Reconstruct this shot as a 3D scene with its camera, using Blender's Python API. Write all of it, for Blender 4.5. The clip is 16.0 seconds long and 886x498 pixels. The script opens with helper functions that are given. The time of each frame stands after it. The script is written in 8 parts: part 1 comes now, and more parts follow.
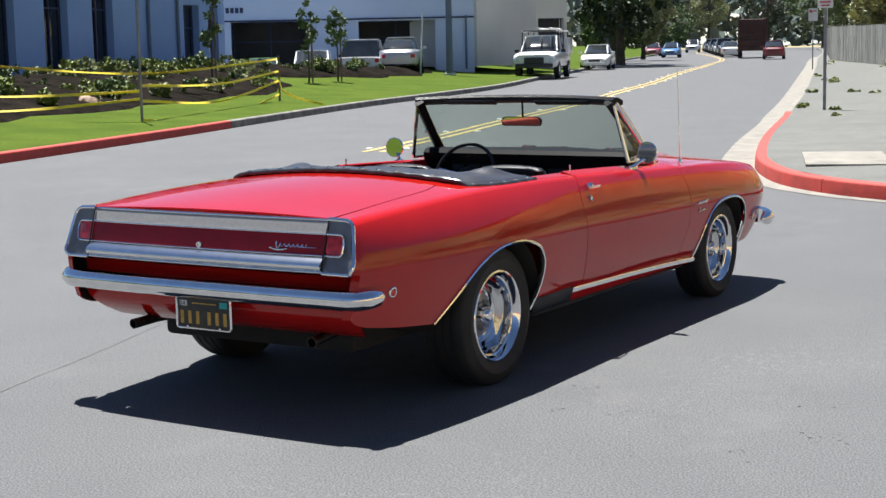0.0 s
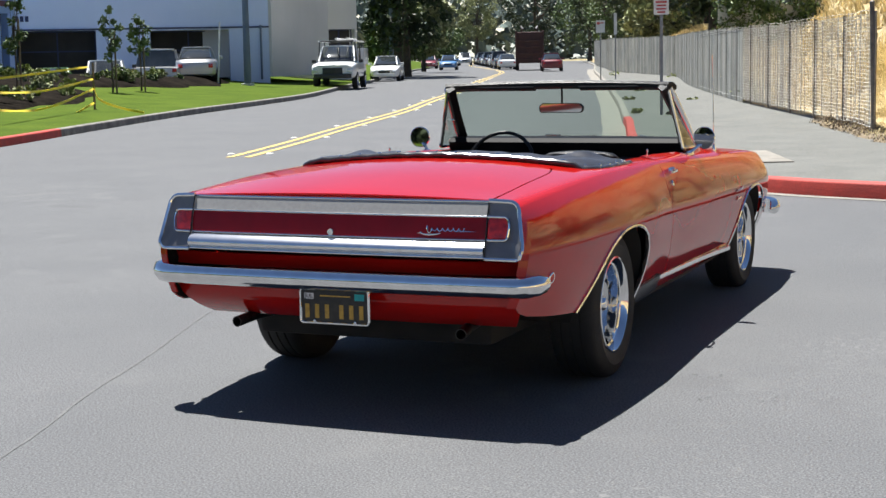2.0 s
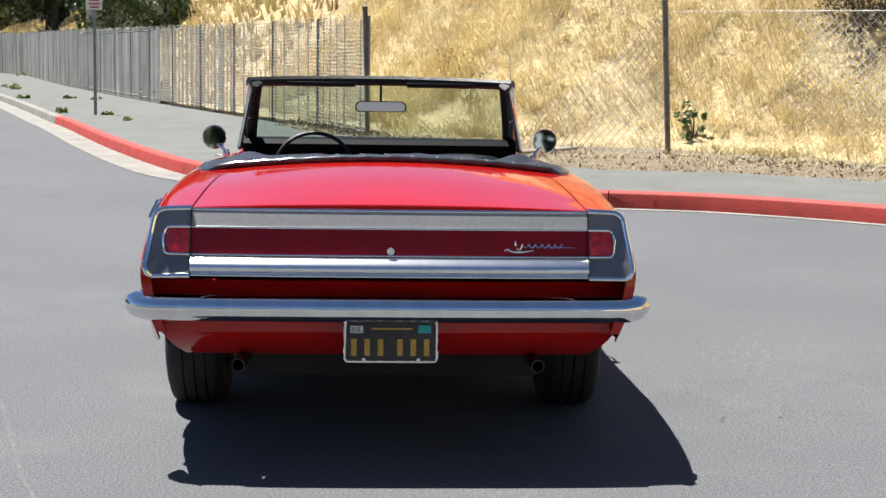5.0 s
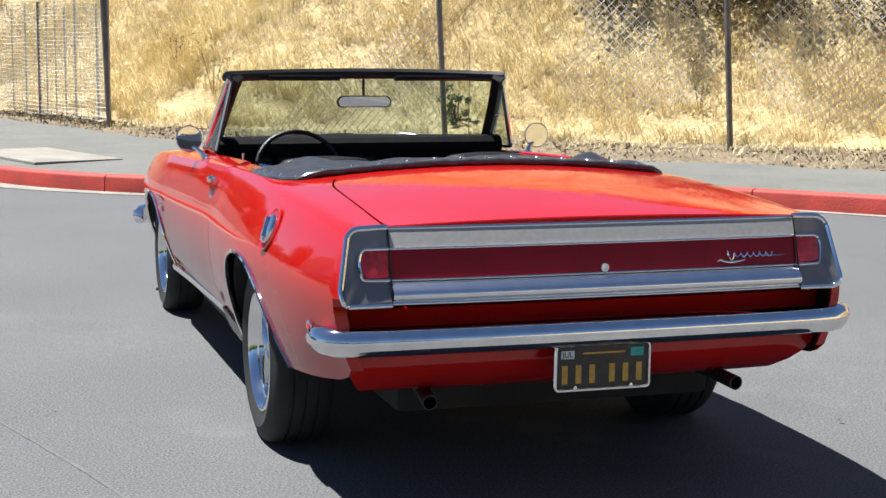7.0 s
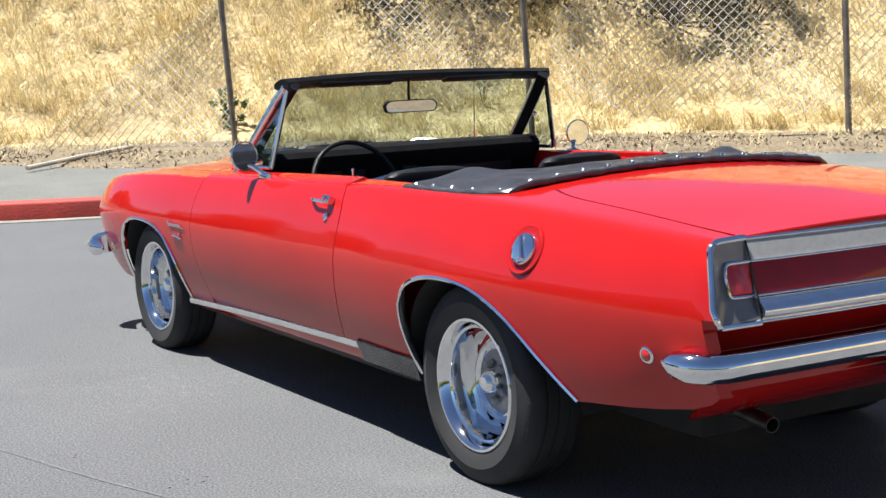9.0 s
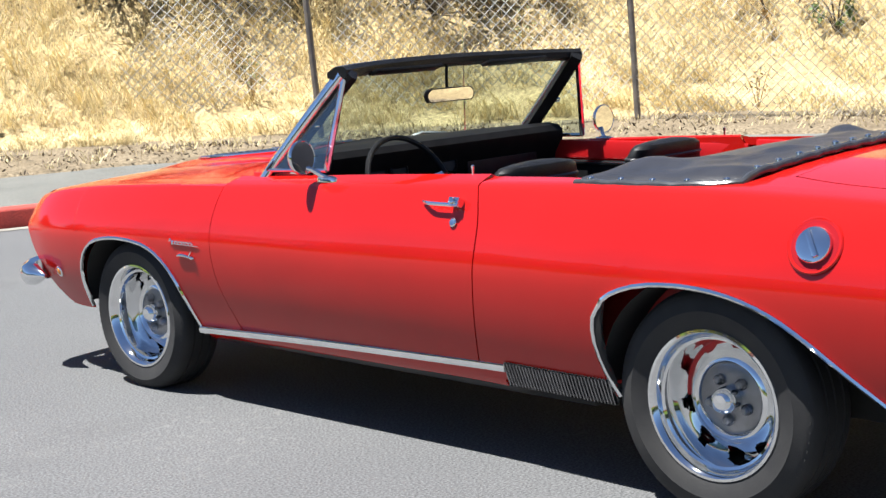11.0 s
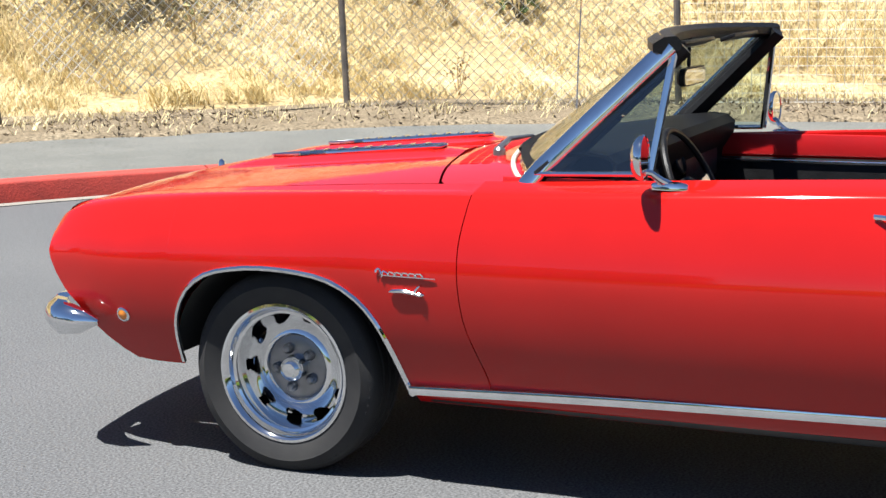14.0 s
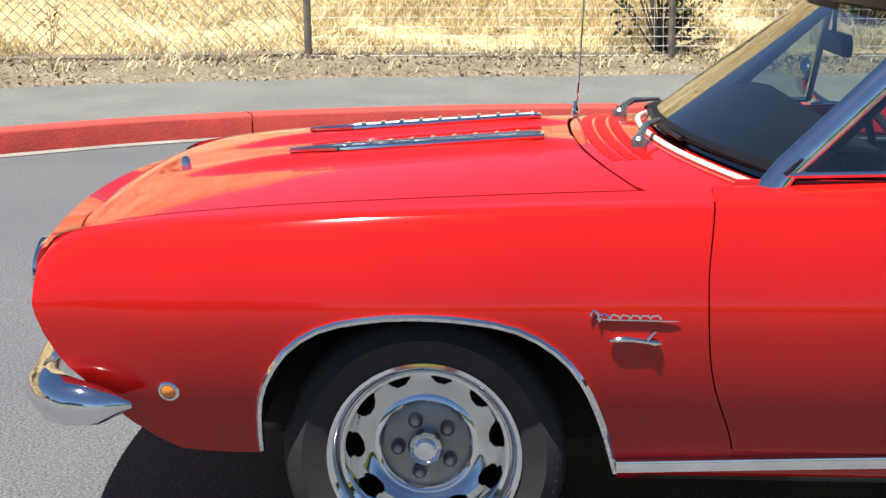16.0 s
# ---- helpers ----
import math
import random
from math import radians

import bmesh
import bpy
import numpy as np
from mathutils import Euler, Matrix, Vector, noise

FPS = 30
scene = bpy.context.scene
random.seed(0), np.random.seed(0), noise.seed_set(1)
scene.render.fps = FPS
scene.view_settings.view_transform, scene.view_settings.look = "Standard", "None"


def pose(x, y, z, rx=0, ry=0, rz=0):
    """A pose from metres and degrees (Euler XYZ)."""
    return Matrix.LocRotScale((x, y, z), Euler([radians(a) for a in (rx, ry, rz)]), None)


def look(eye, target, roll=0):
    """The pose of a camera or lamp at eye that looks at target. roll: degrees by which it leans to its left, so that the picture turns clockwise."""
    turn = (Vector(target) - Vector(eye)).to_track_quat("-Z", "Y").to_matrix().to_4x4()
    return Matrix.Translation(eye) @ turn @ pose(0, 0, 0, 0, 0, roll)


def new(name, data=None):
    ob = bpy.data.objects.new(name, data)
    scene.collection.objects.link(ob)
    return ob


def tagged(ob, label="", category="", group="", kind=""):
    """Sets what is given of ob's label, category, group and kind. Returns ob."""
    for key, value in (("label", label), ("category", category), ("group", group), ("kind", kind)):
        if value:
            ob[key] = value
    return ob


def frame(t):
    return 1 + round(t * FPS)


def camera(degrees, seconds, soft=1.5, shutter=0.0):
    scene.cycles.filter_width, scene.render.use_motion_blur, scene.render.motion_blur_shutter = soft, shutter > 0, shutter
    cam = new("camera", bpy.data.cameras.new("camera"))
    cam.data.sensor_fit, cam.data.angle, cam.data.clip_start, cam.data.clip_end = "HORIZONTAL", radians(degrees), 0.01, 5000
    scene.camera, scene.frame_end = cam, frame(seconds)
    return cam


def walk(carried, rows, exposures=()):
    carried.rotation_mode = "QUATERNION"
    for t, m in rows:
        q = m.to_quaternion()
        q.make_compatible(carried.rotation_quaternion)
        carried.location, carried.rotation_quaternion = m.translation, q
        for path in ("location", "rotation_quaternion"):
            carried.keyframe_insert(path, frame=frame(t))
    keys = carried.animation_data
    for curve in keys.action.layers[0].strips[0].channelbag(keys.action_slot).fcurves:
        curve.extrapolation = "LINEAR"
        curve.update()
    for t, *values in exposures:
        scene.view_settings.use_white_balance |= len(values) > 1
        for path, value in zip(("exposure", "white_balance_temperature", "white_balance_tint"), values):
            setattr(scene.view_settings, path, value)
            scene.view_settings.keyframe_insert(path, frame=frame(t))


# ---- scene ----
cam = camera(32.6, 16.0)
PATH = [
    (0, (4.295, -7.369, 1.562), (3.242, -5.689, 1.297), -1.2),
    (0.5, (3.91, -7.563, 1.553), (2.932, -5.838, 1.289), -1.6),
    (1, (3.531, -7.747, 1.553), (2.623, -5.985, 1.288), -1.8),
    (1.5, (3.152, -7.818, 1.506), (2.306, -6.025, 1.244), -1.4),
    (2, (2.743, -7.763, 1.425), (1.962, -5.939, 1.172), -1.1),
    (2.5, (2.282, -7.755, 1.409), (1.616, -5.886, 1.158), -0.1),
    (3, (1.778, -7.7, 1.397), (1.274, -5.781, 1.147), 1.2),
    (3.5, (1.288, -7.667, 1.403), (0.943, -5.713, 1.155), 1.8),
    (4, (0.818, -7.632, 1.385), (0.615, -5.657, 1.139), 1.7),
    (4.5, (0.375, -7.518, 1.391), (0.314, -5.534, 1.143), 0.9),
    (5, (-0.102, -7.392, 1.379), (0.008, -5.411, 1.127), 0.9),
    (5.2, (-0.27, -7.341, 1.388), (-0.096, -5.365, 1.13), 1.1),
    (7.5, (-2.217, -6.317, 1.4), (-1.527, -4.459, 1.133), -0.5),
    (8, (-2.647, -6.071, 1.397), (-1.856, -4.254, 1.132), -1.7),
    (8.5, (-3.044, -5.75, 1.413), (-2.137, -3.989, 1.14), -2.3),
    (9, (-3.349, -5.334, 1.413), (-2.315, -3.644, 1.136), -1.7),
    (11.3, (-4.356, -3.461, 1.394), (-2.898, -2.123, 1.107), -2.7),
    (11.5, (-4.451, -3.284, 1.378), (-2.958, -1.983, 1.1), -2.4),
    (12, (-4.565, -2.788, 1.379), (-3.003, -1.572, 1.097), -2.2),
    (12.5, (-4.661, -2.345, 1.393), (-3.042, -1.208, 1.099), -2.4),
    (13, (-4.73, -1.834, 1.401), (-3.043, -0.805, 1.095), -1.5),
    (13.5, (-4.691, -1.326, 1.372), (-2.942, -0.405, 1.064), -1.0),
    (14, (-4.57, -0.792, 1.393), (-2.765, 0.002, 1.055), -0.9),
    (14.5, (-4.449, -0.264, 1.401), (-2.588, 0.377, 1.044), -0.4),
    (15, (-4.251, 0.264, 1.387), (-2.345, 0.739, 1.012), -0.2),
    (15.5, (-4.109, 0.752, 1.39), (-2.169, 1.041, 0.999), -0.5),
    (16, (-3.883, 1.207, 1.389), (-1.927, 1.289, 0.979), 0.4),
]
EXPOSURES = [(0, 1.27), (2.5, 1.24), (4.5, 1.23), (5.5, 1.27), (8.5, 1.31), (10, 1.48), (11.5, 1.53), (12.5, 1.43), (13.5, 1.40), (14.5, 1.30), (16, 1.22)]
walk(cam, [(t, look(eye, target, roll)) for t, eye, target, roll in PATH], EXPOSURES)

# ---- light ----
SUN_WAY = Vector((-0.276, 0.21, 1.0)).normalized()
world = bpy.data.worlds.new("sky")
scene.world = world
world.use_nodes = True
wn = world.node_tree.nodes
wn.clear()
sky = wn.new("ShaderNodeTexSky")
sky.sky_type = "NISHITA"
sky.sun_disc = False
sky.sun_elevation = math.asin(SUN_WAY.z)
sky.sun_rotation = math.atan2(SUN_WAY.x, SUN_WAY.y)
sky.air_density, sky.dust_density, sky.ozone_density = 0.62, 0.15, 4.5
bg = wn.new("ShaderNodeBackground")
bg.inputs["Strength"].default_value = 0.05
wo = wn.new("ShaderNodeOutputWorld")
world.node_tree.links.new(sky.outputs[0], bg.inputs[0])
world.node_tree.links.new(bg.outputs[0], wo.inputs[0])
sun = new("sun", bpy.data.lights.new("sun", "SUN"))
sun.data.energy, sun.data.angle, sun.data.color = 5.0, radians(0.53), (1.0, 0.985, 0.955)
sun.matrix_world = look(SUN_WAY * 60, (0, 0, 0))


# ---- helpers for building ----
def lerp(a, b, t):
    return a + (b - a) * t


def curve_at(points, v):
    """Smooth value at v of a curve through (v, value) pairs in rising order."""
    if v <= points[0][0]:
        return points[0][1]
    for n in range(len(points) - 1):
        (a, fa), (b, fb) = points[n], points[n + 1]
        if v <= b:
            before = points[max(n - 1, 0)]
            after = points[min(n + 2, len(points) - 1)]
            ma = (fb - before[1]) / (b - before[0]) * (b - a)
            mb = (after[1] - fa) / (after[0] - a) * (b - a)
            t = (v - a) / (b - a)
            return ((2 * t**3 - 3 * t**2 + 1) * fa + (t**3 - 2 * t**2 + t) * ma
                    + (-2 * t**3 + 3 * t**2) * fb + (t**3 - t**2) * mb)
    return points[-1][1]


def part(name, bm, material, parent=None, label="", smooth=True, sharp=35):
    mesh = bpy.data.meshes.new(name)
    bm.normal_update()
    if smooth:
        for f in bm.faces:
            f.smooth = True
        for e in bm.edges:
            if len(e.link_faces) != 2 or e.calc_face_angle(0) > radians(sharp):
                e.smooth = False
    bm.to_mesh(mesh)
    bm.free()
    for m in material if isinstance(material, (list, tuple)) else [material]:
        mesh.materials.append(m)
    ob = new(name, mesh)
    if parent is not None:
        ob.parent = parent
    if label:
        ob["label"] = label
    return ob


def thing(name, label, category, m=None, group="", kind=""):
    ob = new(name)
    ob.empty_display_size = 0.1
    if m is not None:
        ob.matrix_world = m
    return tagged(ob, label, category, group, kind)


def add_grid(bm, rows, loop=False, close=False, flip=False, mat=0):
    """Faces over rows of points. loop: each row closes on itself; close: the last row joins the first."""
    made = [[bm.verts.new(p) for p in row] for row in rows]
    for a in range(len(made) - (0 if close else 1)):
        r, s = made[a], made[(a + 1) % len(made)]
        for b in range(len(r) - (0 if loop else 1)):
            c = (b + 1) % len(r)
            quad = [r[b], r[c], s[c], s[b]]
            f = bm.faces.new(quad[::-1] if flip else quad)
            f.material_index = mat
    return made


def add_box(bm, centre, size, turn=None, bevel=0.0, mat=0):
    m = Matrix.Translation(centre) @ (turn if turn is not None else Matrix()) @ Matrix.Diagonal((*size, 1))
    got = bmesh.ops.create_cube(bm, size=1, matrix=m)
    if mat:
        for f in {f for v in got["verts"] for f in v.link_faces}:
            f.material_index = mat
    if bevel:
        edges = {e for v in got["verts"] for e in v.link_edges}
        bmesh.ops.bevel(bm, geom=list(edges), offset=bevel, segments=2, affect="EDGES", profile=0.6)
    return got["verts"]


def add_lathe(bm, profile, axis_m, steps=32, mat=0, closed=False):
    """Turns (radius, along) pairs round the z axis of axis_m."""
    rows = []
    for r, h in profile:
        rows.append([axis_m @ Vector((r * math.cos(2 * math.pi * n / steps), r * math.sin(2 * math.pi * n / steps), h))
                     for n in range(steps)])
    return add_grid(bm, rows, loop=True, close=closed, mat=mat)


def add_tube(bm, points, radius, sides=8, loop=False, mat=0):
    """A round bar along points; radius is a number or one number a point."""
    pts = [Vector(p) for p in points]
    rows, n = [], len(pts)
    side = None
    for a, p in enumerate(pts):
        ahead = (pts[(a + 1) % n] if loop or a < n - 1 else p) - (pts[a - 1] if loop or a else p)
        ahead = ahead.normalized() if ahead.length > 1e-9 else Vector((0, 0, 1))
        if side is None:
            side = ahead.orthogonal().normalized()
        side = (side - ahead * side.dot(ahead)).normalized()
        other = ahead.cross(side)
        r = radius[a] if isinstance(radius, (list, tuple)) else radius
        rows.append([p + r * (math.cos(2 * math.pi * k / sides) * side + math.sin(2 * math.pi * k / sides) * other)
                     for k in range(sides)])
    made = add_grid(bm, rows, loop=True, close=loop, mat=mat)
    if not loop:
        for end in (made[0][::-1], made[-1]):
            f = bm.faces.new(end)
            f.material_index = mat
    return made


def add_strip(bm, points, section, loop=False, up=Vector((0, 0, 1)), mat=0):
    """Sweeps a closed section of (side, up) pairs along points, upright."""
    pts = [Vector(p) for p in points]
    rows, n = [], len(pts)
    for a, p in enumerate(pts):
        ahead = (pts[(a + 1) % n] if loop or a < n - 1 else p) - (pts[a - 1] if loop or a else p)
        side = ahead.cross(up).normalized()
        over = side.cross(ahead).normalized()
        rows.append([p + side * s + over * h for s, h in section])
    made = add_grid(bm, rows, loop=True, close=loop, mat=mat)
    if not loop:
        for end in (made[0], made[-1][::-1]):
            f = bm.faces.new(end)
            f.material_index = mat
    bmesh.ops.recalc_face_normals(bm, faces=bm.faces[:])
    return made


def smooth_line(points, step=0.5):
    """A rounded line through points, in steps."""
    pts = [Vector((*p, 0)) if len(p) == 2 else Vector(p) for p in points]
    out = []
    for n in range(len(pts) - 1):
        p0, p1, p2, p3 = pts[max(n - 1, 0)], pts[n], pts[n + 1], pts[min(n + 2, len(pts) - 1)]
        count = max(1, int((p2 - p1).length / step))
        for k in range(count):
            t = k / count
            out.append(0.5 * ((2 * p1) + (p2 - p0) * t + (2 * p0 - 5 * p1 + 4 * p2 - p3) * t**2
                              + (3 * p1 - p0 - 3 * p2 + p3) * t**3))
    out.append(pts[-1])
    return out


def shifted(points, off):
    """The line moved off metres to its right, on the level."""
    out = []
    for a, p in enumerate(points):
        ahead = points[min(a + 1, len(points) - 1)] - points[max(a - 1, 0)]
        side = Vector((ahead.y, -ahead.x, 0)).normalized()
        out.append(p + side * off)
    return out


# ---- materials ----
def material(name, base, rough=0.5, metal=0.0, other=None, scale=8.0, fine=0.0, bump=0.0, bump_scale=60.0, coat=0.0,
             spread=0.5, island=0.0, spec=0.5, detail=6.0):
    """base and other mix by noise of that scale (metres to the minus one); fine: grain in value; island: value change from piece to piece."""
    m = bpy.data.materials.new(name)
    m.use_nodes = True
    nt = m.node_tree
    b = nt.nodes["Principled BSDF"]
    b.inputs["Base Color"].default_value = (*base, 1)
    b.inputs["Roughness"].default_value = rough
    b.inputs["Metallic"].default_value = metal
    b.inputs["Coat Weight"].default_value = coat
    b.inputs["Coat Roughness"].default_value = 0.03
    b.inputs["Specular IOR Level"].default_value = spec
    where = nt.nodes.new("ShaderNodeTexCoord").outputs["Object"]
    colour = None
    if other is not None:
        tex = nt.nodes.new("ShaderNodeTexNoise")
        tex.inputs["Scale"].default_value = scale
        tex.inputs["Detail"].default_value = detail
        nt.links.new(where, tex.inputs["Vector"])
        ramp = nt.nodes.new("ShaderNodeValToRGB")
        ramp.color_ramp.elements[0].position = 0.5 - spread * 0.3
        ramp.color_ramp.elements[1].position = 0.5 + spread * 0.3
        ramp.color_ramp.elements[0].color = (*base, 1)
        ramp.color_ramp.elements[1].color = (*other, 1)
        nt.links.new(tex.outputs["Fac"], ramp.inputs[0])
        colour = ramp.outputs[0]
    if fine:
        grain = nt.nodes.new("ShaderNodeTexNoise")
        grain.inputs["Scale"].default_value = bump_scale
        grain.inputs["Detail"].default_value = 4
        nt.links.new(where, grain.inputs["Vector"])
        span = nt.nodes.new("ShaderNodeMapRange")
        span.inputs["From Min"].default_value, span.inputs["From Max"].default_value = 0.3, 0.7
        span.inputs["To Min"].default_value, span.inputs["To Max"].default_value = 1 - fine, 1 + fine
        nt.links.new(grain.outputs["Fac"], span.inputs["Value"])
        hsv = nt.nodes.new("ShaderNodeHueSaturation")
        hsv.inputs["Color"].default_value = (*base, 1)
        if colour:
            nt.links.new(colour, hsv.inputs["Color"])
        nt.links.new(span.outputs[0], hsv.inputs["Value"])
        colour = hsv.outputs[0]
    if island:
        geo = nt.nodes.new("ShaderNodeNewGeometry")
        span = nt.nodes.new("ShaderNodeMapRange")
        span.inputs["To Min"].default_value, span.inputs["To Max"].default_value = 1 - island, 1 + island
        nt.links.new(geo.outputs["Random Per Island"], span.inputs["Value"])
        hsv = nt.nodes.new("ShaderNodeHueSaturation")
        hsv.inputs["Color"].default_value = (*base, 1)
        if colour:
            nt.links.new(colour, hsv.inputs["Color"])
        nt.links.new(span.outputs[0], hsv.inputs["Value"])
        colour = hsv.outputs[0]
    if colour:
        nt.links.new(colour, b.inputs["Base Color"])
    if bump:
        tex = nt.nodes.new("ShaderNodeTexNoise")
        tex.inputs["Scale"].default_value = bump_scale
        tex.inputs["Detail"].default_value = 6
        nt.links.new(where, tex.inputs["Vector"])
        bn = nt.nodes.new("ShaderNodeBump")
        bn.inputs["Strength"].default_value = min(bump, 1.0)
        bn.inputs["Distance"].default_value = 0.01
        nt.links.new(tex.outputs["Fac"], bn.inputs["Height"])
        nt.links.new(bn.outputs[0], b.inputs["Normal"])
    return m


RED = material("red_paint", (0.395, 0.0085, 0.0065), 0.6, 0.0, other=(0.365, 0.0078, 0.006), scale=3, coat=1.0, spec=0.0)
RED.node_tree.nodes["Principled BSDF"].inputs["Coat IOR"].default_value = 1.49
RED.node_tree.nodes["Principled BSDF"].inputs["Coat Roughness"].default_value = 0.05
RED_SATIN = material("red_inner_paint", (0.50, 0.008, 0.010), 0.4, other=(0.44, 0.008, 0.010), scale=6)
DARK_RED = material("red_tail_panel_and_recess_shade", (0.27, 0.006, 0.010), 0.5, other=(0.23, 0.006, 0.009), scale=9, coat=0.5, spec=0.05)
CHROME = material("chrome", (0.82, 0.83, 0.84), 0.05, 1.0, other=(0.72, 0.73, 0.74), scale=14)
BRIGHT = material("brushed_trim", (0.84, 0.84, 0.85), 0.2, 1.0, other=(0.76, 0.76, 0.77), scale=20)
SILVER = material("silver_band", (0.33, 0.325, 0.31), 0.5, 0.1, other=(0.29, 0.285, 0.275), scale=60)
ARGENT = material("grey_wheel_paint", (0.26, 0.265, 0.28), 0.3, 0.8, other=(0.20, 0.205, 0.215), scale=18)
RUBBER = material("tyre_rubber", (0.011, 0.011, 0.012), 0.75, other=(0.020, 0.0195, 0.019), scale=9, bump=0.06, bump_scale=160)
BLACK = material("black_vinyl", (0.007, 0.007, 0.0075), 0.38, other=(0.012, 0.012, 0.0125), scale=15, bump=0.2, bump_scale=180, spec=0.22)
BOOT = material("boot_vinyl", (0.018, 0.018, 0.021), 0.34, other=(0.028, 0.028, 0.032), scale=6, bump=0.2, bump_scale=160)
WELT = material("black_vinyl_welt", (0.030, 0.031, 0.034), 0.2, other=(0.045, 0.046, 0.05), scale=30)
UNDER = material("underbody", (0.010, 0.010, 0.010), 0.9, other=(0.02, 0.018, 0.016), scale=7)
BEZEL = material("grey_lamp_bezel", (0.205, 0.198, 0.20), 0.35, 0.5, other=(0.17, 0.165, 0.168), scale=15)
LAMP_RED = material("red_lens", (0.70, 0.018, 0.014), 0.25, other=(0.34, 0.008, 0.010), scale=40, coat=0.8)
AMBER = material("amber_lens", (0.75, 0.24, 0.02), 0.15, other=(0.6, 0.18, 0.02), scale=40, coat=0.6)
DASH = material("dash_vinyl", (0.004, 0.004, 0.0045), 0.5, other=(0.007, 0.007, 0.0075), scale=15, spec=0.08)
WHITE_LINE = material("cream_rubber", (0.55, 0.50, 0.42), 0.6, other=(0.45, 0.40, 0.33), scale=20)
PLATE_BLACK = material("plate_black", (0.02, 0.018, 0.016), 0.4, other=(0.035, 0.03, 0.025), scale=40)
PLATE_YELLOW = material("plate_yellow", (0.55, 0.33, 0.05), 0.5, other=(0.42, 0.25, 0.04), scale=60)
PAPER = material("white_sticker", (0.7, 0.7, 0.68), 0.5, other=(0.6, 0.6, 0.6), scale=60)
TEAL = material("teal_sticker", (0.02, 0.38, 0.36), 0.5, other=(0.02, 0.3, 0.3), scale=60)


def glass_material(name, tint, clear):
    m = bpy.data.materials.new(name)
    m.use_nodes = True
    nt = m.node_tree
    nt.nodes.clear()
    out = nt.nodes.new("ShaderNodeOutputMaterial")
    mix = nt.nodes.new("ShaderNodeMixShader")
    see = nt.nodes.new("ShaderNodeBsdfTransparent")
    see.inputs[0].default_value = (*tint, 1)
    shine = nt.nodes.new("ShaderNodeBsdfGlossy")
    shine.inputs["Roughness"].default_value = 0.02
    side = nt.nodes.new("ShaderNodeLayerWeight")
    side.inputs["Blend"].default_value = 0.5
    power = nt.nodes.new("ShaderNodeMath")
    power.operation = "POWER"
    power.inputs[1].default_value = 2.3
    nt.links.new(side.outputs["Facing"], power.inputs[0])
    span = nt.nodes.new("ShaderNodeMapRange")
    span.inputs["To Min"].default_value, span.inputs["To Max"].default_value = clear, 0.95
    nt.links.new(power.outputs[0], span.inputs["Value"])
    nt.links.new(span.outputs[0], mix.inputs[0])
    nt.links.new(see.outputs[0], mix.inputs[1])
    nt.links.new(shine.outputs[0], mix.inputs[2])
    nt.links.new(mix.outputs[0], out.inputs[0])
    return m


GLASS = glass_material("green_tinted_glass", (0.66, 0.77, 0.72), 0.12)
MIRROR = material("mirror_glass", (0.62, 0.63, 0.64), 0.02, 1.0)

ASPHALT = material("asphalt", (0.0735, 0.0755, 0.0785), 0.85, other=(0.093, 0.0945, 0.0962), scale=0.7, fine=0.7, bump=0.16, bump_scale=120, spread=0.9)


def flecked(m, colour, patch, fleck, amount):
    """Pale worn flecks gathered in patches, over a material's own colour."""
    nt = m.node_tree
    b = nt.nodes["Principled BSDF"]
    was = b.inputs["Base Color"].links[0].from_socket
    where = nt.nodes.new("ShaderNodeTexCoord").outputs["Object"]
    masks = []
    for scale, low, high in ((patch, 0.50, 0.72), (fleck, 0.56, 0.66)):
        tex = nt.nodes.new("ShaderNodeTexNoise")
        tex.inputs["Scale"].default_value, tex.inputs["Detail"].default_value = scale, 3
        nt.links.new(where, tex.inputs["Vector"])
        span = nt.nodes.new("ShaderNodeMapRange")
        span.inputs["From Min"].default_value, span.inputs["From Max"].default_value = low, high
        nt.links.new(tex.outputs["Fac"], span.inputs["Value"])
        masks.append(span.outputs[0])
    both = nt.nodes.new("ShaderNodeMath")
    both.operation = "MULTIPLY"
    nt.links.new(masks[0], both.inputs[0])
    nt.links.new(masks[1], both.inputs[1])
    less = nt.nodes.new("ShaderNodeMath")
    less.operation = "MULTIPLY"
    less.inputs[1].default_value = amount
    nt.links.new(both.outputs[0], less.inputs[0])
    mix = nt.nodes.new("ShaderNodeMix")
    mix.data_type = "RGBA"
    nt.links.new(less.outputs[0], mix.inputs[0])
    nt.links.new(was, mix.inputs[6])
    mix.inputs[7].default_value = (*colour, 1)
    nt.links.new(mix.outputs[2], b.inputs["Base Color"])
    return m


flecked(ASPHALT, (0.19, 0.188, 0.18), 0.8, 26, 0.45)
flecked(ASPHALT, (0.05, 0.05, 0.052), 0.35, 1.8, 0.55)
flecked(ASPHALT, (0.125, 0.125, 0.122), 0.3, 2.6, 0.6)
CONCRETE = material("concrete_walk", (0.135, 0.135, 0.122), 0.9, other=(0.098, 0.10, 0.09), scale=2.0, fine=0.35, bump=0.4, bump_scale=90, spread=0.8)
flecked(CONCRETE, (0.045, 0.042, 0.036), 0.6, 34, 0.95)
flecked(CONCRETE, (0.07, 0.072, 0.055), 0.4, 6, 0.5)
flecked(CONCRETE, (0.22, 0.21, 0.18), 1.5, 45, 0.5)
GUTTER = material("gutter_concrete", (0.25, 0.23, 0.195), 0.9, other=(0.17, 0.16, 0.14), scale=3.0, fine=0.15, bump=0.3, bump_scale=80)
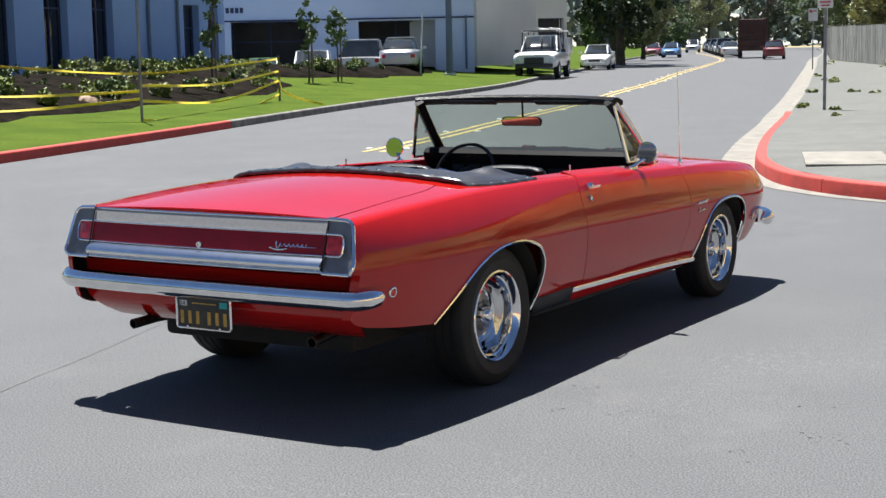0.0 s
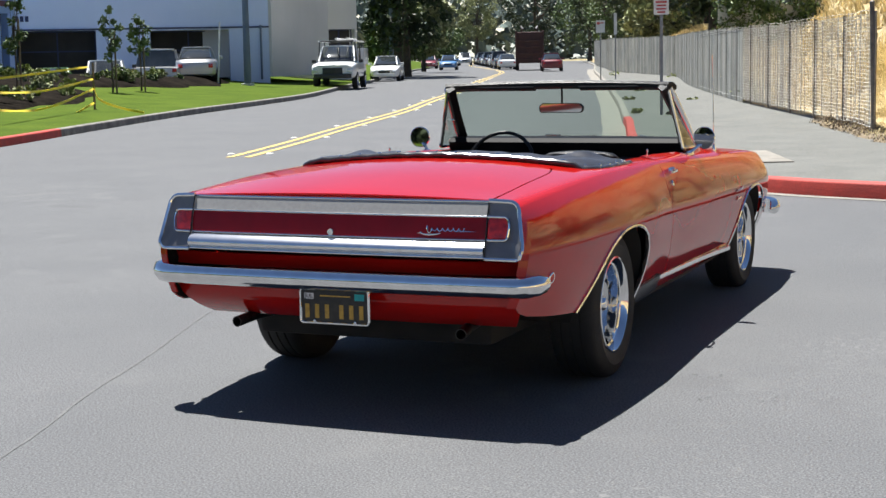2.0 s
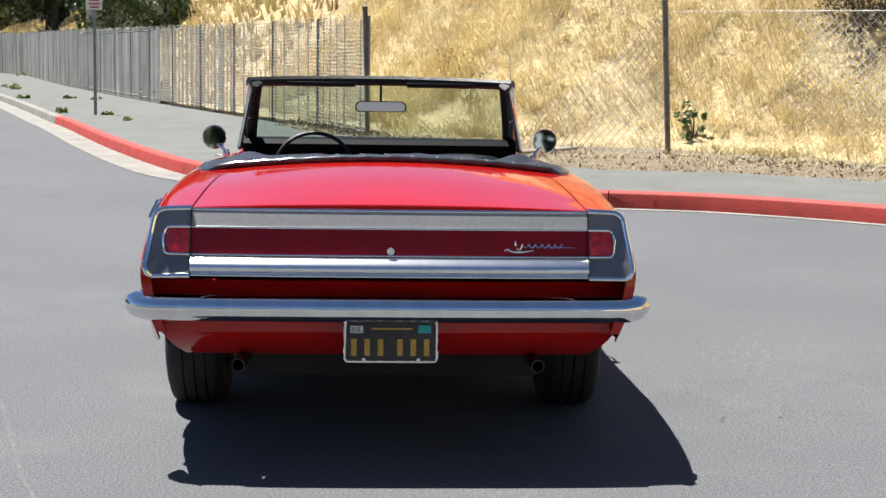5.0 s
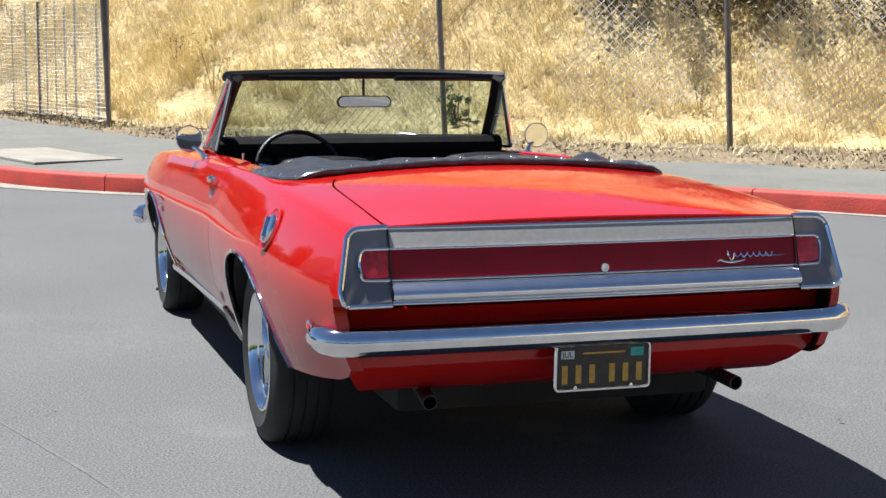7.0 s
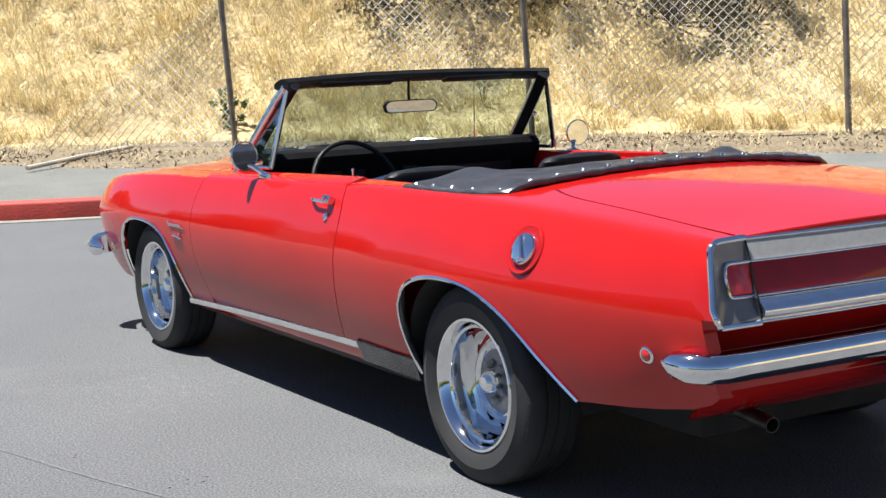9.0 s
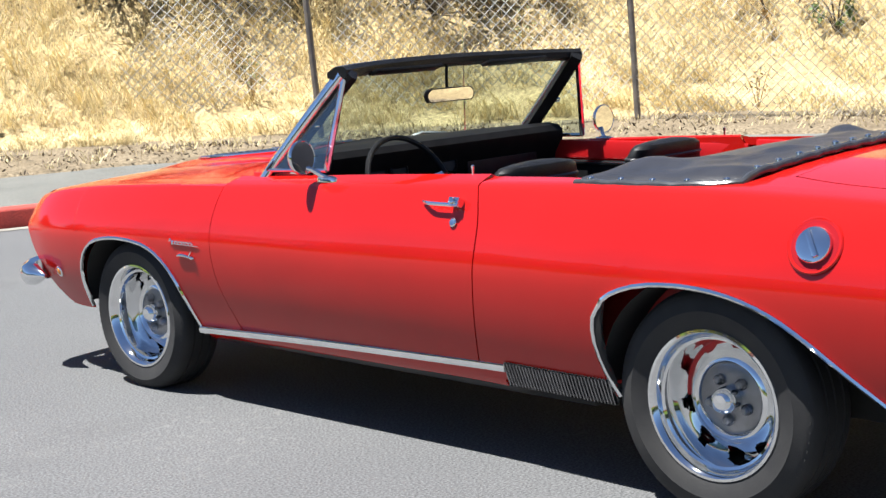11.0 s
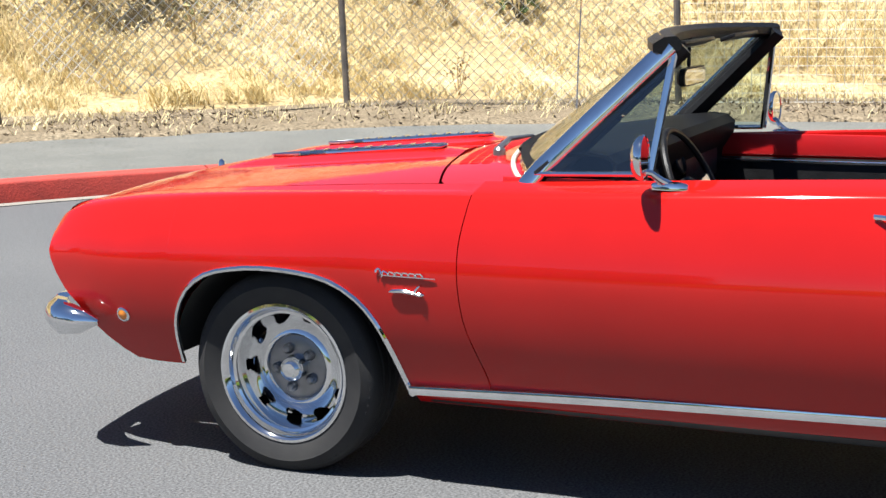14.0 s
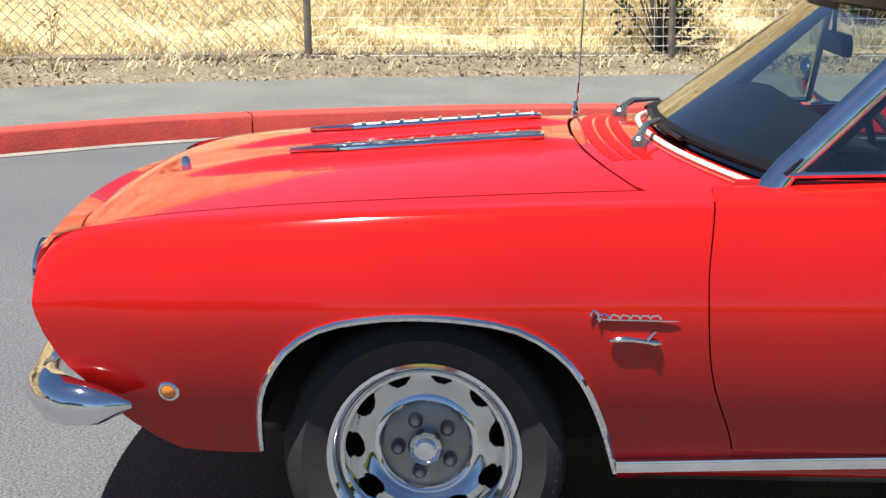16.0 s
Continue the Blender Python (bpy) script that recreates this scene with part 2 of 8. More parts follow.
KERB_RED = material("red_kerb_paint", (0.46, 0.045, 0.03), 0.7, other=(0.30, 0.035, 0.025), scale=5.0, fine=0.15, bump=0.3, bump_scale=70, spread=0.7)
KERB_GREY = material("grey_kerb", (0.12, 0.11, 0.10), 0.9, other=(0.22, 0.21, 0.19), scale=3.0, fine=0.2, bump=0.3, bump_scale=70)
YELLOW = material("yellow_road_paint", (0.58, 0.40, 0.09), 0.7, other=(0.36, 0.27, 0.10), scale=4.0, fine=0.15)
LAWN = material("lawn_grass", (0.046, 0.076, 0.007), 0.85, other=(0.066, 0.100, 0.010), scale=0.8, fine=0.4, bump=0.6, bump_scale=40, spec=0.05)
DIRT = material("dry_ground", (0.25, 0.18, 0.085), 0.95, other=(0.42, 0.325, 0.165), scale=1.3, fine=0.5, bump=1.0, bump_scale=22, spread=0.9)
FAR_GROUND = material("far_ground", (0.16, 0.15, 0.08), 0.95, other=(0.34, 0.27, 0.14), scale=0.02, fine=0.3, bump_scale=0.3, bump=0.0)


# ---- ground, road, kerbs ----
LEFT_KERB = [(-9.3, -60), (-9.7, -20), (-10.5, -4), (-11.8, 4), (-12.9, 8.0), (-14.75, 13.8), (-16.6, 19.0), (-18.9, 25.8), (-21.2, 34.0), (-23.7, 42.0),
             (-29.3, 56), (-36.3, 74), (-47, 99), (-72, 165), (-106, 250)]
RIGHT_KERB = [(7.6, -60), (7.6, -20), (7.45, -3), (7.15, 0.6), (6.7, 2.3), (6.1, 3.5), (5.45, 4.3), (4.95, 4.85), (4.4, 5.38), (3.8, 5.88), (3.0, 6.36), (2.2, 6.56),
              (1.1, 6.88), (0.1, 7.25), (-0.6, 7.7), (-1.3, 8.45), (-2.0, 9.7), (-2.6, 11.2), (-3.78, 14.74), (-5.35, 20.0), (-6.15, 22.5), (-8.65, 30.6), (-13.6, 46.1), (-22.8, 74.7), (-32, 103),
              (-50, 160), (-77, 240)]
FENCE = [(11.1, -60), (10.9, -20), (10.6, -6), (10.25, -0.3), (9.75, 3.0), (8.65, 6.02), (6.1, 8.17), (3.5, 10.2), (1.5, 12.0), (0.0, 13.8), (-0.9, 16.6), (-2.1, 20), (-5.1, 28.5), (-10.0, 44),
         (-14.5, 60), (-16.3, 65.5), (-25.3, 86), (-31, 103), (-49.5, 160), (-76, 240)]

bm = bmesh.new()
add_grid(bm, [[(r * math.cos(a * math.pi / 24), r * math.sin(a * math.pi / 24) + 100, -0.06 - (0 if r < 400 else 2)) for a in range(48)] for r in (0.01, 60, 300, 1200, 4500)],
         loop=True)
tagged(part("ground", bm, FAR_GROUND), "dry grassy land that reaches to the horizon", "ground", kind="structure")

bm = bmesh.new()
add_grid(bm, [[(x, y, 0) for x in range(-140, 61, 10)] for y in range(-90, 271, 10)], flip=True)
bmesh.ops.recalc_face_normals(bm, faces=bm.faces[:])
road = tagged(part("road", bm, ASPHALT), "worn grey asphalt street at a corner", "road", kind="structure")


def near_line(points, step, low=-30, high=60):
    return [p for p in smooth_line(points, step) if low <= p.y <= high]


def kerb_run(points, side, name, label, pick):
    """Kerb stones of about 2.4 m, each a piece of its own, along a line. side: +1 when the land lies to the right of the line."""
    run = tagged(new(name), label, "kerb", kind="structure")
    line = smooth_line(points, 0.3)
    at = 0
    while at < len(line) - 1:
        far_off = line[at].y > 60 or line[at].y < -25
        end = min(at + (30 if far_off else 8), len(line) - 1)
        piece = [line[k].copy() for k in range(at, end + 1)]
        d = (piece[-1] - piece[-2]).normalized()
        piece[-1] -= d * 0.012
        b = bmesh.new()
        s = side
        add_strip(b, piece, [(0, -0.05), (0.015 * s, 0.13), (0.022 * s, 0.146), (0.04 * s, 0.154), (0.15 * s, 0.158), (0.15 * s, -0.05)])
        part("kerb_stone", b, pick(line[at]), run, sharp=50)
        at = end
    return run


kerb_run(RIGHT_KERB, 1, "kerb_right", "corner kerb painted red, bare concrete further along", lambda p: KERB_RED if -20 < p.y < 20.6 else GUTTER)
kerb_run(LEFT_KERB, -1, "kerb_left", "kerb painted red by the corner, dark bare concrete beyond", lambda p: KERB_RED if p.y < 16.2 else KERB_GREY)

# gutter: a pale concrete apron at the foot of the right kerb
bm = bmesh.new()
line = near_line(RIGHT_KERB, 0.3, -30, 120)
rows = []
for n, p in enumerate(line):
    wide = curve_at([(-30, 0.10), (6.0, 0.12), (8.2, 0.22), (10, 0.42), (14, 0.42), (22, 0.42), (60, 0.5)], p.y)
    ahead = line[min(n + 1, len(line) - 1)] - line[max(n - 1, 0)]
    left = Vector((-ahead.y, ahead.x, 0)).normalized()
    rows.append([p + left * wide + Vector((0, 0, 0.005)), p + left * (-0.01) + Vector((0, 0, 0.006))])
add_grid(bm, rows)
bmesh.ops.recalc_face_normals(bm, faces=bm.faces[:])
tagged(part("gutter", bm, GUTTER), "pale concrete gutter along the kerb", "gutter", kind="structure")

# double yellow line
YELLOW_LINE = [(-8.75, 11.5), (-9.9, 15.5), (-11.3, 20), (-14, 29), (-16.8, 37.2), (-20.7, 49), (-25.2, 61.4), (-35, 90), (-43.7, 114), (-60, 151), (-74, 182), (-97, 240)]
for off in (-0.14, 0.14):
    bm = bmesh.new()
    line = shifted(smooth_line(YELLOW_LINE, 1.0), off)
    a, c = shifted(line, -0.055), shifted(line, 0.055)
    add_grid(bm, [[p + Vector((0, 0, 0.006)), q + Vector((0, 0, 0.006))] for p, q in zip(a, c)], flip=True)
    bmesh.ops.recalc_face_normals(bm, faces=bm.faces[:])
    tagged(part("road_line", bm, YELLOW), "worn double yellow centre line on the asphalt", "road marking", kind="structure")

# right pavement between kerb and fence
# the two lines are cut alike by hand at the same stations so that the cross lines stay square to the street
PAVE_IN = [p for p in smooth_line(RIGHT_KERB, 0.6)]


def nearest_on(line, p):
    best, gap = None, 1e9
    for a, b in zip(line, line[1:]):
        d = b - a
        t = max(0.0, min(1.0, (p - a).dot(d) / d.length_squared))
        q = a + d * t
        if (q - p).length < gap:
            best, gap = q, (q - p).length
    return best, gap


FENCE_LINE = smooth_line(FENCE, 0.6)
bm = bmesh.new()
rows = []
for p in shifted(PAVE_IN, 0.148):
    q, _ = nearest_on(FENCE_LINE, p)
    q = q + (q - p).normalized() * 0.5
    rows.append([Vector((*p.lerp(q, t).xy, 0.156 + 0.09 * t)) for t in (0, 0.2, 0.4, 0.6, 0.8, 1.0)])
add_grid(bm, rows)
bmesh.ops.recalc_face_normals(bm, faces=bm.faces[:])
tagged(part("pavement", bm, CONCRETE), "weathered grey pavement with grit and weeds", "pavement", kind="structure")


# ---- the dry hillside behind the fence ----
def hill_height(off, y):
    tall = curve_at([(-60, 1.0), (8, 1.0), (16, 1.25), (28, 1.15), (45, 0.8), (120, 0.6), (240, 0.5)], y)
    h = curve_at([(0, 0.22), (0.6, 0.28), (1.4, 0.46), (2.6, 1.25), (5, 3.2), (8, 5.0), (11, 5.9), (15, 6.4), (28, 7.4), (60, 9.0), (140, 12)], off)
    return 0.22 + (h - 0.22) * tall


HILL_OFFS = [0, 0.3, 0.6, 1.0, 1.4, 1.9, 2.4, 3.0, 3.7, 4.5, 5.5, 6.7, 8, 10, 12, 15, 19, 24, 30, 40, 60, 100, 140]
hill_base = [p for p in smooth_line(FENCE, 0.9)]
hill_rows = []
for n, p in enumerate(hill_base):
    ahead = hill_base[min(n + 4, len(hill_base) - 1)] - hill_base[max(n - 4, 0)]
    out = Vector((ahead.y, -ahead.x, 0)).normalized()
    row = []
    for off in HILL_OFFS:
        q = p + out * off
        lump = noise.noise(Vector((q.x * 0.35, q.y * 0.35, 0))) * 0.35 + noise.noise(Vector((q.x * 1.1, q.y * 1.1, 3))) * 0.12
        q.z = hill_height(off, p.y) + lump * min(1.0, off / 2.5)
        row.append(q)
    hill_rows.append(row)
bm = bmesh.new()
add_grid(bm, hill_rows)
bmesh.ops.recalc_face_normals(bm, faces=bm.faces[:])
hill = tagged(part("hillside", bm, DIRT), "steep hillside of dry golden grass and bare soil", "hill", kind="structure")


# soil that has spread from the slope over the back of the pavement
PATH_DIRT = material("bare_soil", (0.21, 0.17, 0.115), 0.95, other=(0.13, 0.102, 0.068), scale=2.2, fine=0.6, bump=1.0, bump_scale=35, spread=0.9, spec=0.1)
SOIL_EDGE = smooth_line([(9.9, -40), (9.7, -20), (9.5, -4), (9.2, -0.4), (8.85, 1.4), (8.55, 2.6), (8.05, 3.9), (7.45, 4.95), (6.7, 5.95), (5.7, 7.1), (4.7, 7.85), (4.0, 8.25), (3.3, 8.5), (2.5, 8.75), (1.75, 9.3), (1.1, 10.5),
                         (0.2, 12.4), (-0.7, 14.9), (-1.5, 17.6)], 0.35)
SOIL_Z = [(0, 0.185), (0.05, 0.232), (0.2, 0.252), (0.5, 0.268), (0.8, 0.285), (1.0, 0.275)]
soil_rows = []
for p in SOIL_EDGE:
    q, gap = nearest_on(FENCE_LINE, p)
    q = q + (q - p).normalized() * 1.0
    wave = p + (q - p).normalized() * 0.16 * noise.noise(Vector((p.x * 1.7, p.y * 1.7, 5)))
    soil_rows.append((wave, q))
bm = bmesh.new()
add_grid(bm, [[Vector((*p.lerp(q, t).xy, curve_at(SOIL_Z, t) + (0.03 * noise.noise(Vector((p.lerp(q, t).x * 2.3, p.lerp(q, t).y * 2.3, 1))) if 0.02 < t < 0.98 else 0))) for t in (0, 0.04, 0.1, 0.2, 0.35, 0.5, 0.65, 0.8, 0.9, 1.0)]
              for p, q in soil_rows])
bmesh.ops.recalc_face_normals(bm, faces=bm.faces[:])
tagged(part("bare_strip", bm, PATH_DIRT), "bare dry soil spread over the back of the pavement", "soil", kind="structure")


# ---- the verge and yard on the other side ----
def verge_height(off, y):
    dip = max(0.0, min(1.0, (y - 20) / 5, (56 - y) / 3)) * max(0.0, min(1.0, (off - curve_at([(20, 8.9), (38, 8.9), (46, 6.8), (60, 5.6)], y)) / 1.8)) * 1.22
    return -dip + curve_at([(0, 0.15), (2.0, 0.24), (4.2, 0.36), (6.5, 0.60), (9.5, 0.92), (15.5, 1.05), (26, 1.15), (60, 1.4), (250, 2.3)], off)


VERGE_OFFS = [0.14, 0.6, 1.2, 2, 3, 4, 5, 6, 7, 8.5, 10, 12, 14, 17, 21, 26, 33, 45, 70, 130, 250]
verge_base = smooth_line(LEFT_KERB, 1.5)
verge_rows = []
for n, p in enumerate(verge_base):
    ahead = verge_base[min(n + 3, len(verge_base) - 1)] - verge_base[max(n - 3, 0)]
    out = Vector((-ahead.y, ahead.x, 0)).normalized()
    verge_rows.append([Vector((*(p + out * o).xy, verge_height(o, p.y))) for o in VERGE_OFFS])
bm = bmesh.new()
add_grid(bm, verge_rows, flip=True)
bmesh.ops.recalc_face_normals(bm, faces=bm.faces[:])
tagged(part("lawn", bm, LAWN), "mown green lawn bank beside the street", "lawn", kind="structure")


# ---- wear on the asphalt: a pale seam and scuffs ----
SCUFF = material("pale_scuff", (0.112, 0.112, 0.110), 0.9, other=(0.088, 0.089, 0.090), scale=14, fine=0.3, bump_scale=90)


def flake(points, name, label):
    b = bmesh.new()
    b.faces.new([b.verts.new((x, y, 0.004)) for x, y in points])
    bmesh.ops.recalc_face_normals(b, faces=b.faces[:])
    for f in b.faces:
        if f.normal.z < 0:
            f.normal_flip()
    return part(name, b, SCUFF, road, label, smooth=False)


random.seed(3)
bm = bmesh.new()
seam = smooth_line([(-0.55, -4.6), (-0.95, -3.2), (-1.2, -2.5), (-1.45, -1.65), (-1.8, -0.6), (-2.1, 0.4), (-2.9, 2.6), (-4.2, 5.6)], 0.08)
rows = []
for p in seam:
    w = 0.005 + 0.006 * max(0, noise.noise(Vector((p.x * 7, p.y * 7, 1))) + 0.3)
    rows.append([p + Vector((-w, 0, 0.002)), p + Vector((w, 0, 0.002))])
add_grid(bm, rows, flip=True)
for f in bm.faces:
    f.normal_update()
    if f.normal.z < 0:
        f.normal_flip()
part("road_seam", bm, SCUFF, road, "pale worn seam")
bm = bmesh.new()
spots = [(2.25, -2.07, 0.16), (2.31, -1.18, 0.14), (2.5, -1.62, 0.16), (1.57, -1.63, 0.14), (1.95, 0.45, 0.10), (1.88, -2.2, 0.06), (1.23, -1.25, 0.07), (1.29, -1.73, 0.05), (-1.78, -0.24, 0.08), (-1.6, -0.8, 0.10), (2.6, 1.6, 0.10), (3.2, 2.6, 0.12), (2.9, 0.1, 0.08)]
for x, y, size in spots:
    for _ in range(int(3 + size * 40)):
        cx, cy = random.gauss(x, size * 0.6), random.gauss(y, size * 0.45)
        r = random.uniform(0.003, 0.009)
        n = random.choice((5, 6, 7))
        a0, z0 = random.uniform(0, 6.3), random.uniform(0.0015, 0.0045)
        bm.faces.new([bm.verts.new((cx + r * random.uniform(0.4, 1.2) * math.cos(a0 + 6.283 * k / n) * 1.6, cy + r * random.uniform(0.4, 1.2) * math.sin(a0 + 6.283 * k / n), z0)) for k in range(n)])
for f in bm.faces:
    f.normal_update()
    if f.normal.z < 0:
        f.normal_flip()
part("road_scuff", bm, SCUFF, road, "pale scuffs in the asphalt", smooth=False)["kind"] = "stuff"


# reflective studs beside the yellow lines
STUD = material("white_stud", (0.75, 0.74, 0.68), 0.5, other=(0.6, 0.58, 0.5), scale=30)
line = smooth_line(YELLOW_LINE, 1.0)
for k in range(1, 70, 4):
    for off in (-0.30, 0.30):
        p = shifted(line, off)[k]
        bm = bmesh.new()
        add_lathe(bm, [(0.06, 0), (0.055, 0.012), (0.03, 0.02), (0.001, 0.021)], Matrix.Translation((p.x, p.y, 0.0)), 10)
        part("road_stud", bm, STUD, road)

# a pale concrete slab let into the pavement
bm = bmesh.new()
add_box(bm, (-1.05, 10.0, 0.165), (0.95, 1.95, 0.05), turn=Matrix.Rotation(radians(20), 4, "Z"), bevel=0.01)
tagged(part("utility_slab", bm, GUTTER), "pale concrete slab set in the pavement", "slab", kind="structure")


# ---- the red convertible ----
car = thing("convertible_car", "glossy red two-door convertible parked with its top folded down", "car")

TOP_Z = [(-2.47, 0.871), (-2.2, 0.889), (-1.9, 0.905), (-1.5, 0.917), (-1.0, 0.918), (-0.5, 0.906), (0.0, 0.889), (0.4, 0.872), (0.77, 0.858), (1.0, 0.851), (1.22, 0.842),
         (1.62, 0.820), (1.9, 0.796), (2.06, 0.774), (2.14, 0.756), (2.185, 0.735), (2.21, 0.705)]
TOP_X = [(-2.47, 0.752), (-2.0, 0.762), (-1.5, 0.768), (-1.0, 0.768), (-0.5, 0.776), (0.0, 0.784), (0.77, 0.788), (1.3, 0.786), (1.9, 0.762), (2.1, 0.735), (2.21, 0.71)]
MAX_X = [(-2.47, 0.815), (-2.2, 0.852), (-1.9, 0.878), (-1.4, 0.895), (-0.9, 0.890), (-0.5, 0.878), (0.0, 0.880), (0.77, 0.884), (1.3, 0.888), (1.7, 0.878), (2.0, 0.85), (2.21, 0.80)]
MID_Z = [(-2.47, 0.67), (-1.4, 0.66), (0, 0.63), (1.4, 0.62), (2.21, 0.60)]


def side_x(y, z):
    zt, xt, xm, zm = (curve_at(c, y) for c in (TOP_Z, TOP_X, MAX_X, MID_Z))
    if z >= zm:
        t = (z - zm) / (zt - zm)
        return xm - (xm - xt) * (0.86 * max(t, 0) ** 1.6 + 0.14 * max(t, 0) ** 7)
    t = (zm - z) / (zm - 0.27)
    tuck = 0.08 * max(0.0, min(1.0, (-2.08 - y) / 0.36)) ** 1.6 * t ** 1.5
    return xm - 0.085 * t ** 1.9 - tuck


def top_z(x, y):
    zt, xt = curve_at(TOP_Z, y), curve_at(TOP_X, y)
    crown = curve_at([(-2.47, 0.006), (-2.3, 0.016), (-1.8, 0.034), (-1.0, 0.045), (0.7, 0.048), (1.1, 0.038), (1.7, 0.020), (2.0, 0.014), (2.2, 0.010)], y)
    edge = curve_at([(-2.47, 0.006), (-2.2, 0.014), (0.5, 0.016), (1.0, 0.022), (2.0, 0.014), (2.2, 0.008)], y)
    return zt + 0.006 - edge + (crown + edge) * (1 - min(1, (x / xt) ** 2))


FRONT_ARCH = [(0.965, 0.262), (1.00, 0.385), (1.045, 0.485), (1.10, 0.548), (1.18, 0.593), (1.28, 0.612), (1.40, 0.617), (1.50, 0.608), (1.59, 0.585), (1.66, 0.535), (1.705, 0.46),
              (1.72, 0.39), (1.722, 0.300)]
REAR_ARCH = [(-1.93, 0.372), (-1.80, 0.470), (-1.70, 0.545), (-1.60, 0.604), (-1.48, 0.644), (-1.35, 0.660), (-1.22, 0.655), (-1.12, 0.632), (-1.05, 0.595), (-1.012, 0.54),
             (-1.005, 0.46), (-1.025, 0.37), (-1.055, 0.30)]


def dense(points, count=5):
    return [(v.x, v.y) for v in smooth_line([(p[0], p[1], 0) for p in points], 0.035)]


CREASE = 0.018


def side_columns(stations, top_extra):
    """Columns (list of points from bottom to top) for the right side. stations: (y, bottom z)."""
    cols = []
    for station in stations:
        low_y, zb = station[:2]
        y = station[2] if len(station) > 2 else low_y
        zt = curve_at(TOP_Z, y)
        col = []
        for k in range(19):
            t = k / 18
            z = lerp(zb, zt - CREASE, 1 - (1 - t) ** 1.35)
            yy = lerp(low_y, y, min(1, t * 1.6) ** 0.8)
            col.append(Vector((side_x(yy, z), yy, z)))
        xt = curve_at(TOP_X, y)
        col += top_extra(y, xt, zt)
        cols.append(col)
    return cols


def thickened(ob, thick, offset=-1):
    """A sheet of metal: inward thickness with crisp borders."""
    mod = ob.modifiers.new("thickness", "SOLIDIFY")
    mod.thickness, mod.offset = thick, offset
    return ob


def dark_inside(ob):
    """Undercoat on the inner face of a painted panel."""
    ob.data.materials.append(UNDER)
    ob.modifiers["thickness"].material_offset = 1


def mirrored_pair(name, make, material_, parent, label="", thick=0.012):
    """make(side) gives a bmesh; the left one is the right one mirrored."""
    out = []
    for side in (1, -1):
        b = make()
        if side < 0:
            for v in b.verts:
                v.co.x = -v.co.x
            bmesh.ops.reverse_faces(b, faces=b.faces[:])
        ob = part(name, b, material_, parent, label)
        if thick:
            thickened(ob, thick)
        out.append(ob)
    return out


def facing_out(b, centre=Vector((0, 0, 0.2))):
    b.normal_update()
    total = sum((f.normal.dot(f.calc_center_median() - centre) * f.calc_area() for f in b.faces), 0.0)
    if total < 0:
        bmesh.ops.reverse_faces(b, faces=b.faces[:])
    return b


HOOD_X = 0.690


def fender_top(y, xt, zt):
    return [Vector((xt - 0.004, y, zt - 0.012)), Vector((xt - 0.025, y, top_z(xt - 0.025, y))), Vector(((xt + HOOD_X) / 2, y, top_z((xt + HOOD_X) / 2, y))),
            Vector((HOOD_X + 0.004, y, top_z(HOOD_X, y))), Vector((HOOD_X + 0.003, y, top_z(HOOD_X, y) - 0.03))]


def make_fender():
    b = bmesh.new()
    door_gap = lambda z: curve_at([(0.26, 0.735), (0.322, 0.722), (0.5, 0.778), (0.69, 0.793), (0.80, 0.783), (0.9, 0.77)], z)
    st = [(0.80 + (0.965 - 0.80) * k / 6, 0.272 - 0.01 * k / 6) for k in range(1, 6)]
    st += dense(FRONT_ARCH)
    st += [(1.725, 0.29), (1.78, 0.288), (1.84, 0.288), (1.90, 0.292), (1.95, 0.318), (2.0, 0.352), (2.04, 0.385), (2.08, 0.425), (2.11, 0.455), (2.135, 0.475), (2.16, 0.505), (2.185, 0.545),
           (2.203, 0.585), (2.21, 0.61)]
    cols = side_columns(st, fender_top)
    first = []
    for v in cols[0]:
        y = door_gap(v.z) + 0.0016
        w = Vector((side_x(y, min(v.z, curve_at(TOP_Z, y))), y, v.z)) if v.x > curve_at(TOP_X, 0.8) else Vector((v.x, y, v.z))
        first.append(w)
    add_grid(b, [first] + cols)
    return facing_out(b)


for panel in mirrored_pair("front_fender", make_fender, RED, car, thick=0.006):
    dark_inside(panel)


def door_top(y, xt, zt):
    return [Vector((xt + 0.002, y, zt - 0.011)), Vector((xt - 0.03, y, zt - 0.001)), Vector((xt - 0.072, y, zt + 0.010)), Vector((xt - 0.082, y, zt + 0.004)),
            Vector((xt - 0.084, y, zt - 0.05)), Vector((xt - 0.086, y, zt - 0.26))]


def make_door():
    b = bmesh.new()
    front = lambda z: curve_at([(0.26, 0.735), (0.322, 0.722), (0.5, 0.778), (0.69, 0.793), (0.80, 0.783), (0.9, 0.77)], z) - 0.0016
    rear = lambda z: curve_at([(0.26, -0.482), (0.325, -0.490), (0.45, -0.513), (0.62, -0.534), (0.77, -0.540), (0.86, -0.512), (0.92, -0.478)], z) + 0.0025
    rows = []
    for k in range(33):
        t = k / 32
        col = side_columns([(lerp(-0.50, 0.765, t), 0.322)], door_top)[0]
        out = []
        for n, v in enumerate(col):
            y = lerp(rear(v.z), front(v.z), t)
            out.append(Vector((side_x(y, v.z), y, v.z)) if n < 18 else Vector((v.x, y, v.z)))
        rows.append(out)
    add_grid(b, rows)
    return facing_out(b)


doors = mirrored_pair("door", make_door, RED, car)

LID_X = lambda y: curve_at([(-2.42, 0.652), (-2.0, 0.644), (-1.7, 0.632), (-1.60, 0.615), (-1.50, 0.583)], y)


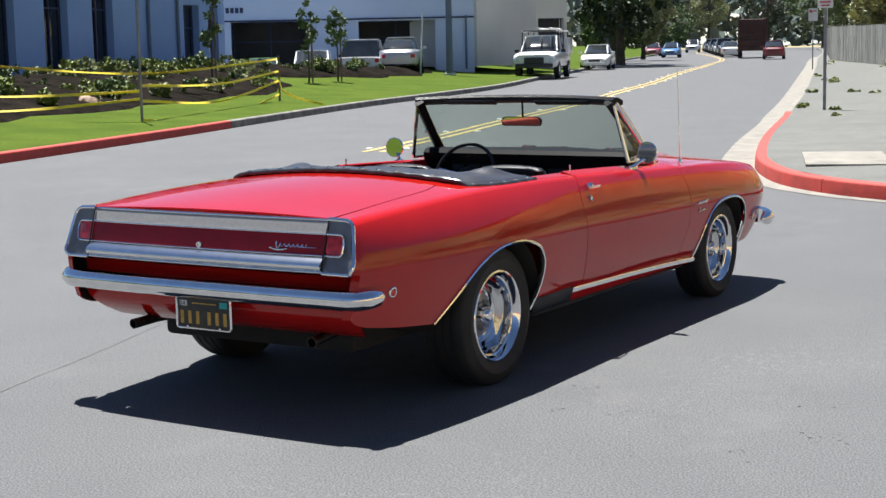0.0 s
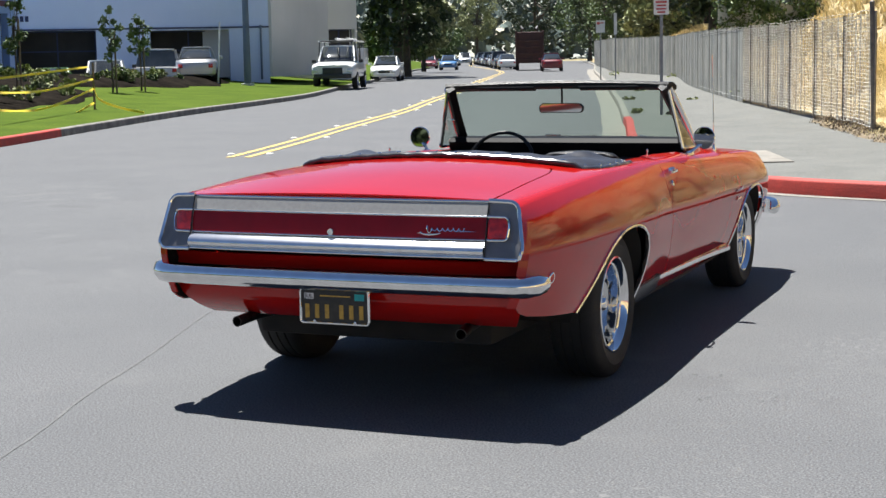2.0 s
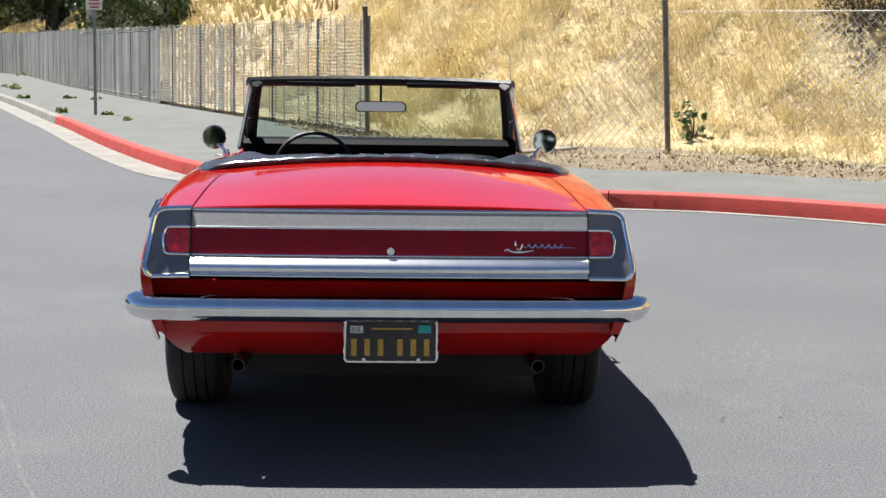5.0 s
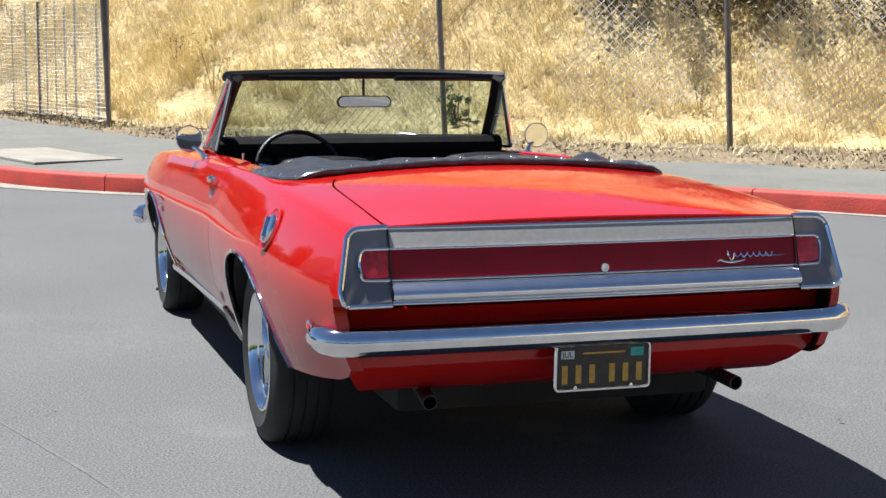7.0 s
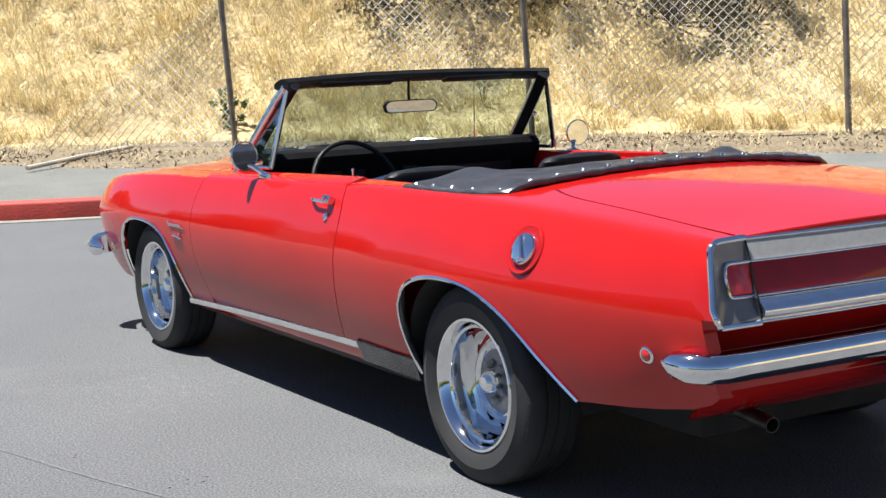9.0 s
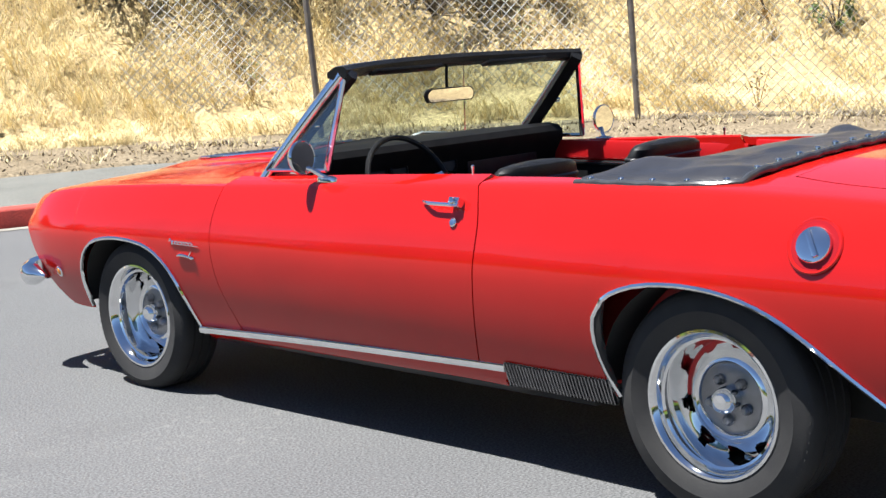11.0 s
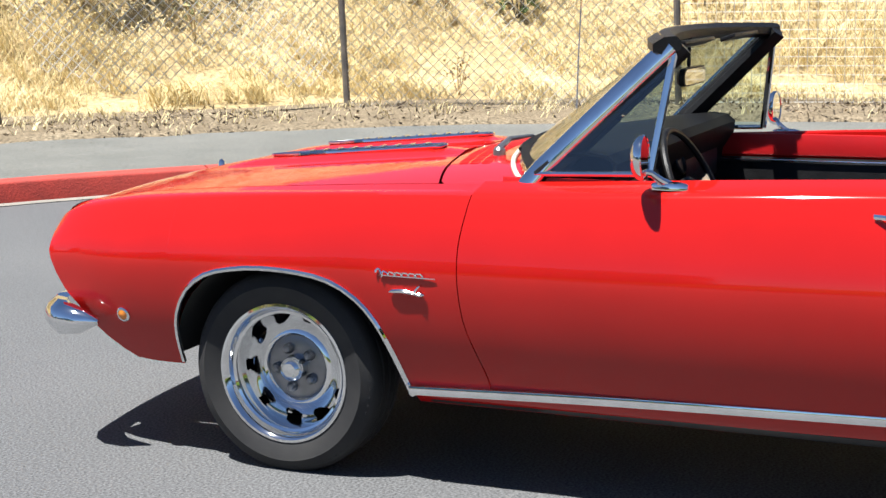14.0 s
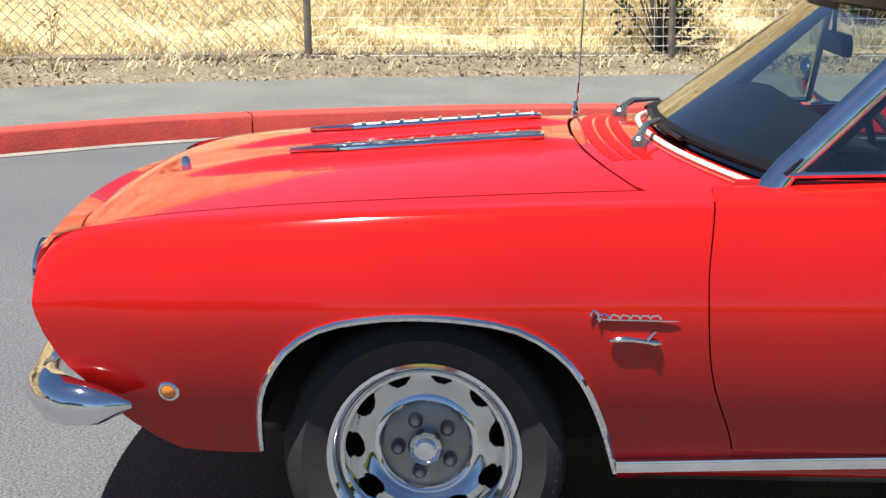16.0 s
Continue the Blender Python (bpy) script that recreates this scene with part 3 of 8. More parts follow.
def quarter_top(y, xt, zt):
    inner = LID_X(y) + 0.004 if y < -1.5 else curve_at([(-1.5, 0.587), (-1.44, 0.62), (-1.36, 0.69), (-0.55, 0.70)], y)
    pts = [Vector((xt - 0.003, y, zt - 0.010))]
    for t in (0.15, 0.45, 0.75, 1.0):
        x = lerp(xt, inner, t)
        pts.append(Vector((x, y, top_z(x, y))))
    pts.append(Vector((inner - 0.001, y, top_z(inner, y) - 0.03)))
    return pts


def tail_y(z, x=0.0):
    """Where the tail face stands at a height; it bows a little to the rear at the middle."""
    y = curve_at([(0.36, -2.25), (0.40, -2.325), (0.46, -2.39), (0.53, -2.395), (0.56, -2.375), (0.635, -2.385), (0.662, -2.475), (0.72, -2.460), (0.80, -2.440), (0.878, -2.410)], z)
    return y + 0.028 * (abs(x) / 0.8) ** 3 - 0.015


def make_quarter():
    b = bmesh.new()
    rear = lambda z: curve_at([(0.26, -0.482), (0.325, -0.490), (0.45, -0.513), (0.62, -0.534), (0.77, -0.540), (0.86, -0.512), (0.92, -0.478)], z) - 0.0025
    st = [(-2.455, 0.47), (-2.42, 0.445), (-2.36, 0.425), (-2.25, 0.408), (-2.15, 0.396), (-2.05, 0.386), (-1.97, 0.378)]
    arch = dense(REAR_ARCH)
    st += [(y, z, lerp(-1.93, -0.995, n / (len(arch) - 1))) for n, (y, z) in enumerate(arch)]
    st += [(-1.045 + 0.555 * k / 9, 0.285, -0.98 + 0.49 * k / 9) for k in range(1, 10)]
    cols = side_columns(st, quarter_top)
    # the tail leans: the top edge lies further forward
    for n in range(4):
        for v in cols[n]:
            v.y += max(0, v.z - 0.62) * (0.20, 0.16, 0.10, 0.04)[n]
    # the edge turns in to meet the tail lamp's rim, and the valance below it
    lip = []
    for v in cols[0]:
        up = max(0.0, min(1.0, (v.z - 0.655) / 0.02))
        lip.append(Vector((lerp(v.x - 0.035, max(min(v.x - 0.002, 0.803 - max(0.0, v.z - 0.70) * 0.19), 0.64), up), lerp(v.y - 0.012, min(v.y - 0.002, tail_y(max(v.z, 0.665), 0.78) - 0.008), up), v.z)))
    cols.insert(0, lip)
    last = [Vector((side_x(rear(v.z), v.z) if v.x > 0.777 else v.x, rear(v.z), v.z)) for v in cols[-1]]
    cols[-1] = last
    add_grid(b, cols)
    return facing_out(b)


for panel in mirrored_pair("quarter_panel", make_quarter, RED, car, thick=0.006):
    dark_inside(panel)


def hood_front(x):
    return 2.125 + 0.085 * (1 - (x / 0.690) ** 2)


def hood_rear(x):
    return 0.925 + 0.125 * (1 - (abs(x) / 0.690) ** 2.2)


def hood_z(x, y):
    z = top_z(x, y)
    bulge = 0.0
    for c in (-0.20, 0.20):
        d = abs(x - c) / 0.12
        if d < 1:
            bulge = max(bulge, 0.020 * (1 - d * d) ** 2)
    z += bulge * max(0.0, min(1.0, (2.05 - y) / 0.25)) * max(0.0, min(1.0, (y - 1.0) / 0.15))
    lip = max(0, y - (hood_front(x) - 0.07)) / 0.07
    return z - 0.012 * lip ** 2


bm = bmesh.new()
rows = []
for n in range(57):
    x = lerp(-0.686, 0.686, n / 56)
    ys = [lerp(hood_rear(x), hood_front(x), k / 30) for k in range(31)]
    col = [Vector((x, y, hood_z(x, y))) for y in ys]
    rows.append([col[0] - Vector((0, -0.002, 0.02))] + col + [col[-1] + Vector((0, 0.004, -0.02))])
add_grid(bm, rows)
facing_out(bm)
hood = part("hood", bm, RED, car)
thickened(hood, 0.012)

# cowl between hood and windscreen
def screen_base(x):
    return 0.655 + 0.20 * (1 - (abs(x) / 0.70) ** 2.2)


bm = bmesh.new()
rows = []
for n in range(41):
    x = lerp(-0.772, 0.772, n / 40)
    a, c = screen_base(min(abs(x), 0.70)) - 0.03, (hood_rear(x) - 0.008 if abs(x) < 0.686 else lerp(0.917, 0.80, (abs(x) - 0.686) / 0.087))
    a = a if abs(x) < 0.70 else 0.60
    rows.append([Vector((x, lerp(a, c, k / 8), top_z(x, lerp(a, c, k / 8)) - 0.001)) for k in range(9)])
add_grid(bm, rows)
facing_out(bm)
cowl = part("cowl", bm, RED, car)
thickened(cowl, 0.01)

# boot lid
bm = bmesh.new()
rows = []
for n in range(41):
    s = lerp(-1, 1, n / 40)
    col = []
    for k in range(25):
        y = lerp(-2.410, -1.503, k / 24)
        x = s * (LID_X(y) - 0.003)
        col.append(Vector((x, y, top_z(x, y))))
    rows.append([col[0] + Vector((0, 0.002, -0.03)), col[0] + Vector((0, -0.002, -0.004))] + col + [col[-1] + Vector((0, 0.002, -0.03))])
add_grid(bm, rows)
facing_out(bm)
lid = part("boot_lid", bm, RED, car)
thickened(lid, 0.01)

# deck between lid and cockpit
bm = bmesh.new()
rows = []
for n in range(41):
    s = lerp(-1, 1, n / 40)
    col = []
    for k in range(9):
        t = k / 8
        y = lerp(-1.497, -1.30, t)
        inner = curve_at([(-1.5, 0.585), (-1.44, 0.618), (-1.36, 0.69), (-0.55, 0.70)], y)
        x = s * inner
        col.append(Vector((x, y, top_z(x, y) - 0.0015)))
    rows.append(col)
add_grid(bm, rows)
facing_out(bm)
deck = part("rear_deck", bm, RED, car)
thickened(deck, 0.01)

# dark floor and inner shells so that nothing is hollow
bm = bmesh.new()
add_box(bm, (0, 0.0, 0.262), (1.56, 1.86, 0.05), bevel=0.02)
part("floor_pan", bm, UNDER, car)
bm = bmesh.new()
add_box(bm, (0, -1.45, 0.42), (1.08, 1.35, 0.34), bevel=0.03)
part("boot_floor", bm, UNDER, car)
bm = bmesh.new()
add_box(bm, (0, 1.36, 0.44), (1.08, 0.95, 0.40), bevel=0.03)
part("engine_bay", bm, UNDER, car)


def make_well(y0, r, xin):
    b = bmesh.new()
    rows = []
    for n in range(25):
        a = math.pi * (0.02 + 0.96 * n / 24)
        y, z = y0 + r * 1.12 * math.cos(a), 0.30 + r * math.sin(a)
        rows.append([Vector((x, y, z)) for x in (xin, 0.68, side_x(y, min(max(z, 0.30), 0.75)) - 0.016)])
    add_grid(b, rows)
    mid = b.verts.new((xin, y0, 0.30))
    ring = [v for v in b.verts if abs(v.co.x - xin) < 1e-5 and v is not mid]
    ring.sort(key=lambda v: math.atan2(v.co.z - 0.30, v.co.y - y0) % (2 * math.pi) if v.co.z >= 0.30 or v.co.y < y0 else math.atan2(v.co.z - 0.30, v.co.y - y0))
    for p, q in zip(ring, ring[1:]):
        b.faces.new((p, q, mid))
    return b


mirrored_pair("wheel_well", lambda: make_well(1.348, 0.35, 0.53), UNDER, car, thick=0)
mirrored_pair("wheel_well", lambda: make_well(-1.455, 0.41, 0.53), UNDER, car, thick=0)


# ---- wheels ----
def wheel(x, y, r, width, spin):
    """A tyre on a chromed slotted steel rim. The outer face looks along the sign of x."""
    side = 1 if x > 0 else -1
    m = Matrix.Translation((x, y, r - 0.008)) @ Matrix.Rotation(radians(90 * side), 4, "Y") @ Matrix.Rotation(spin, 4, "Z")
    base = bmesh.new()
    h = width / 2
    k = 0.206 if r < 0.31 else 0.212
    tyre = [(k - 0.008, -h * 0.80), (k + 0.012, -h * 0.93), (k + 0.05, -h * 1.0), (r - 0.028, -h * 0.92), (r - 0.008, -h * 0.80), (r, -h * 0.62), (r, -h * 0.42), (r - 0.007, -h * 0.40), (r - 0.007, -h * 0.36),
            (r, -h * 0.34), (r, -h * 0.04), (r - 0.007, -h * 0.02), (r - 0.007, h * 0.02), (r, h * 0.04), (r, h * 0.34), (r - 0.007, h * 0.36), (r - 0.007, h * 0.40), (r, h * 0.42), (r, h * 0.62),
            (r - 0.008, h * 0.80), (r - 0.014, h * 0.86), (r - 0.030, h * 0.94), (k + 0.058, h * 1.0), (k + 0.054, h * 1.02), (k + 0.048, h * 1.0), (k + 0.012, h * 0.93), (k - 0.008, h * 0.80)]
    add_lathe(base, tyre, m, 64)
    for n in range(72):  # tread blocks at the shoulder
        a = 2 * math.pi * n / 72
        t = m @ Matrix.Rotation(a, 4, "Z")
        for s in (-1, 1):
            add_box(base, t @ Vector((r - 0.0215, 0, s * h * 0.82)), (0.008, 0.007, h * 0.14), turn=t.to_3x3().to_4x4())
    bmesh.ops.recalc_face_normals(base, faces=base.faces[:])
    tyre_ob = part("tyre", base, RUBBER, None, sharp=40)
    hub = thing("wheel", "", "")
    tyre_ob.parent = hub
    b = bmesh.new()
    R = k
    rim = [(R - 0.010, h * 0.70), (R + 0.004, h * 0.78), (R + 0.006, h * 0.86), (R + 0.002, h * 0.92), (R - 0.006, h * 0.93), (R - 0.012, h * 0.88), (R - 0.019, h * 0.76), (R - 0.024, h * 0.66), (R - 0.032, h * 0.62), (R - 0.035, h * 0.52),
           (R - 0.038, h * 0.10), (R - 0.046, -h * 0.20), (R - 0.055, -h * 0.28), (R - 0.060, -h * 0.4)]
    add_lathe(b, rim, m, 64)
    bmesh.ops.recalc_face_normals(b, faces=b.faces[:])
    part("rim", b, CHROME, hub, "chromed steel rim")
    # the disc: ten half-round notches in its edge, then a raised ring round the hub
    b = bmesh.new()
    steps, fine = 240, 12
    outline = [(R - lerp(0.044, 0.074, k / fine), h * lerp(-0.34, -0.06, (k / fine) ** 0.8)) for k in range(fine + 1)]
    outline += [(R - 0.082, h * 0.06), (R - 0.092, h * 0.14), (R - 0.101, h * 0.16), (R - 0.108, h * 0.12), (R - 0.114, h * 0.02)]
    rings = [[b.verts.new(m @ Vector((rr * math.cos(2 * math.pi * n / steps), rr * math.sin(2 * math.pi * n / steps), hh))) for n in range(steps)] for rr, hh in outline]
    for a in range(len(rings) - 1):
        for n in range(steps):
            u, v = ((n % 24) - 11.5) / 7.2, (a + 0.5 - 1.5) / (fine * 0.72)
            if a >= fine or a < 1 or u * u + max(v, 0) ** 2 > 1.0:
                c = (n + 1) % steps
                b.faces.new((rings[a][n], rings[a][c], rings[a + 1][c], rings[a + 1][n]))
    bmesh.ops.recalc_face_normals(b, faces=b.faces[:])
    disc = part("wheel_disc", b, CHROME, hub, "slotted chromed disc")
    thickened(disc, 0.005)
    b = bmesh.new()
    add_lathe(b, [(R - 0.113, h * 0.03), (R - 0.119, h * 0.05), (0.050, h * 0.07), (0.036, h * 0.07), (0.001, h * 0.07)], m, 40)
    bmesh.ops.recalc_face_normals(b, faces=b.faces[:])
    part("hub_plate", b, ARGENT, hub, "grey painted hub plate")
    b = bmesh.new()
    add_lathe(b, [(0.039, h * 0.04), (0.039, h * 0.26), (0.037, h * 0.38), (0.031, h * 0.50), (0.022, h * 0.56), (0.020, h * 0.545), (0.001, h * 0.565)], m, 32)
    bmesh.ops.recalc_face_normals(b, faces=b.faces[:])
    part("centre_cap", b, CHROME, hub, "domed chrome centre cap")
    for n in range(5):
        b = bmesh.new()
        a = 2 * math.pi * n / 5 + 0.3
        c = m @ Matrix.Translation((0.061 * math.cos(a), 0.061 * math.sin(a), h * 0.05))
        add_lathe(b, [(0.0165, 0), (0.0165, 0.012), (0.0145, 0.015), (0.0125, 0.013), (0.011, 0.022), (0.007, 0.026), (0.0005, 0.027)], c, 12)
        bmesh.ops.recalc_face_normals(b, faces=b.faces[:])
        part("wheel_nut", b, ARGENT, hub)
    b = bmesh.new()
    add_lathe(b, [(0.150, -h * 0.46), (0.150, -h * 0.85), (0.001, -h * 0.85)], m, 24)
    bmesh.ops.contextual_create(b, geom=[v for v in b.verts if (m.inverted() @ v.co).z > -h * 0.5])
    part("brake_drum", b, UNDER, hub, "dark brake drum")
    hub.parent = car
    return hub


wheel(0.735, 1.372, 0.303, 0.205, 0.4)
wheel(-0.735, 1.372, 0.303, 0.205, 0.1)
wheel(0.728, -1.372, 0.326, 0.225, 0.9)
wheel(-0.728, -1.372, 0.326, 0.225, 0.25)

# ---- arch lips and sill trim ----
def lip_of(arch):
    pts = dense(arch)
    return [Vector((side_x(y, z) + 0.002, y, z)) for y, z in pts]


for arch in (FRONT_ARCH, REAR_ARCH):
    def make_lip():
        b = bmesh.new()
        add_tube(b, lip_of(arch), 0.0078, 6)
        return b
    mirrored_pair("arch_trim", make_lip, CHROME, car, "bright wheel arch trim", thick=0)


def make_sill():
    b = bmesh.new()
    pts = [Vector((side_x(y, 0.30) + 0.004, y, curve_at([(-0.6, 0.325), (0.3, 0.306), (0.97, 0.282)], y))) for y in [lerp(-0.6, 0.965, k / 20) for k in range(21)]]
    add_strip(b, pts, [(-0.004, -0.014), (0.010, -0.012), (0.013, 0.0), (0.010, 0.012), (-0.004, 0.014)])
    return b


mirrored_pair("sill_trim", make_sill, CHROME, car, "chrome sill strip", thick=0)


def make_sill_panel():
    b = bmesh.new()
    rows = []
    for k in range(21):
        y = lerp(-0.58, 0.96, k / 20)
        rows.append([Vector((side_x(y, z) - 0.004 - max(0, 0.26 - z) * 0.8, y, z)) for z in (0.325, 0.30, 0.27, 0.25, 0.235)])
    add_grid(b, rows)
    return facing_out(b)


mirrored_pair("sill", make_sill_panel, RED, car)


def make_ribbed():
    b = bmesh.new()
    rows = []
    for k in range(133):
        y = lerp(-1.035, -0.602, k / 132)
        d = 0.009 if k % 4 in (1, 2) else -0.003
        rows.append([Vector((side_x(y, z) + 0.003 + d, y, z)) for z in (0.345, 0.32, 0.29, 0.268)])
    add_grid(b, rows)
    return facing_out(b)


RIBBED = material("ribbed_metal", (0.34, 0.34, 0.35), 0.2, 1.0, other=(0.26, 0.26, 0.27), scale=20)
mirrored_pair("ribbed_scuff_panel", make_ribbed, RIBBED, car, "ribbed metal scuff plate")

# ---- windscreen ----
HEAD_Y, HEAD_Z = 0.272, 1.240


def screen_point(u, v):
    """u from -1 to 1 across, v from 0 at the base to 1 at the header."""
    x = u * lerp(0.700, 0.640, v)
    yb = screen_base(x)
    yt = HEAD_Y + 0.115 * (1 - abs(u) ** 2.4)
    zb = top_z(x, yb) + 0.006
    return Vector((x, lerp(yb, yt, v), lerp(zb, HEAD_Z + 0.012 * (1 - u * u), v)))


bm = bmesh.new()
add_grid(bm, [[screen_point(lerp(-0.985, 0.985, n / 28), lerp(0.02, 0.985, k / 10)) for n in range(29)] for k in range(11)])
glass = part("windscreen", bm, GLASS, car, "curved green-tinted windscreen glass")
glass.visible_shadow = False

bm = bmesh.new()
add_tube(bm, [screen_point(lerp(-1, 1, n / 28), 0.0) + Vector((0, 0.012, -0.004)) for n in range(29)], 0.0075, 8)
part("screen_gasket", bm, WHITE_LINE, car, "pale windscreen gasket")

for s in (-1, 1):
    bm = bmesh.new()
    base, top = screen_point(s, 0.0), screen_point(s, 1.0)
    line = [base.lerp(top, k / 10) + Vector((s * 0.006 * math.sin(math.pi * k / 10), 0, 0)) for k in range(11)]
    line[0] += Vector((s * 0.01, 0.01, -0.02))
    add_strip(bm, line, [(0.030 * math.cos(a) * (1 + 0.12 * math.cos(3 * a)), 0.021 * math.sin(a)) for a in [2 * math.pi * k / 16 for k in range(16)]], up=Vector((s * 0.9, 0.6, 0.5)))
    part("screen_pillar", bm, CHROME, car, "chrome windscreen pillar", sharp=60)
    # inner black pillar trim
    bm = bmesh.new()
    line2 = [p + Vector((-s * 0.020, -0.030, -0.004)) for p in line]
    add_strip(bm, line2, [(-0.022, -0.02), (0.022, -0.02), (0.028, 0.0), (0.020, 0.018), (-0.020, 0.018)], up=Vector((s * 0.9, 0.6, 0.5)))
    part("pillar_trim", bm, BLACK, car, "black inner pillar trim")

bm = bmesh.new()
line = [screen_point(lerp(-1.03, 1.03, n / 32), 1.0) for n in range(33)]
add_strip(bm, line, [(-0.050, 0.004), (-0.020, 0.022), (0.012, 0.024), (0.026, 0.010), (0.026, -0.012), (-0.020, -0.026), (-0.050, -0.016)])
part("header", bm, BLACK, car, "black windscreen header with weatherstrip", sharp=30)
bm = bmesh.new()
add_strip(bm, [p + Vector((0, 0.016, 0.0)) for p in line], [(-0.006, 0.023), (0.014, 0.018), (0.020, 0.004), (0.018, -0.018), (0.006, -0.020), (0.006, 0.010)])
part("header_moulding", bm, CHROME, car, "chrome moulding over the windscreen", sharp=30)

# ---- tail ----
def tail_band(zs, half_at, mat, name, label="", n=28, proud=0.0, bulge=0.0):
    b = bmesh.new()
    rows = []
    for z in zs:
        half = half_at(z) if callable(half_at) else half_at
        rows.append([Vector((lerp(-half, half, k / n), tail_y(z, lerp(-half, half, k / n)) - proud - bulge * math.sin(math.pi * (z - zs[0]) / (zs[-1] - zs[0])), z)) for k in range(n + 1)])
    add_grid(b, rows)
    facing_out(b, Vector((0, 0, 0.6)))
    ob = part(name, b, mat, car, label)
    return thickened(ob, 0.01)


tail_band([0.36, 0.375, 0.40, 0.43, 0.46, 0.50, 0.53, 0.56, 0.60, 0.632], lambda z: curve_at([(0.36, 0.69), (0.40, 0.725), (0.45, 0.755), (0.52, 0.785), (0.64, 0.79)], z), RED, "rear_valance")
tail_band([0.731, 0.75, 0.78, 0.812], 0.651, DARK_RED, "tail_panel", "dull red tail panel", proud=0.004)
tail_band([0.819, 0.83, 0.85, 0.869], 0.651, SILVER, "tail_band", "satin silver band", proud=0.006)
tail_band([lerp(0.667, 0.725, k / 8) for k in range(9)], 0.651, BRIGHT, "tail_band", "bright lower band", proud=0.004, bulge=0.022)
for z, r in ((0.872, 0.0045), (0.816, 0.0035), (0.729, 0.0035), (0.664, 0.0045)):
    bm = bmesh.new()
    add_tube(bm, [Vector((x, tail_y(z, x) - (0.004 if z > 0.86 else 0.008), z)) for x in [lerp(-0.65, 0.65, k / 20) for k in range(21)]], r, 8)
    part("tail_moulding", bm, CHROME, car, "thin chrome moulding")


def loop_round(points, corner=0.03, steps=5):
    """A closed outline with rounded corners."""
    out = []
    n = len(points)
    for k in range(n):
        p, a, c = Vector(points[k]), Vector(points[k - 1]), Vector(points[(k + 1) % n])
        da, dc = (a - p).normalized(), (c - p).normalized()
        r = min(corner, (a - p).length * 0.45, (c - p).length * 0.45)
        for s in range(steps + 1):
            t = s / steps
            out.append((p + da * r) * (1 - t) ** 2 + p * 2 * t * (1 - t) + (p + dc * r) * t ** 2)
    return out


def make_lamp_outline(grow=0.0):
    """From the inner top corner outwards and round to the inner bottom corner."""
    return [Vector((0.652, 0.873 + grow))] + loop_round([(0.652, 0.873 + grow), (0.764 + grow, 0.868 + grow), (0.798 + grow, 0.692), (0.786 + grow * 0.6, 0.660 - grow), (0.652, 0.664 - grow)], 0.036, 6)[7:28] + [Vector((0.652, 0.664 - grow))]


def lamp_point(p, proud=0.0):
    return Vector((p.x, tail_y(p.y, p.x) - proud, p.y))


def make_lamp_body():
    b = bmesh.new()
    ring = [b.verts.new(lamp_point(p, 0.012)) for p in make_lamp_outline()]
    inner = [b.verts.new(lamp_point(Vector((lerp(p.x, 0.652, 0.26), lerp(p.y, 0.774, 0.48))), 0.001)) for p in make_lamp_outline()]
    n = len(ring)
    for k in range(n):
        b.faces.new((ring[k], ring[(k + 1) % n], inner[(k + 1) % n], inner[k]))
    b.faces.new(inner)
    return facing_out(b, Vector((0.7, 0, 0.74)))


mirrored_pair("tail_lamp_bezel", make_lamp_body, BEZEL, car, "dark grey lamp surround")


def make_lamp_rim():
    b = bmesh.new()
    add_tube(b, [lamp_point(p, 0.012) for p in make_lamp_outline(0.003)], 0.0085, 8)
    return b


mirrored_pair("tail_lamp_rim", make_lamp_rim, CHROME, car, "chrome rim round the tail lamp", thick=0)


def make_lens():
    b = bmesh.new()
    ring = loop_round([(0.654, 0.813), (0.728, 0.812), (0.738, 0.783), (0.732, 0.733), (0.654, 0.732)], 0.014, 4)
    outer = [b.verts.new(lamp_point(p, 0.004)) for p in ring]
    mid = [b.verts.new(lamp_point(Vector((lerp(p.x, 0.694, 0.12), lerp(p.y, 0.772, 0.12))), 0.008)) for p in ring]
    n = len(ring)
    for k in range(n):
        b.faces.new((outer[k], outer[(k + 1) % n], mid[(k + 1) % n], mid[k]))
    b.faces.new(mid)
    return facing_out(b, Vector((0.69, 0, 0.74)))


mirrored_pair("tail_lamp", make_lens, LAMP_RED, car, "red tail lamp lens", thick=0)


def make_lens_rim():
    b = bmesh.new()
    ring = loop_round([(0.652, 0.816), (0.731, 0.815), (0.742, 0.785), (0.735, 0.730), (0.652, 0.729)], 0.014, 4)
    add_tube(b, [lamp_point(Vector((0.652, 0.816)), 0.010)] + [lamp_point(p, 0.010) for p in ring[5:20]] + [lamp_point(Vector((0.652, 0.729)), 0.010)], 0.0045, 6)
    return b


mirrored_pair("lens_rim", make_lens_rim, CHROME, car, "thin chrome lens rim", thick=0)

def make_lamp_seam():
    b = bmesh.new()
    add_strip(b, [lamp_point(Vector((0.652, z)), 0.013) for z in (0.662, 0.70, 0.75, 0.80, 0.84, 0.875)], [(-0.002, -0.001), (0.002, -0.001), (0.002, 0.001), (-0.002, 0.001)], up=Vector((0, -1, 0)))
    return b


mirrored_pair("lamp_seam", make_lamp_seam, BLACK, car, "dark seam beside the tail lamp", thick=0)

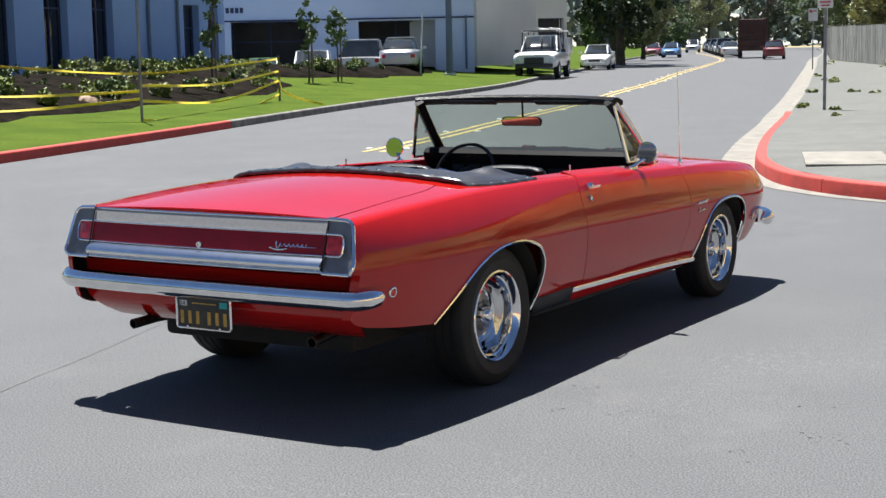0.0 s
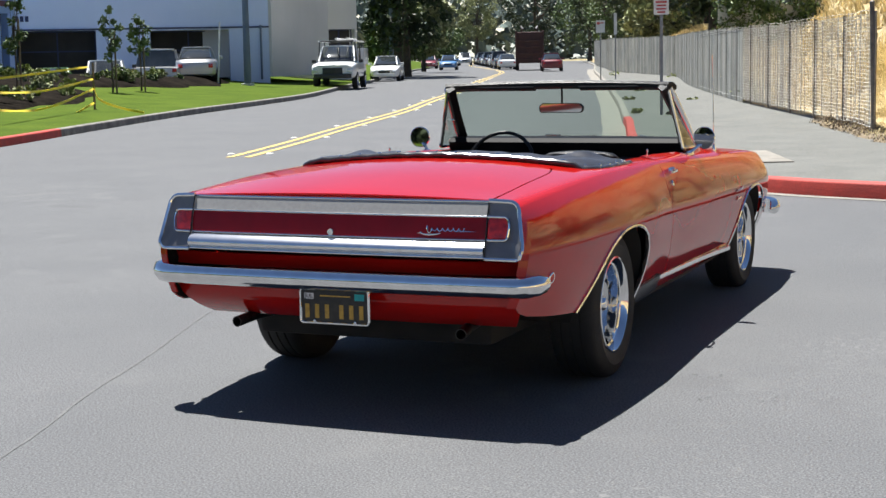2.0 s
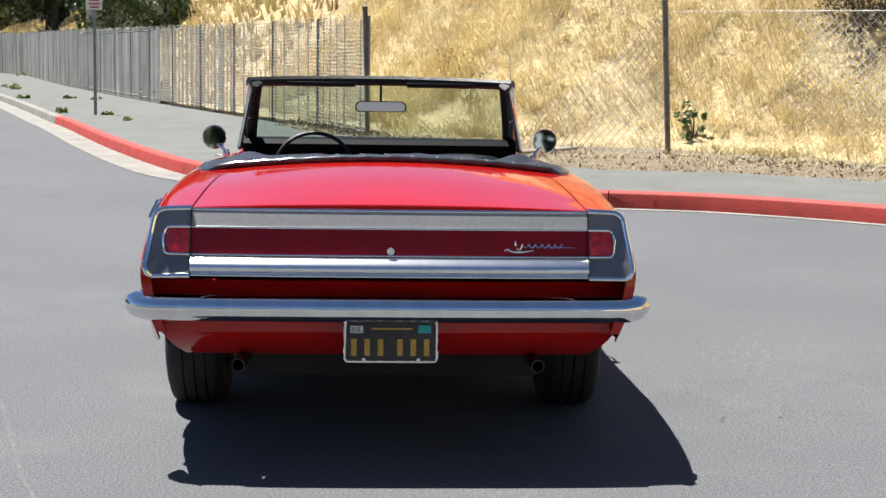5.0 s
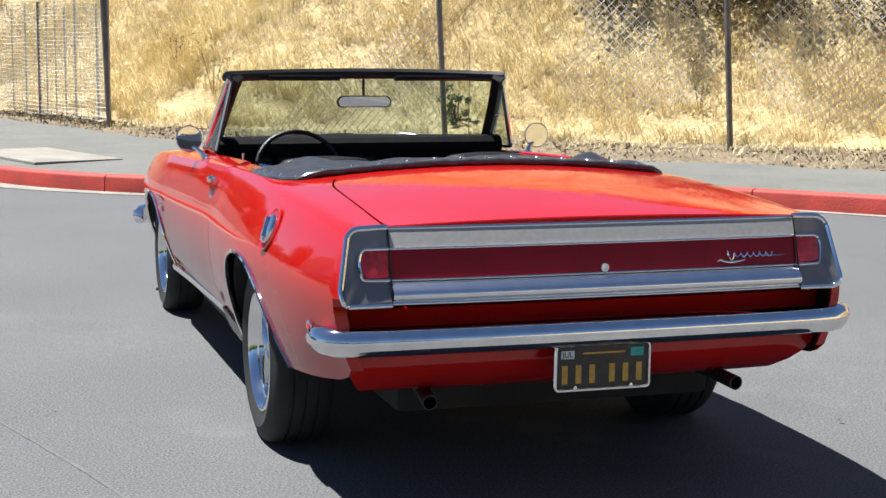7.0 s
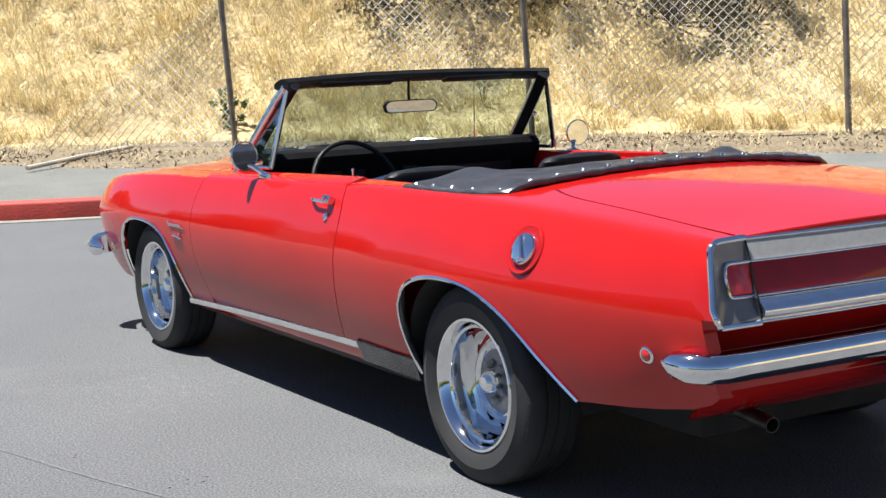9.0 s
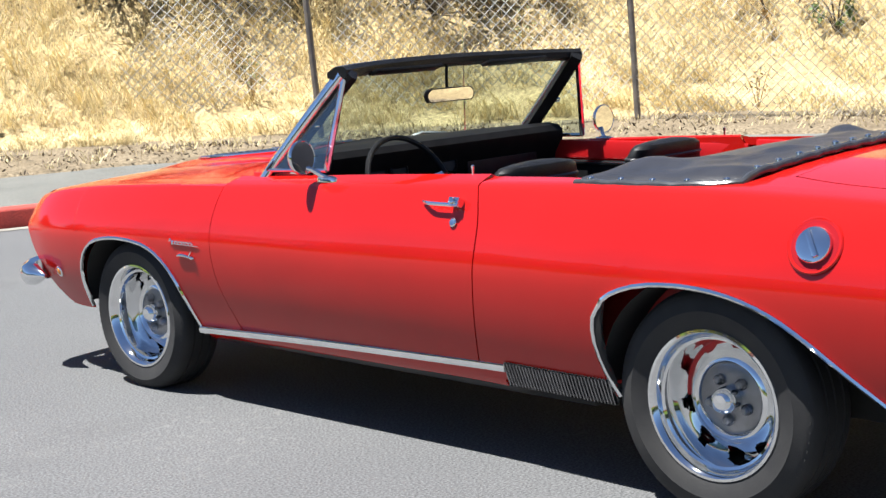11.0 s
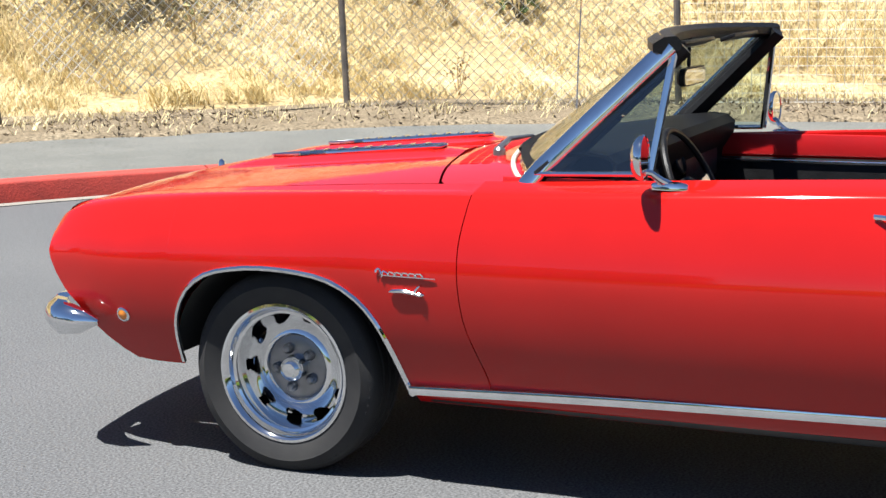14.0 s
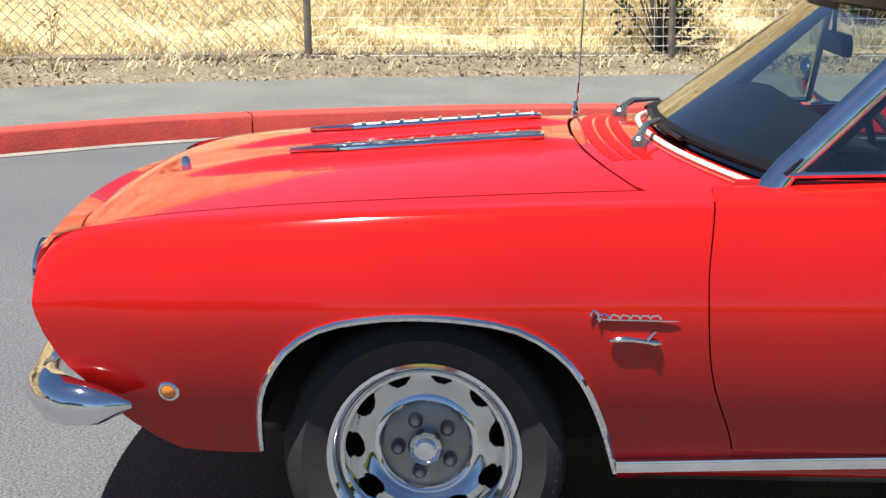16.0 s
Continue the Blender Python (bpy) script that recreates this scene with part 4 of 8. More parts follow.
# trunk lock
bm = bmesh.new()
m = Matrix.Translation((0.0, tail_y(0.745) - 0.004, 0.745)) @ Matrix.Rotation(radians(90), 4, "X")
add_lathe(bm, [(0.0145, 0.0), (0.0145, 0.008), (0.012, 0.012), (0.007, 0.012), (0.006, 0.009), (0.0005, 0.009)], m, 24)
part("boot_lock", bm, CHROME, car, "round chrome lock")

# rear bumper
def bumper_line(half, y_mid, y_end, y_wrap, z, x_wrap):
    pts = []
    for k in range(25):
        u = lerp(-1, 1, k / 24)
        pts.append(Vector((u * half, lerp(y_mid, y_end, abs(u) ** 2.2), z)))
    return [Vector((-x_wrap, y_wrap, z))] + pts + [Vector((x_wrap, y_wrap, z))]


def make_bumper(line, section, ends):
    """Sweeps a bumper blade whose section shrinks towards the ends."""
    b = bmesh.new()
    rows = []
    n = len(line)
    for a, p in enumerate(line):
        ahead = line[min(a + 1, n - 1)] - line[max(a - 1, 0)]
        side = ahead.cross(Vector((0, 0, 1))).normalized()
        e = ends(min(a, n - 1 - a))
        rows.append([p + side * s * e + Vector((0, 0, h * e)) for s, h in section])
    made = add_grid(b, rows, loop=True)
    b.faces.new(made[0])
    b.faces.new(made[-1][::-1])
    bmesh.ops.recalc_face_normals(b, faces=b.faces[:])
    return b


rear_section = [(-0.02, 0.040), (0.014, 0.046), (0.040, 0.036), (0.054, 0.012), (0.052, -0.008), (0.034, -0.034), (0.008, -0.044), (-0.02, -0.040)]
line = [Vector((-0.842, -2.325, 0.556)), Vector((-0.838, -2.370, 0.555)), Vector((-0.824, -2.408, 0.553)), Vector((-0.800, -2.436, 0.551))]
line += [Vector((lerp(-0.765, 0.765, k / 20), -2.450 - 0.018 * (1 - (lerp(-0.765, 0.765, k / 20) / 0.765) ** 2), 0.550)) for k in range(21)]
line += [Vector((-p.x, p.y, p.z)) for p in line[3::-1]]
bm = make_bumper(line, rear_section, lambda k: (0.25, 0.8, 0.97, 1.0)[k] if k < 4 else 1.0)
part("rear_bumper", bm, CHROME, car, "chrome rear bumper", sharp=50)

# number plate, its writing kept as plain bars
plate = new("number_plate")
plate.parent = car
PY = -2.472
def flat_bar(name, x0, x1, z0, z1, mat, depth=0.0012, tilt=0.0, y=PY):
    b = bmesh.new()
    add_box(b, ((x0 + x1) / 2, y - depth / 2, (z0 + z1) / 2), (x1 - x0, depth, z1 - z0))
    return part(name, b, mat, plate, smooth=False)


bm = bmesh.new()
add_box(bm, (0.004, PY + 0.004, 0.444), (0.296, 0.006, 0.130), bevel=0.003)
part("plate", bm, PLATE_BLACK, plate, "black number plate")
bm = bmesh.new()
add_tube(bm, [Vector((p.x, PY - 0.001, p.y)) for p in loop_round([(-0.147, 0.377), (0.155, 0.377), (0.155, 0.511), (-0.147, 0.511)], 0.012, 4)], 0.0055, 6, loop=True)
part("plate_frame", bm, CHROME, plate, "chrome plate frame")
for x in (-0.122, -0.078, -0.034, 0.030, 0.074, 0.118):
    flat_bar("plate_bar", x - 0.009 + 0.004, x + 0.009 + 0.004, 0.396, 0.452, PLATE_YELLOW)
flat_bar("plate_bar", -0.06, 0.075, 0.484, 0.489, PLATE_YELLOW)
flat_bar("sticker", -0.130, -0.088, 0.472, 0.496, PAPER)
words = bpy.data.curves.new("sticker_word", "FONT")
words.body, words.size, words.extrude = "JUL", 0.024, 0.0006
words.align_x, words.align_y = "CENTER", "CENTER"
words.materials.append(PLATE_BLACK)
word = new("sticker_word", words)
word.parent = plate
word.matrix_world = Matrix.Translation((-0.109, PY - 0.0022, 0.484)) @ Matrix.Rotation(radians(90), 4, "X")
flat_bar("sticker", 0.094, 0.136, 0.472, 0.498, TEAL)
for x in (-0.085, 0.095):
    bm = bmesh.new()
    add_lathe(bm, [(0.007, 0), (0.006, 0.004), (0.0005, 0.005)], Matrix.Translation((x, PY - 0.001, 0.384)) @ Matrix.Rotation(radians(90), 4, "X"), 10)
    part("screw", bm, CHROME, plate)

# exhaust tips: open thin-walled pipes
STAINED = material("stained_steel", (0.07, 0.068, 0.065), 0.4, 0.8, other=(0.03, 0.028, 0.026), scale=20)
for s in (-1, 1):
    bm = bmesh.new()
    add_tube(bm, [(s * 0.46, -1.95, 0.345), (s * 0.475, -2.12, 0.352), (s * 0.49, -2.24, 0.352), (s * 0.505, -2.375, 0.342)], 0.023, 14)
    bm.faces.remove(max((f for f in bm.faces if len(f.verts) > 4), key=lambda f: -f.calc_center_median().y))
    thickened(part("exhaust_tip", bm, STAINED, car, "stained steel exhaust tip"), 0.003)


# ---- nose and front bumper ----
def nose_y(x, z):
    """The front face: bowed forward at the middle, leaning back below the crease."""
    lean = curve_at([(0.28, -0.30), (0.36, -0.20), (0.47, -0.075), (0.60, 0.0), (0.70, -0.005), (0.78, -0.045)], z)
    return 2.205 + 0.075 * (1 - (x / 0.80) ** 2) + lean


bm = bmesh.new()
rows = []
for n in range(33):
    x = lerp(-0.70, 0.70, n / 32)
    top = top_z(x, 2.15) - 0.012
    rows.append([Vector((x, hood_front(x) + 0.008, hood_z(x, hood_front(x)) - 0.004))] + [Vector((x, nose_y(x, z), z)) for z in [lerp(top - 0.03, 0.30, k / 10) for k in range(11)]])
add_grid(bm, rows)
facing_out(bm, Vector((0, 1.5, 0.6)))
thickened(part("nose_panel", bm, RED, car), 0.012)
for s in (-1, 1):
    bm = bmesh.new()
    pts = loop_round([(s * 0.06, 0.70), (s * 0.64, 0.685), (s * 0.66, 0.53), (s * 0.06, 0.54)], 0.03, 4)
    ring = [bm.verts.new((p.x, nose_y(p.x, p.y) + 0.004, p.y)) for p in pts]
    bm.faces.new(ring)
    facing_out(bm, Vector((0, 1.5, 0.6)))
    thickened(part("grille", bm, BLACK, car, "black grille opening"), 0.01)
    bm = bmesh.new()
    add_tube(bm, [Vector((p.x, nose_y(p.x, p.y) + 0.010, p.y)) for p in pts], 0.010, 6, loop=True)
    part("grille_surround", bm, CHROME, car, "chrome grille surround")
    bm = bmesh.new()
    m = Matrix.Translation((s * 0.52, nose_y(0.52, 0.61), 0.61)) @ Matrix.Rotation(radians(-90), 4, "X")
    add_lathe(bm, [(0.085, -0.01), (0.088, 0.016), (0.078, 0.018), (0.06, 0.028), (0.001, 0.036)], m, 28)
    part("headlight", bm, MIRROR, car, "round clear headlight")

front_section = [(-0.02, 0.046), (0.012, 0.055), (0.040, 0.036), (0.052, 0.010), (0.050, -0.012), (0.030, -0.046), (0.006, -0.052), (-0.02, -0.046)]
line = [Vector((0.866, 1.985, 0.412)), Vector((0.870, 2.05, 0.412)), Vector((0.858, 2.11, 0.413)), Vector((0.825, 2.155, 0.414))]
line += [Vector((x, 2.185 + 0.085 * (1 - (x / 0.78) ** 2), 0.415)) for x in [lerp(0.78, -0.78, k / 20) for k in range(21)]]
line += [Vector((-p.x, p.y, p.z)) for p in line[3::-1]]
part("front_bumper", make_bumper(line, front_section, lambda k: (0.15, 0.78, 0.97, 1.0)[k] if k < 4 else 1.0), CHROME, car, "chrome front bumper", sharp=50)

# ---- side fittings ----
def on_side(y, z, side, proud=0.0):
    """A pose on the body side whose z axis points outward."""
    d = 0.01
    p = Vector((side_x(y, z), y, z))
    ty = Vector((side_x(y + d, z) - side_x(y - d, z), 2 * d, 0)).normalized()
    tz = Vector((side_x(y, z + d) - side_x(y, z - d), 0, 2 * d)).normalized()
    nrm = ty.cross(tz)
    nrm = nrm if nrm.x > 0 else -nrm
    p, nrm, ty = (Vector((v.x * side, v.y, v.z)) for v in (p, nrm, ty))
    xa = ty
    ya = nrm.cross(xa)
    m = Matrix((xa, ya, nrm)).transposed().to_4x4()
    m.translation = p + nrm * proud
    return m


for side in (1, -1):
    # round marker lamps
    for y, z, lens, label in ((-2.25, 0.562, LAMP_RED, "small round red marker lamp"), (1.912, 0.436, AMBER, "small round amber marker lamp")):
        m = on_side(y, z, side)
        bm = bmesh.new()
        add_lathe(bm, [(0.024, -0.006), (0.024, 0.004), (0.021, 0.007), (0.0165, 0.007), (0.0155, 0.002)], m, 24)
        marker = part("marker_lamp", bm, CHROME, car, label)
        bm = bmesh.new()
        add_lathe(bm, [(0.0165, 0.0), (0.015, 0.007), (0.009, 0.0105), (0.0005, 0.0115)], m, 20)
        part("lens", bm, lens, marker)
    # door handle: a pull bar on two posts with a push button
    handle = new("door_handle")
    handle.parent = car
    handle["label"] = "chrome door handle"
    bar = [on_side(lerp(-0.29, -0.465, k / 10), 0.834, side).translation + Vector((side * 0.027 * math.sin(math.pi * min(1, (k + 0.6) / 4.5) / 2) * (1 if k < 9 else 0.9), 0, 0.0)) for k in range(11)]
    bm = bmesh.new()
    add_strip(bm, bar, [(-0.004, -0.006), (0.004, -0.006), (0.006, 0.0), (0.004, 0.006), (-0.004, 0.006)])
    part("pull_bar", bm, CHROME, handle)
    bm = bmesh.new()
    m = on_side(-0.442, 0.832, side)
    add_box(bm, m @ Vector((0, 0, 0.014)), (0.045, 0.030, 0.034), turn=m.to_3x3().to_4x4(), bevel=0.005)
    part("button_housing", bm, CHROME, handle)
    bm = bmesh.new()
    add_lathe(bm, [(0.011, 0.030), (0.011, 0.040), (0.008, 0.042), (0.0005, 0.042)], m, 16)
    part("push_button", bm, CHROME, handle)
    m = on_side(-0.437, 0.777, side)
    bm = bmesh.new()
    add_lathe(bm, [(0.0155, -0.002), (0.0150, 0.006), (0.011, 0.009), (0.006, 0.008), (0.0005, 0.008)], m, 20)
    part("door_lock", bm, CHROME, car, "round chrome door lock")
    # outside mirror: round head on a curved stalk and a foot
    mirror = new("wing_mirror")
    mirror.parent = car
    mirror["label"] = "round chrome door mirror"
    head = Vector((side * 0.836, 0.292, 0.960))
    aim = Vector((side * -0.07, -1.0, 0.03)).normalized()
    m = Matrix.Translation(head) @ aim.to_track_quat("Z", "Y").to_matrix().to_4x4()
    bm = bmesh.new()
    add_lathe(bm, [(0.0005, -0.030), (0.022, -0.028), (0.042, -0.021), (0.055, -0.010), (0.0605, 0.0), (0.0605, 0.007), (0.057, 0.010), (0.0555, 0.008)], m, 32)
    bmesh.ops.recalc_face_normals(bm, faces=bm.faces[:])
    part("mirror_head", bm, CHROME, mirror)
    bm = bmesh.new()
    add_lathe(bm, [(0.056, 0.0075), (0.0005, 0.0075)], m, 32)
    part("mirror_glass", bm, MIRROR, mirror, "round mirror glass")
    foot = Vector((side * 0.772, 0.235, 0.884))
    bm = bmesh.new()
    add_tube(bm, [foot, foot + Vector((side * 0.012, 0.022, 0.014)), foot + Vector((side * 0.034, 0.042, 0.034)), head + Vector((side * -0.004, 0.014, -0.034))], [0.012, 0.010, 0.009, 0.010], 10)
    part("mirror_stalk", bm, CHROME, mirror)
    bm = bmesh.new()
    add_lathe(bm, [(0.001, 0.010), (0.016, 0.009), (0.026, 0.005), (0.029, 0.0), (0.029, -0.012)], Matrix.Translation(foot) @ Matrix.Diagonal((0.62, 1.75, 1, 1)), 24)
    part("mirror_foot", bm, CHROME, mirror)
    # badges on the front fender: a wavy bright line and a slim fin-like bar
    badge = new("fender_badge")
    badge.parent = car
    badge["label"] = "small bright fender badge"
    bm = bmesh.new()
    pts = []
    for k in range(161):
        t = k / 160
        y, z = lerp(1.028, 0.885, t) + 0.003 * math.cos(t * 44), 0.627 + (0.011 if t < 0.14 else 0.0045 + 0.002 * math.sin(t * 90)) * math.sin(t * 44)
        pts.append(on_side(y, z, side, 0.005).translation)
    add_tube(bm, pts, 0.0028, 5)
    part("badge_line", bm, CHROME, badge)
    bm = bmesh.new()
    add_tube(bm, [on_side(lerp(1.02, 0.852, k / 8), 0.621 - 0.002 * k / 8, side, 0.004).translation for k in range(9)], [0.001] + [0.0022] * 7 + [0.001], 5)
    part("badge_line", bm, CHROME, badge)
    bm = bmesh.new()
    add_tube(bm, [on_side(lerp(0.992, 0.886, k / 8), 0.576 + 0.004 * math.sin(k * 0.6), side, 0.005).translation for k in range(9)], [0.002, 0.0055, 0.006, 0.006, 0.0055, 0.005, 0.004, 0.0065, 0.0015], 6)
    part("fin_bar", bm, CHROME, badge)
    bm = bmesh.new()
    add_tube(bm, [on_side(0.915, 0.580, side, 0.005).translation, on_side(0.905, 0.592, side, 0.005).translation, on_side(0.898, 0.597, side, 0.005).translation], [0.004, 0.003, 0.001], 6)
    part("fin", bm, CHROME, badge)
    # lock knob on the door sill
    bm = bmesh.new()
    x = curve_at(TOP_X, -0.40) - 0.068
    add_lathe(bm, [(0.004, -0.02), (0.004, 0.016), (0.006, 0.022), (0.006, 0.030), (0.0005, 0.033)], Matrix.Translation((side * x, -0.40, curve_at(TOP_Z, -0.40) + 0.008)), 12)
    part("lock_knob", bm, CHROME, car, "small chrome lock knob")

# filler cap in a dished recess, whose shade is a flat darker red disc
FILL = on_side(-1.715, 0.790, -1)
bm = bmesh.new()
add_lathe(bm, [(0.078, 0.001), (0.074, 0.0045), (0.066, 0.002), (0.060, 0.0015)], FILL, 36)
cap = part("filler_cap", bm, RED, car, "chrome fuel filler cap in a dished recess")
bm = bmesh.new()
add_lathe(bm, [(0.0665, 0.0025), (0.001, 0.0022)], FILL, 36)
part("recess", bm, DARK_RED, cap, "flat darker red disc, the recess's shade put in its colour")
bm = bmesh.new()
add_lathe(bm, [(0.050, 0.002), (0.050, 0.010), (0.047, 0.015), (0.036, 0.018), (0.0005, 0.020)], FILL, 32)
part("cap_disc", bm, CHROME, cap, "polished cap")
bm = bmesh.new()
add_box(bm, FILL @ Matrix.Rotation(0.5, 4, "Z") @ Vector((0, 0, 0.021)), (0.016, 0.080, 0.012), turn=(FILL @ Matrix.Rotation(0.5, 4, "Z")).to_3x3().to_4x4(), bevel=0.005)
part("cap_grip", bm, CHROME, cap)

# bright script on the tail, kept as a plain wavy line
bm = bmesh.new()
pts = []
for k in range(181):
    t = k / 180
    x, z = lerp(0.405, 0.565, t) + 0.003 * math.cos(t * 46), 0.765 + (0.014 if t < 0.14 else 0.005 + 0.002 * math.sin(t * 90)) * math.sin(t * 46)
    pts.append(Vector((x, tail_y(z, x) - 0.009, z)))
add_tube(bm, pts, 0.0024, 5)
script = part("tail_badge", bm, CHROME, car, "bright wavy badge")
bm = bmesh.new()
add_tube(bm, [Vector((x, tail_y(0.760, x) - 0.008, 0.758 + 0.006 * (x - 0.4))) for x in (0.53, 0.56, 0.585, 0.607)], [0.001, 0.002, 0.002, 0.001], 5)
part("badge_line", bm, CHROME, script)
bm = bmesh.new()
add_tube(bm, [Vector((x, tail_y(0.748, x) - 0.008, z)) for x, z in ((0.372, 0.749), (0.385, 0.753), (0.395, 0.747), (0.42, 0.744), (0.45, 0.747), (0.47, 0.751))], [0.001, 0.004, 0.003, 0.004, 0.003, 0.001], 6)
part("badge_fin", bm, CHROME, script)

# ---- hood louvres, wipers, aerial ----
for s in (-1, 1):
    c = s * 0.20
    louvre = new("hood_louvre")
    louvre.parent = car
    louvre["label"] = "long black and chrome hood louvre"
    outline = loop_round([(c - 0.034, 1.12), (c + 0.034, 1.12), (c + 0.026, 1.64), (c, 1.75), (c - 0.026, 1.64)], 0.02, 3)
    bm = bmesh.new()
    add_tube(bm, [Vector((p.x, p.y, hood_z(p.x, p.y) + 0.006)) for p in outline], 0.006, 6, loop=True)
    part("louvre_frame", bm, CHROME, louvre)
    bm = bmesh.new()
    top = [bm.verts.new((p.x, p.y, hood_z(p.x, p.y) + 0.008)) for p in outline]
    bm.faces.new(top)
    facing_out(bm, Vector((0, 1.4, 0)))
    thickened(part("louvre_insert", bm, BLACK, louvre), 0.01)
    for k in range(9):
        y = 1.18 + k * 0.052
        bm = bmesh.new()
        add_box(bm, (c, y, hood_z(c, y) + 0.010), (0.046, 0.010, 0.006), bevel=0.002)
        part("louvre_fin", bm, CHROME, louvre)

bm = bmesh.new()
add_lathe(bm, [(0.014, -0.02), (0.013, 0.012), (0.009, 0.020), (0.0005, 0.024)], Matrix.Translation((-0.06, 2.03, hood_z(0, 2.03))), 16)
part("hood_ornament", bm, CHROME, car, "small chrome hood ornament")

# cowl air intake: a field of fine slots
bm = bmesh.new()
for k in range(42):
    x = -0.43 + k * 0.021
    for j in range(3):
        y = hood_rear(x) - 0.050 - j * 0.036
        add_box(bm, (x, y, top_z(x, y) - 0.0012), (0.010, 0.028, 0.004))
part("cowl_vent", bm, RED_SATIN, car, "slotted cowl vent")["kind"] = "stuff"

for x0, x1 in ((-0.30, 0.10), (0.28, 0.62)):
    wiper = new("wiper")
    wiper.parent = car
    wiper["label"] = "thin metal windscreen wiper"
    piv = Vector((x0, screen_base(x0) + 0.07, top_z(x0, screen_base(x0) + 0.07)))
    bm = bmesh.new()
    add_lathe(bm, [(0.020, -0.004), (0.019, 0.016), (0.012, 0.024), (0.0005, 0.026)], Matrix.Translation(piv), 14)
    part("pivot", bm, ARGENT, wiper)
    end = screen_point((x0 + 0.14) / 0.69, 0.06) + Vector((0, 0.016, 0.012))
    bm = bmesh.new()
    add_tube(bm, [piv + Vector((0, 0, 0.02)), piv.lerp(end, 0.3) + Vector((0, 0.0, 0.03)), end], [0.011, 0.009, 0.005], 6)
    part("arm", bm, ARGENT, wiper)
    bm = bmesh.new()
    add_tube(bm, [screen_point(lerp(x0 - 0.06, x0 + 0.36, k / 6) / 0.69, 0.035 + 0.02 * k / 6) + Vector((0, 0.010, 0.008)) for k in range(7)], 0.006, 6)
    part("blade", bm, BLACK, wiper)

bm = bmesh.new()
ant = Vector((0.725, 1.0, top_z(0.725, 1.0) - 0.004))
add_tube(bm, [ant, ant + Vector((0, 0, 0.02)), ant + Vector((0, 0, 0.045)), ant + Vector((0, -0.005, 0.05)), ant + Vector((-0.002, -0.015, 0.30)), ant + Vector((-0.006, -0.03, 0.565))],
         [0.013, 0.012, 0.006, 0.0035, 0.003, 0.0022], 8)
part("aerial", bm, CHROME, car, "thin chrome aerial")

# ---- vent windows ----
for s in (-1, 1):
    vent = new("vent_window")
    vent.parent = car
    vent["label"] = "triangular quarter light in a chrome frame"
    a, b_, c = Vector((s * 0.716, 0.625, 0.894)), Vector((s * 0.645, 0.262, 1.218)), Vector((s * 0.712, 0.305, 0.903))
    for p, q, r, mat in ((b_, c, 0.0115, CHROME), (c, a, 0.008, CHROME), (a, b_, 0.009, BLACK)):
        bm = bmesh.new()
        add_tube(bm, [p.lerp(q, k / 4) for k in range(5)], r, 8)
        part("vent_frame", bm, mat, vent)
    bm = bmesh.new()
    f = bm.faces.new([bm.verts.new(v) for v in (a, b_, c)])
    pane = part("vent_pane", bm, GLASS, vent)
    pane.visible_shadow = False
    bm = bmesh.new()
    mid = a.lerp(b_, 0.52) + Vector((-s * 0.01, -0.035, -0.01))
    add_lathe(bm, [(0.010, -0.012), (0.011, 0.0), (0.010, 0.012), (0.0005, 0.014)], Matrix.Translation(mid) @ Matrix.Rotation(radians(90), 4, "Y"), 12)
    part("vent_latch", bm, CHROME, vent)

# ---- inside ----
bm = bmesh.new()
rows = []
for n in range(33):
    x = lerp(-0.70, 0.70, n / 32)
    yb = screen_base(x) - 0.012
    rows.append([Vector((x, yb, top_z(x, yb) + 0.032)), Vector((x, lerp(yb, 0.42, 0.4), 0.948)), Vector((x, lerp(yb, 0.42, 0.75), 0.955)), Vector((x, 0.425, 0.948)), Vector((x, 0.400, 0.925)),
                 Vector((x, 0.405, 0.885)), Vector((x, 0.44, 0.83)), Vector((x, 0.46, 0.72)), Vector((x, 0.50, 0.62)), Vector((x, 0.62, 0.52)), Vector((x, 0.80, 0.40)), Vector((x, 0.82, 0.29))])
add_grid(bm, rows)
facing_out(bm, Vector((0, 1.2, 0.6)))
dash = thickened(part("dashboard", bm, DASH, car, "black padded dashboard"), 0.01)
for x in (-0.47, -0.36, -0.25, 0.02):
    bm = bmesh.new()
    add_lathe(bm, [(0.046, -0.01), (0.046, 0.008), (0.041, 0.012), (0.038, 0.004), (0.0005, 0.003)], Matrix.Translation((x, 0.425, 0.855)) @ Matrix.Rotation(radians(70), 4, "X"), 20)
    part("dash_gauge", bm, BLACK, dash)
bm = bmesh.new()
add_box(bm, (0.35, 0.434, 0.80), (0.42, 0.012, 0.09), bevel=0.006)
part("glove_box", bm, BLACK, dash)

m = Matrix.Translation((-0.335, 0.27, 0.805)) @ Matrix.Rotation(radians(64), 4, "X")
steering = new("steering_wheel")
steering.parent = car
steering["label"] = "black three-spoke steering wheel"
bm = bmesh.new()
add_tube(bm, [m @ Vector((0.198 * math.cos(a * math.pi / 20), 0.198 * math.sin(a * math.pi / 20), 0)) for a in range(40)], 0.0105, 8, loop=True)
part("rim", bm, BLACK, steering)
for a in (0.15, math.pi - 0.15, -math.pi / 2):
    bm = bmesh.new()
    add_strip(bm, [m @ Vector((r * math.cos(a), r * math.sin(a), -0.02 + 0.02 * r / 0.2)) for r in (0.03, 0.11, 0.192)], [(-0.014, -0.003), (0.014, -0.003), (0.014, 0.003), (-0.014, 0.003)], up=m.to_3x3() @ Vector((0, 0, 1)))
    part("spoke", bm, BRIGHT, steering)
bm = bmesh.new()
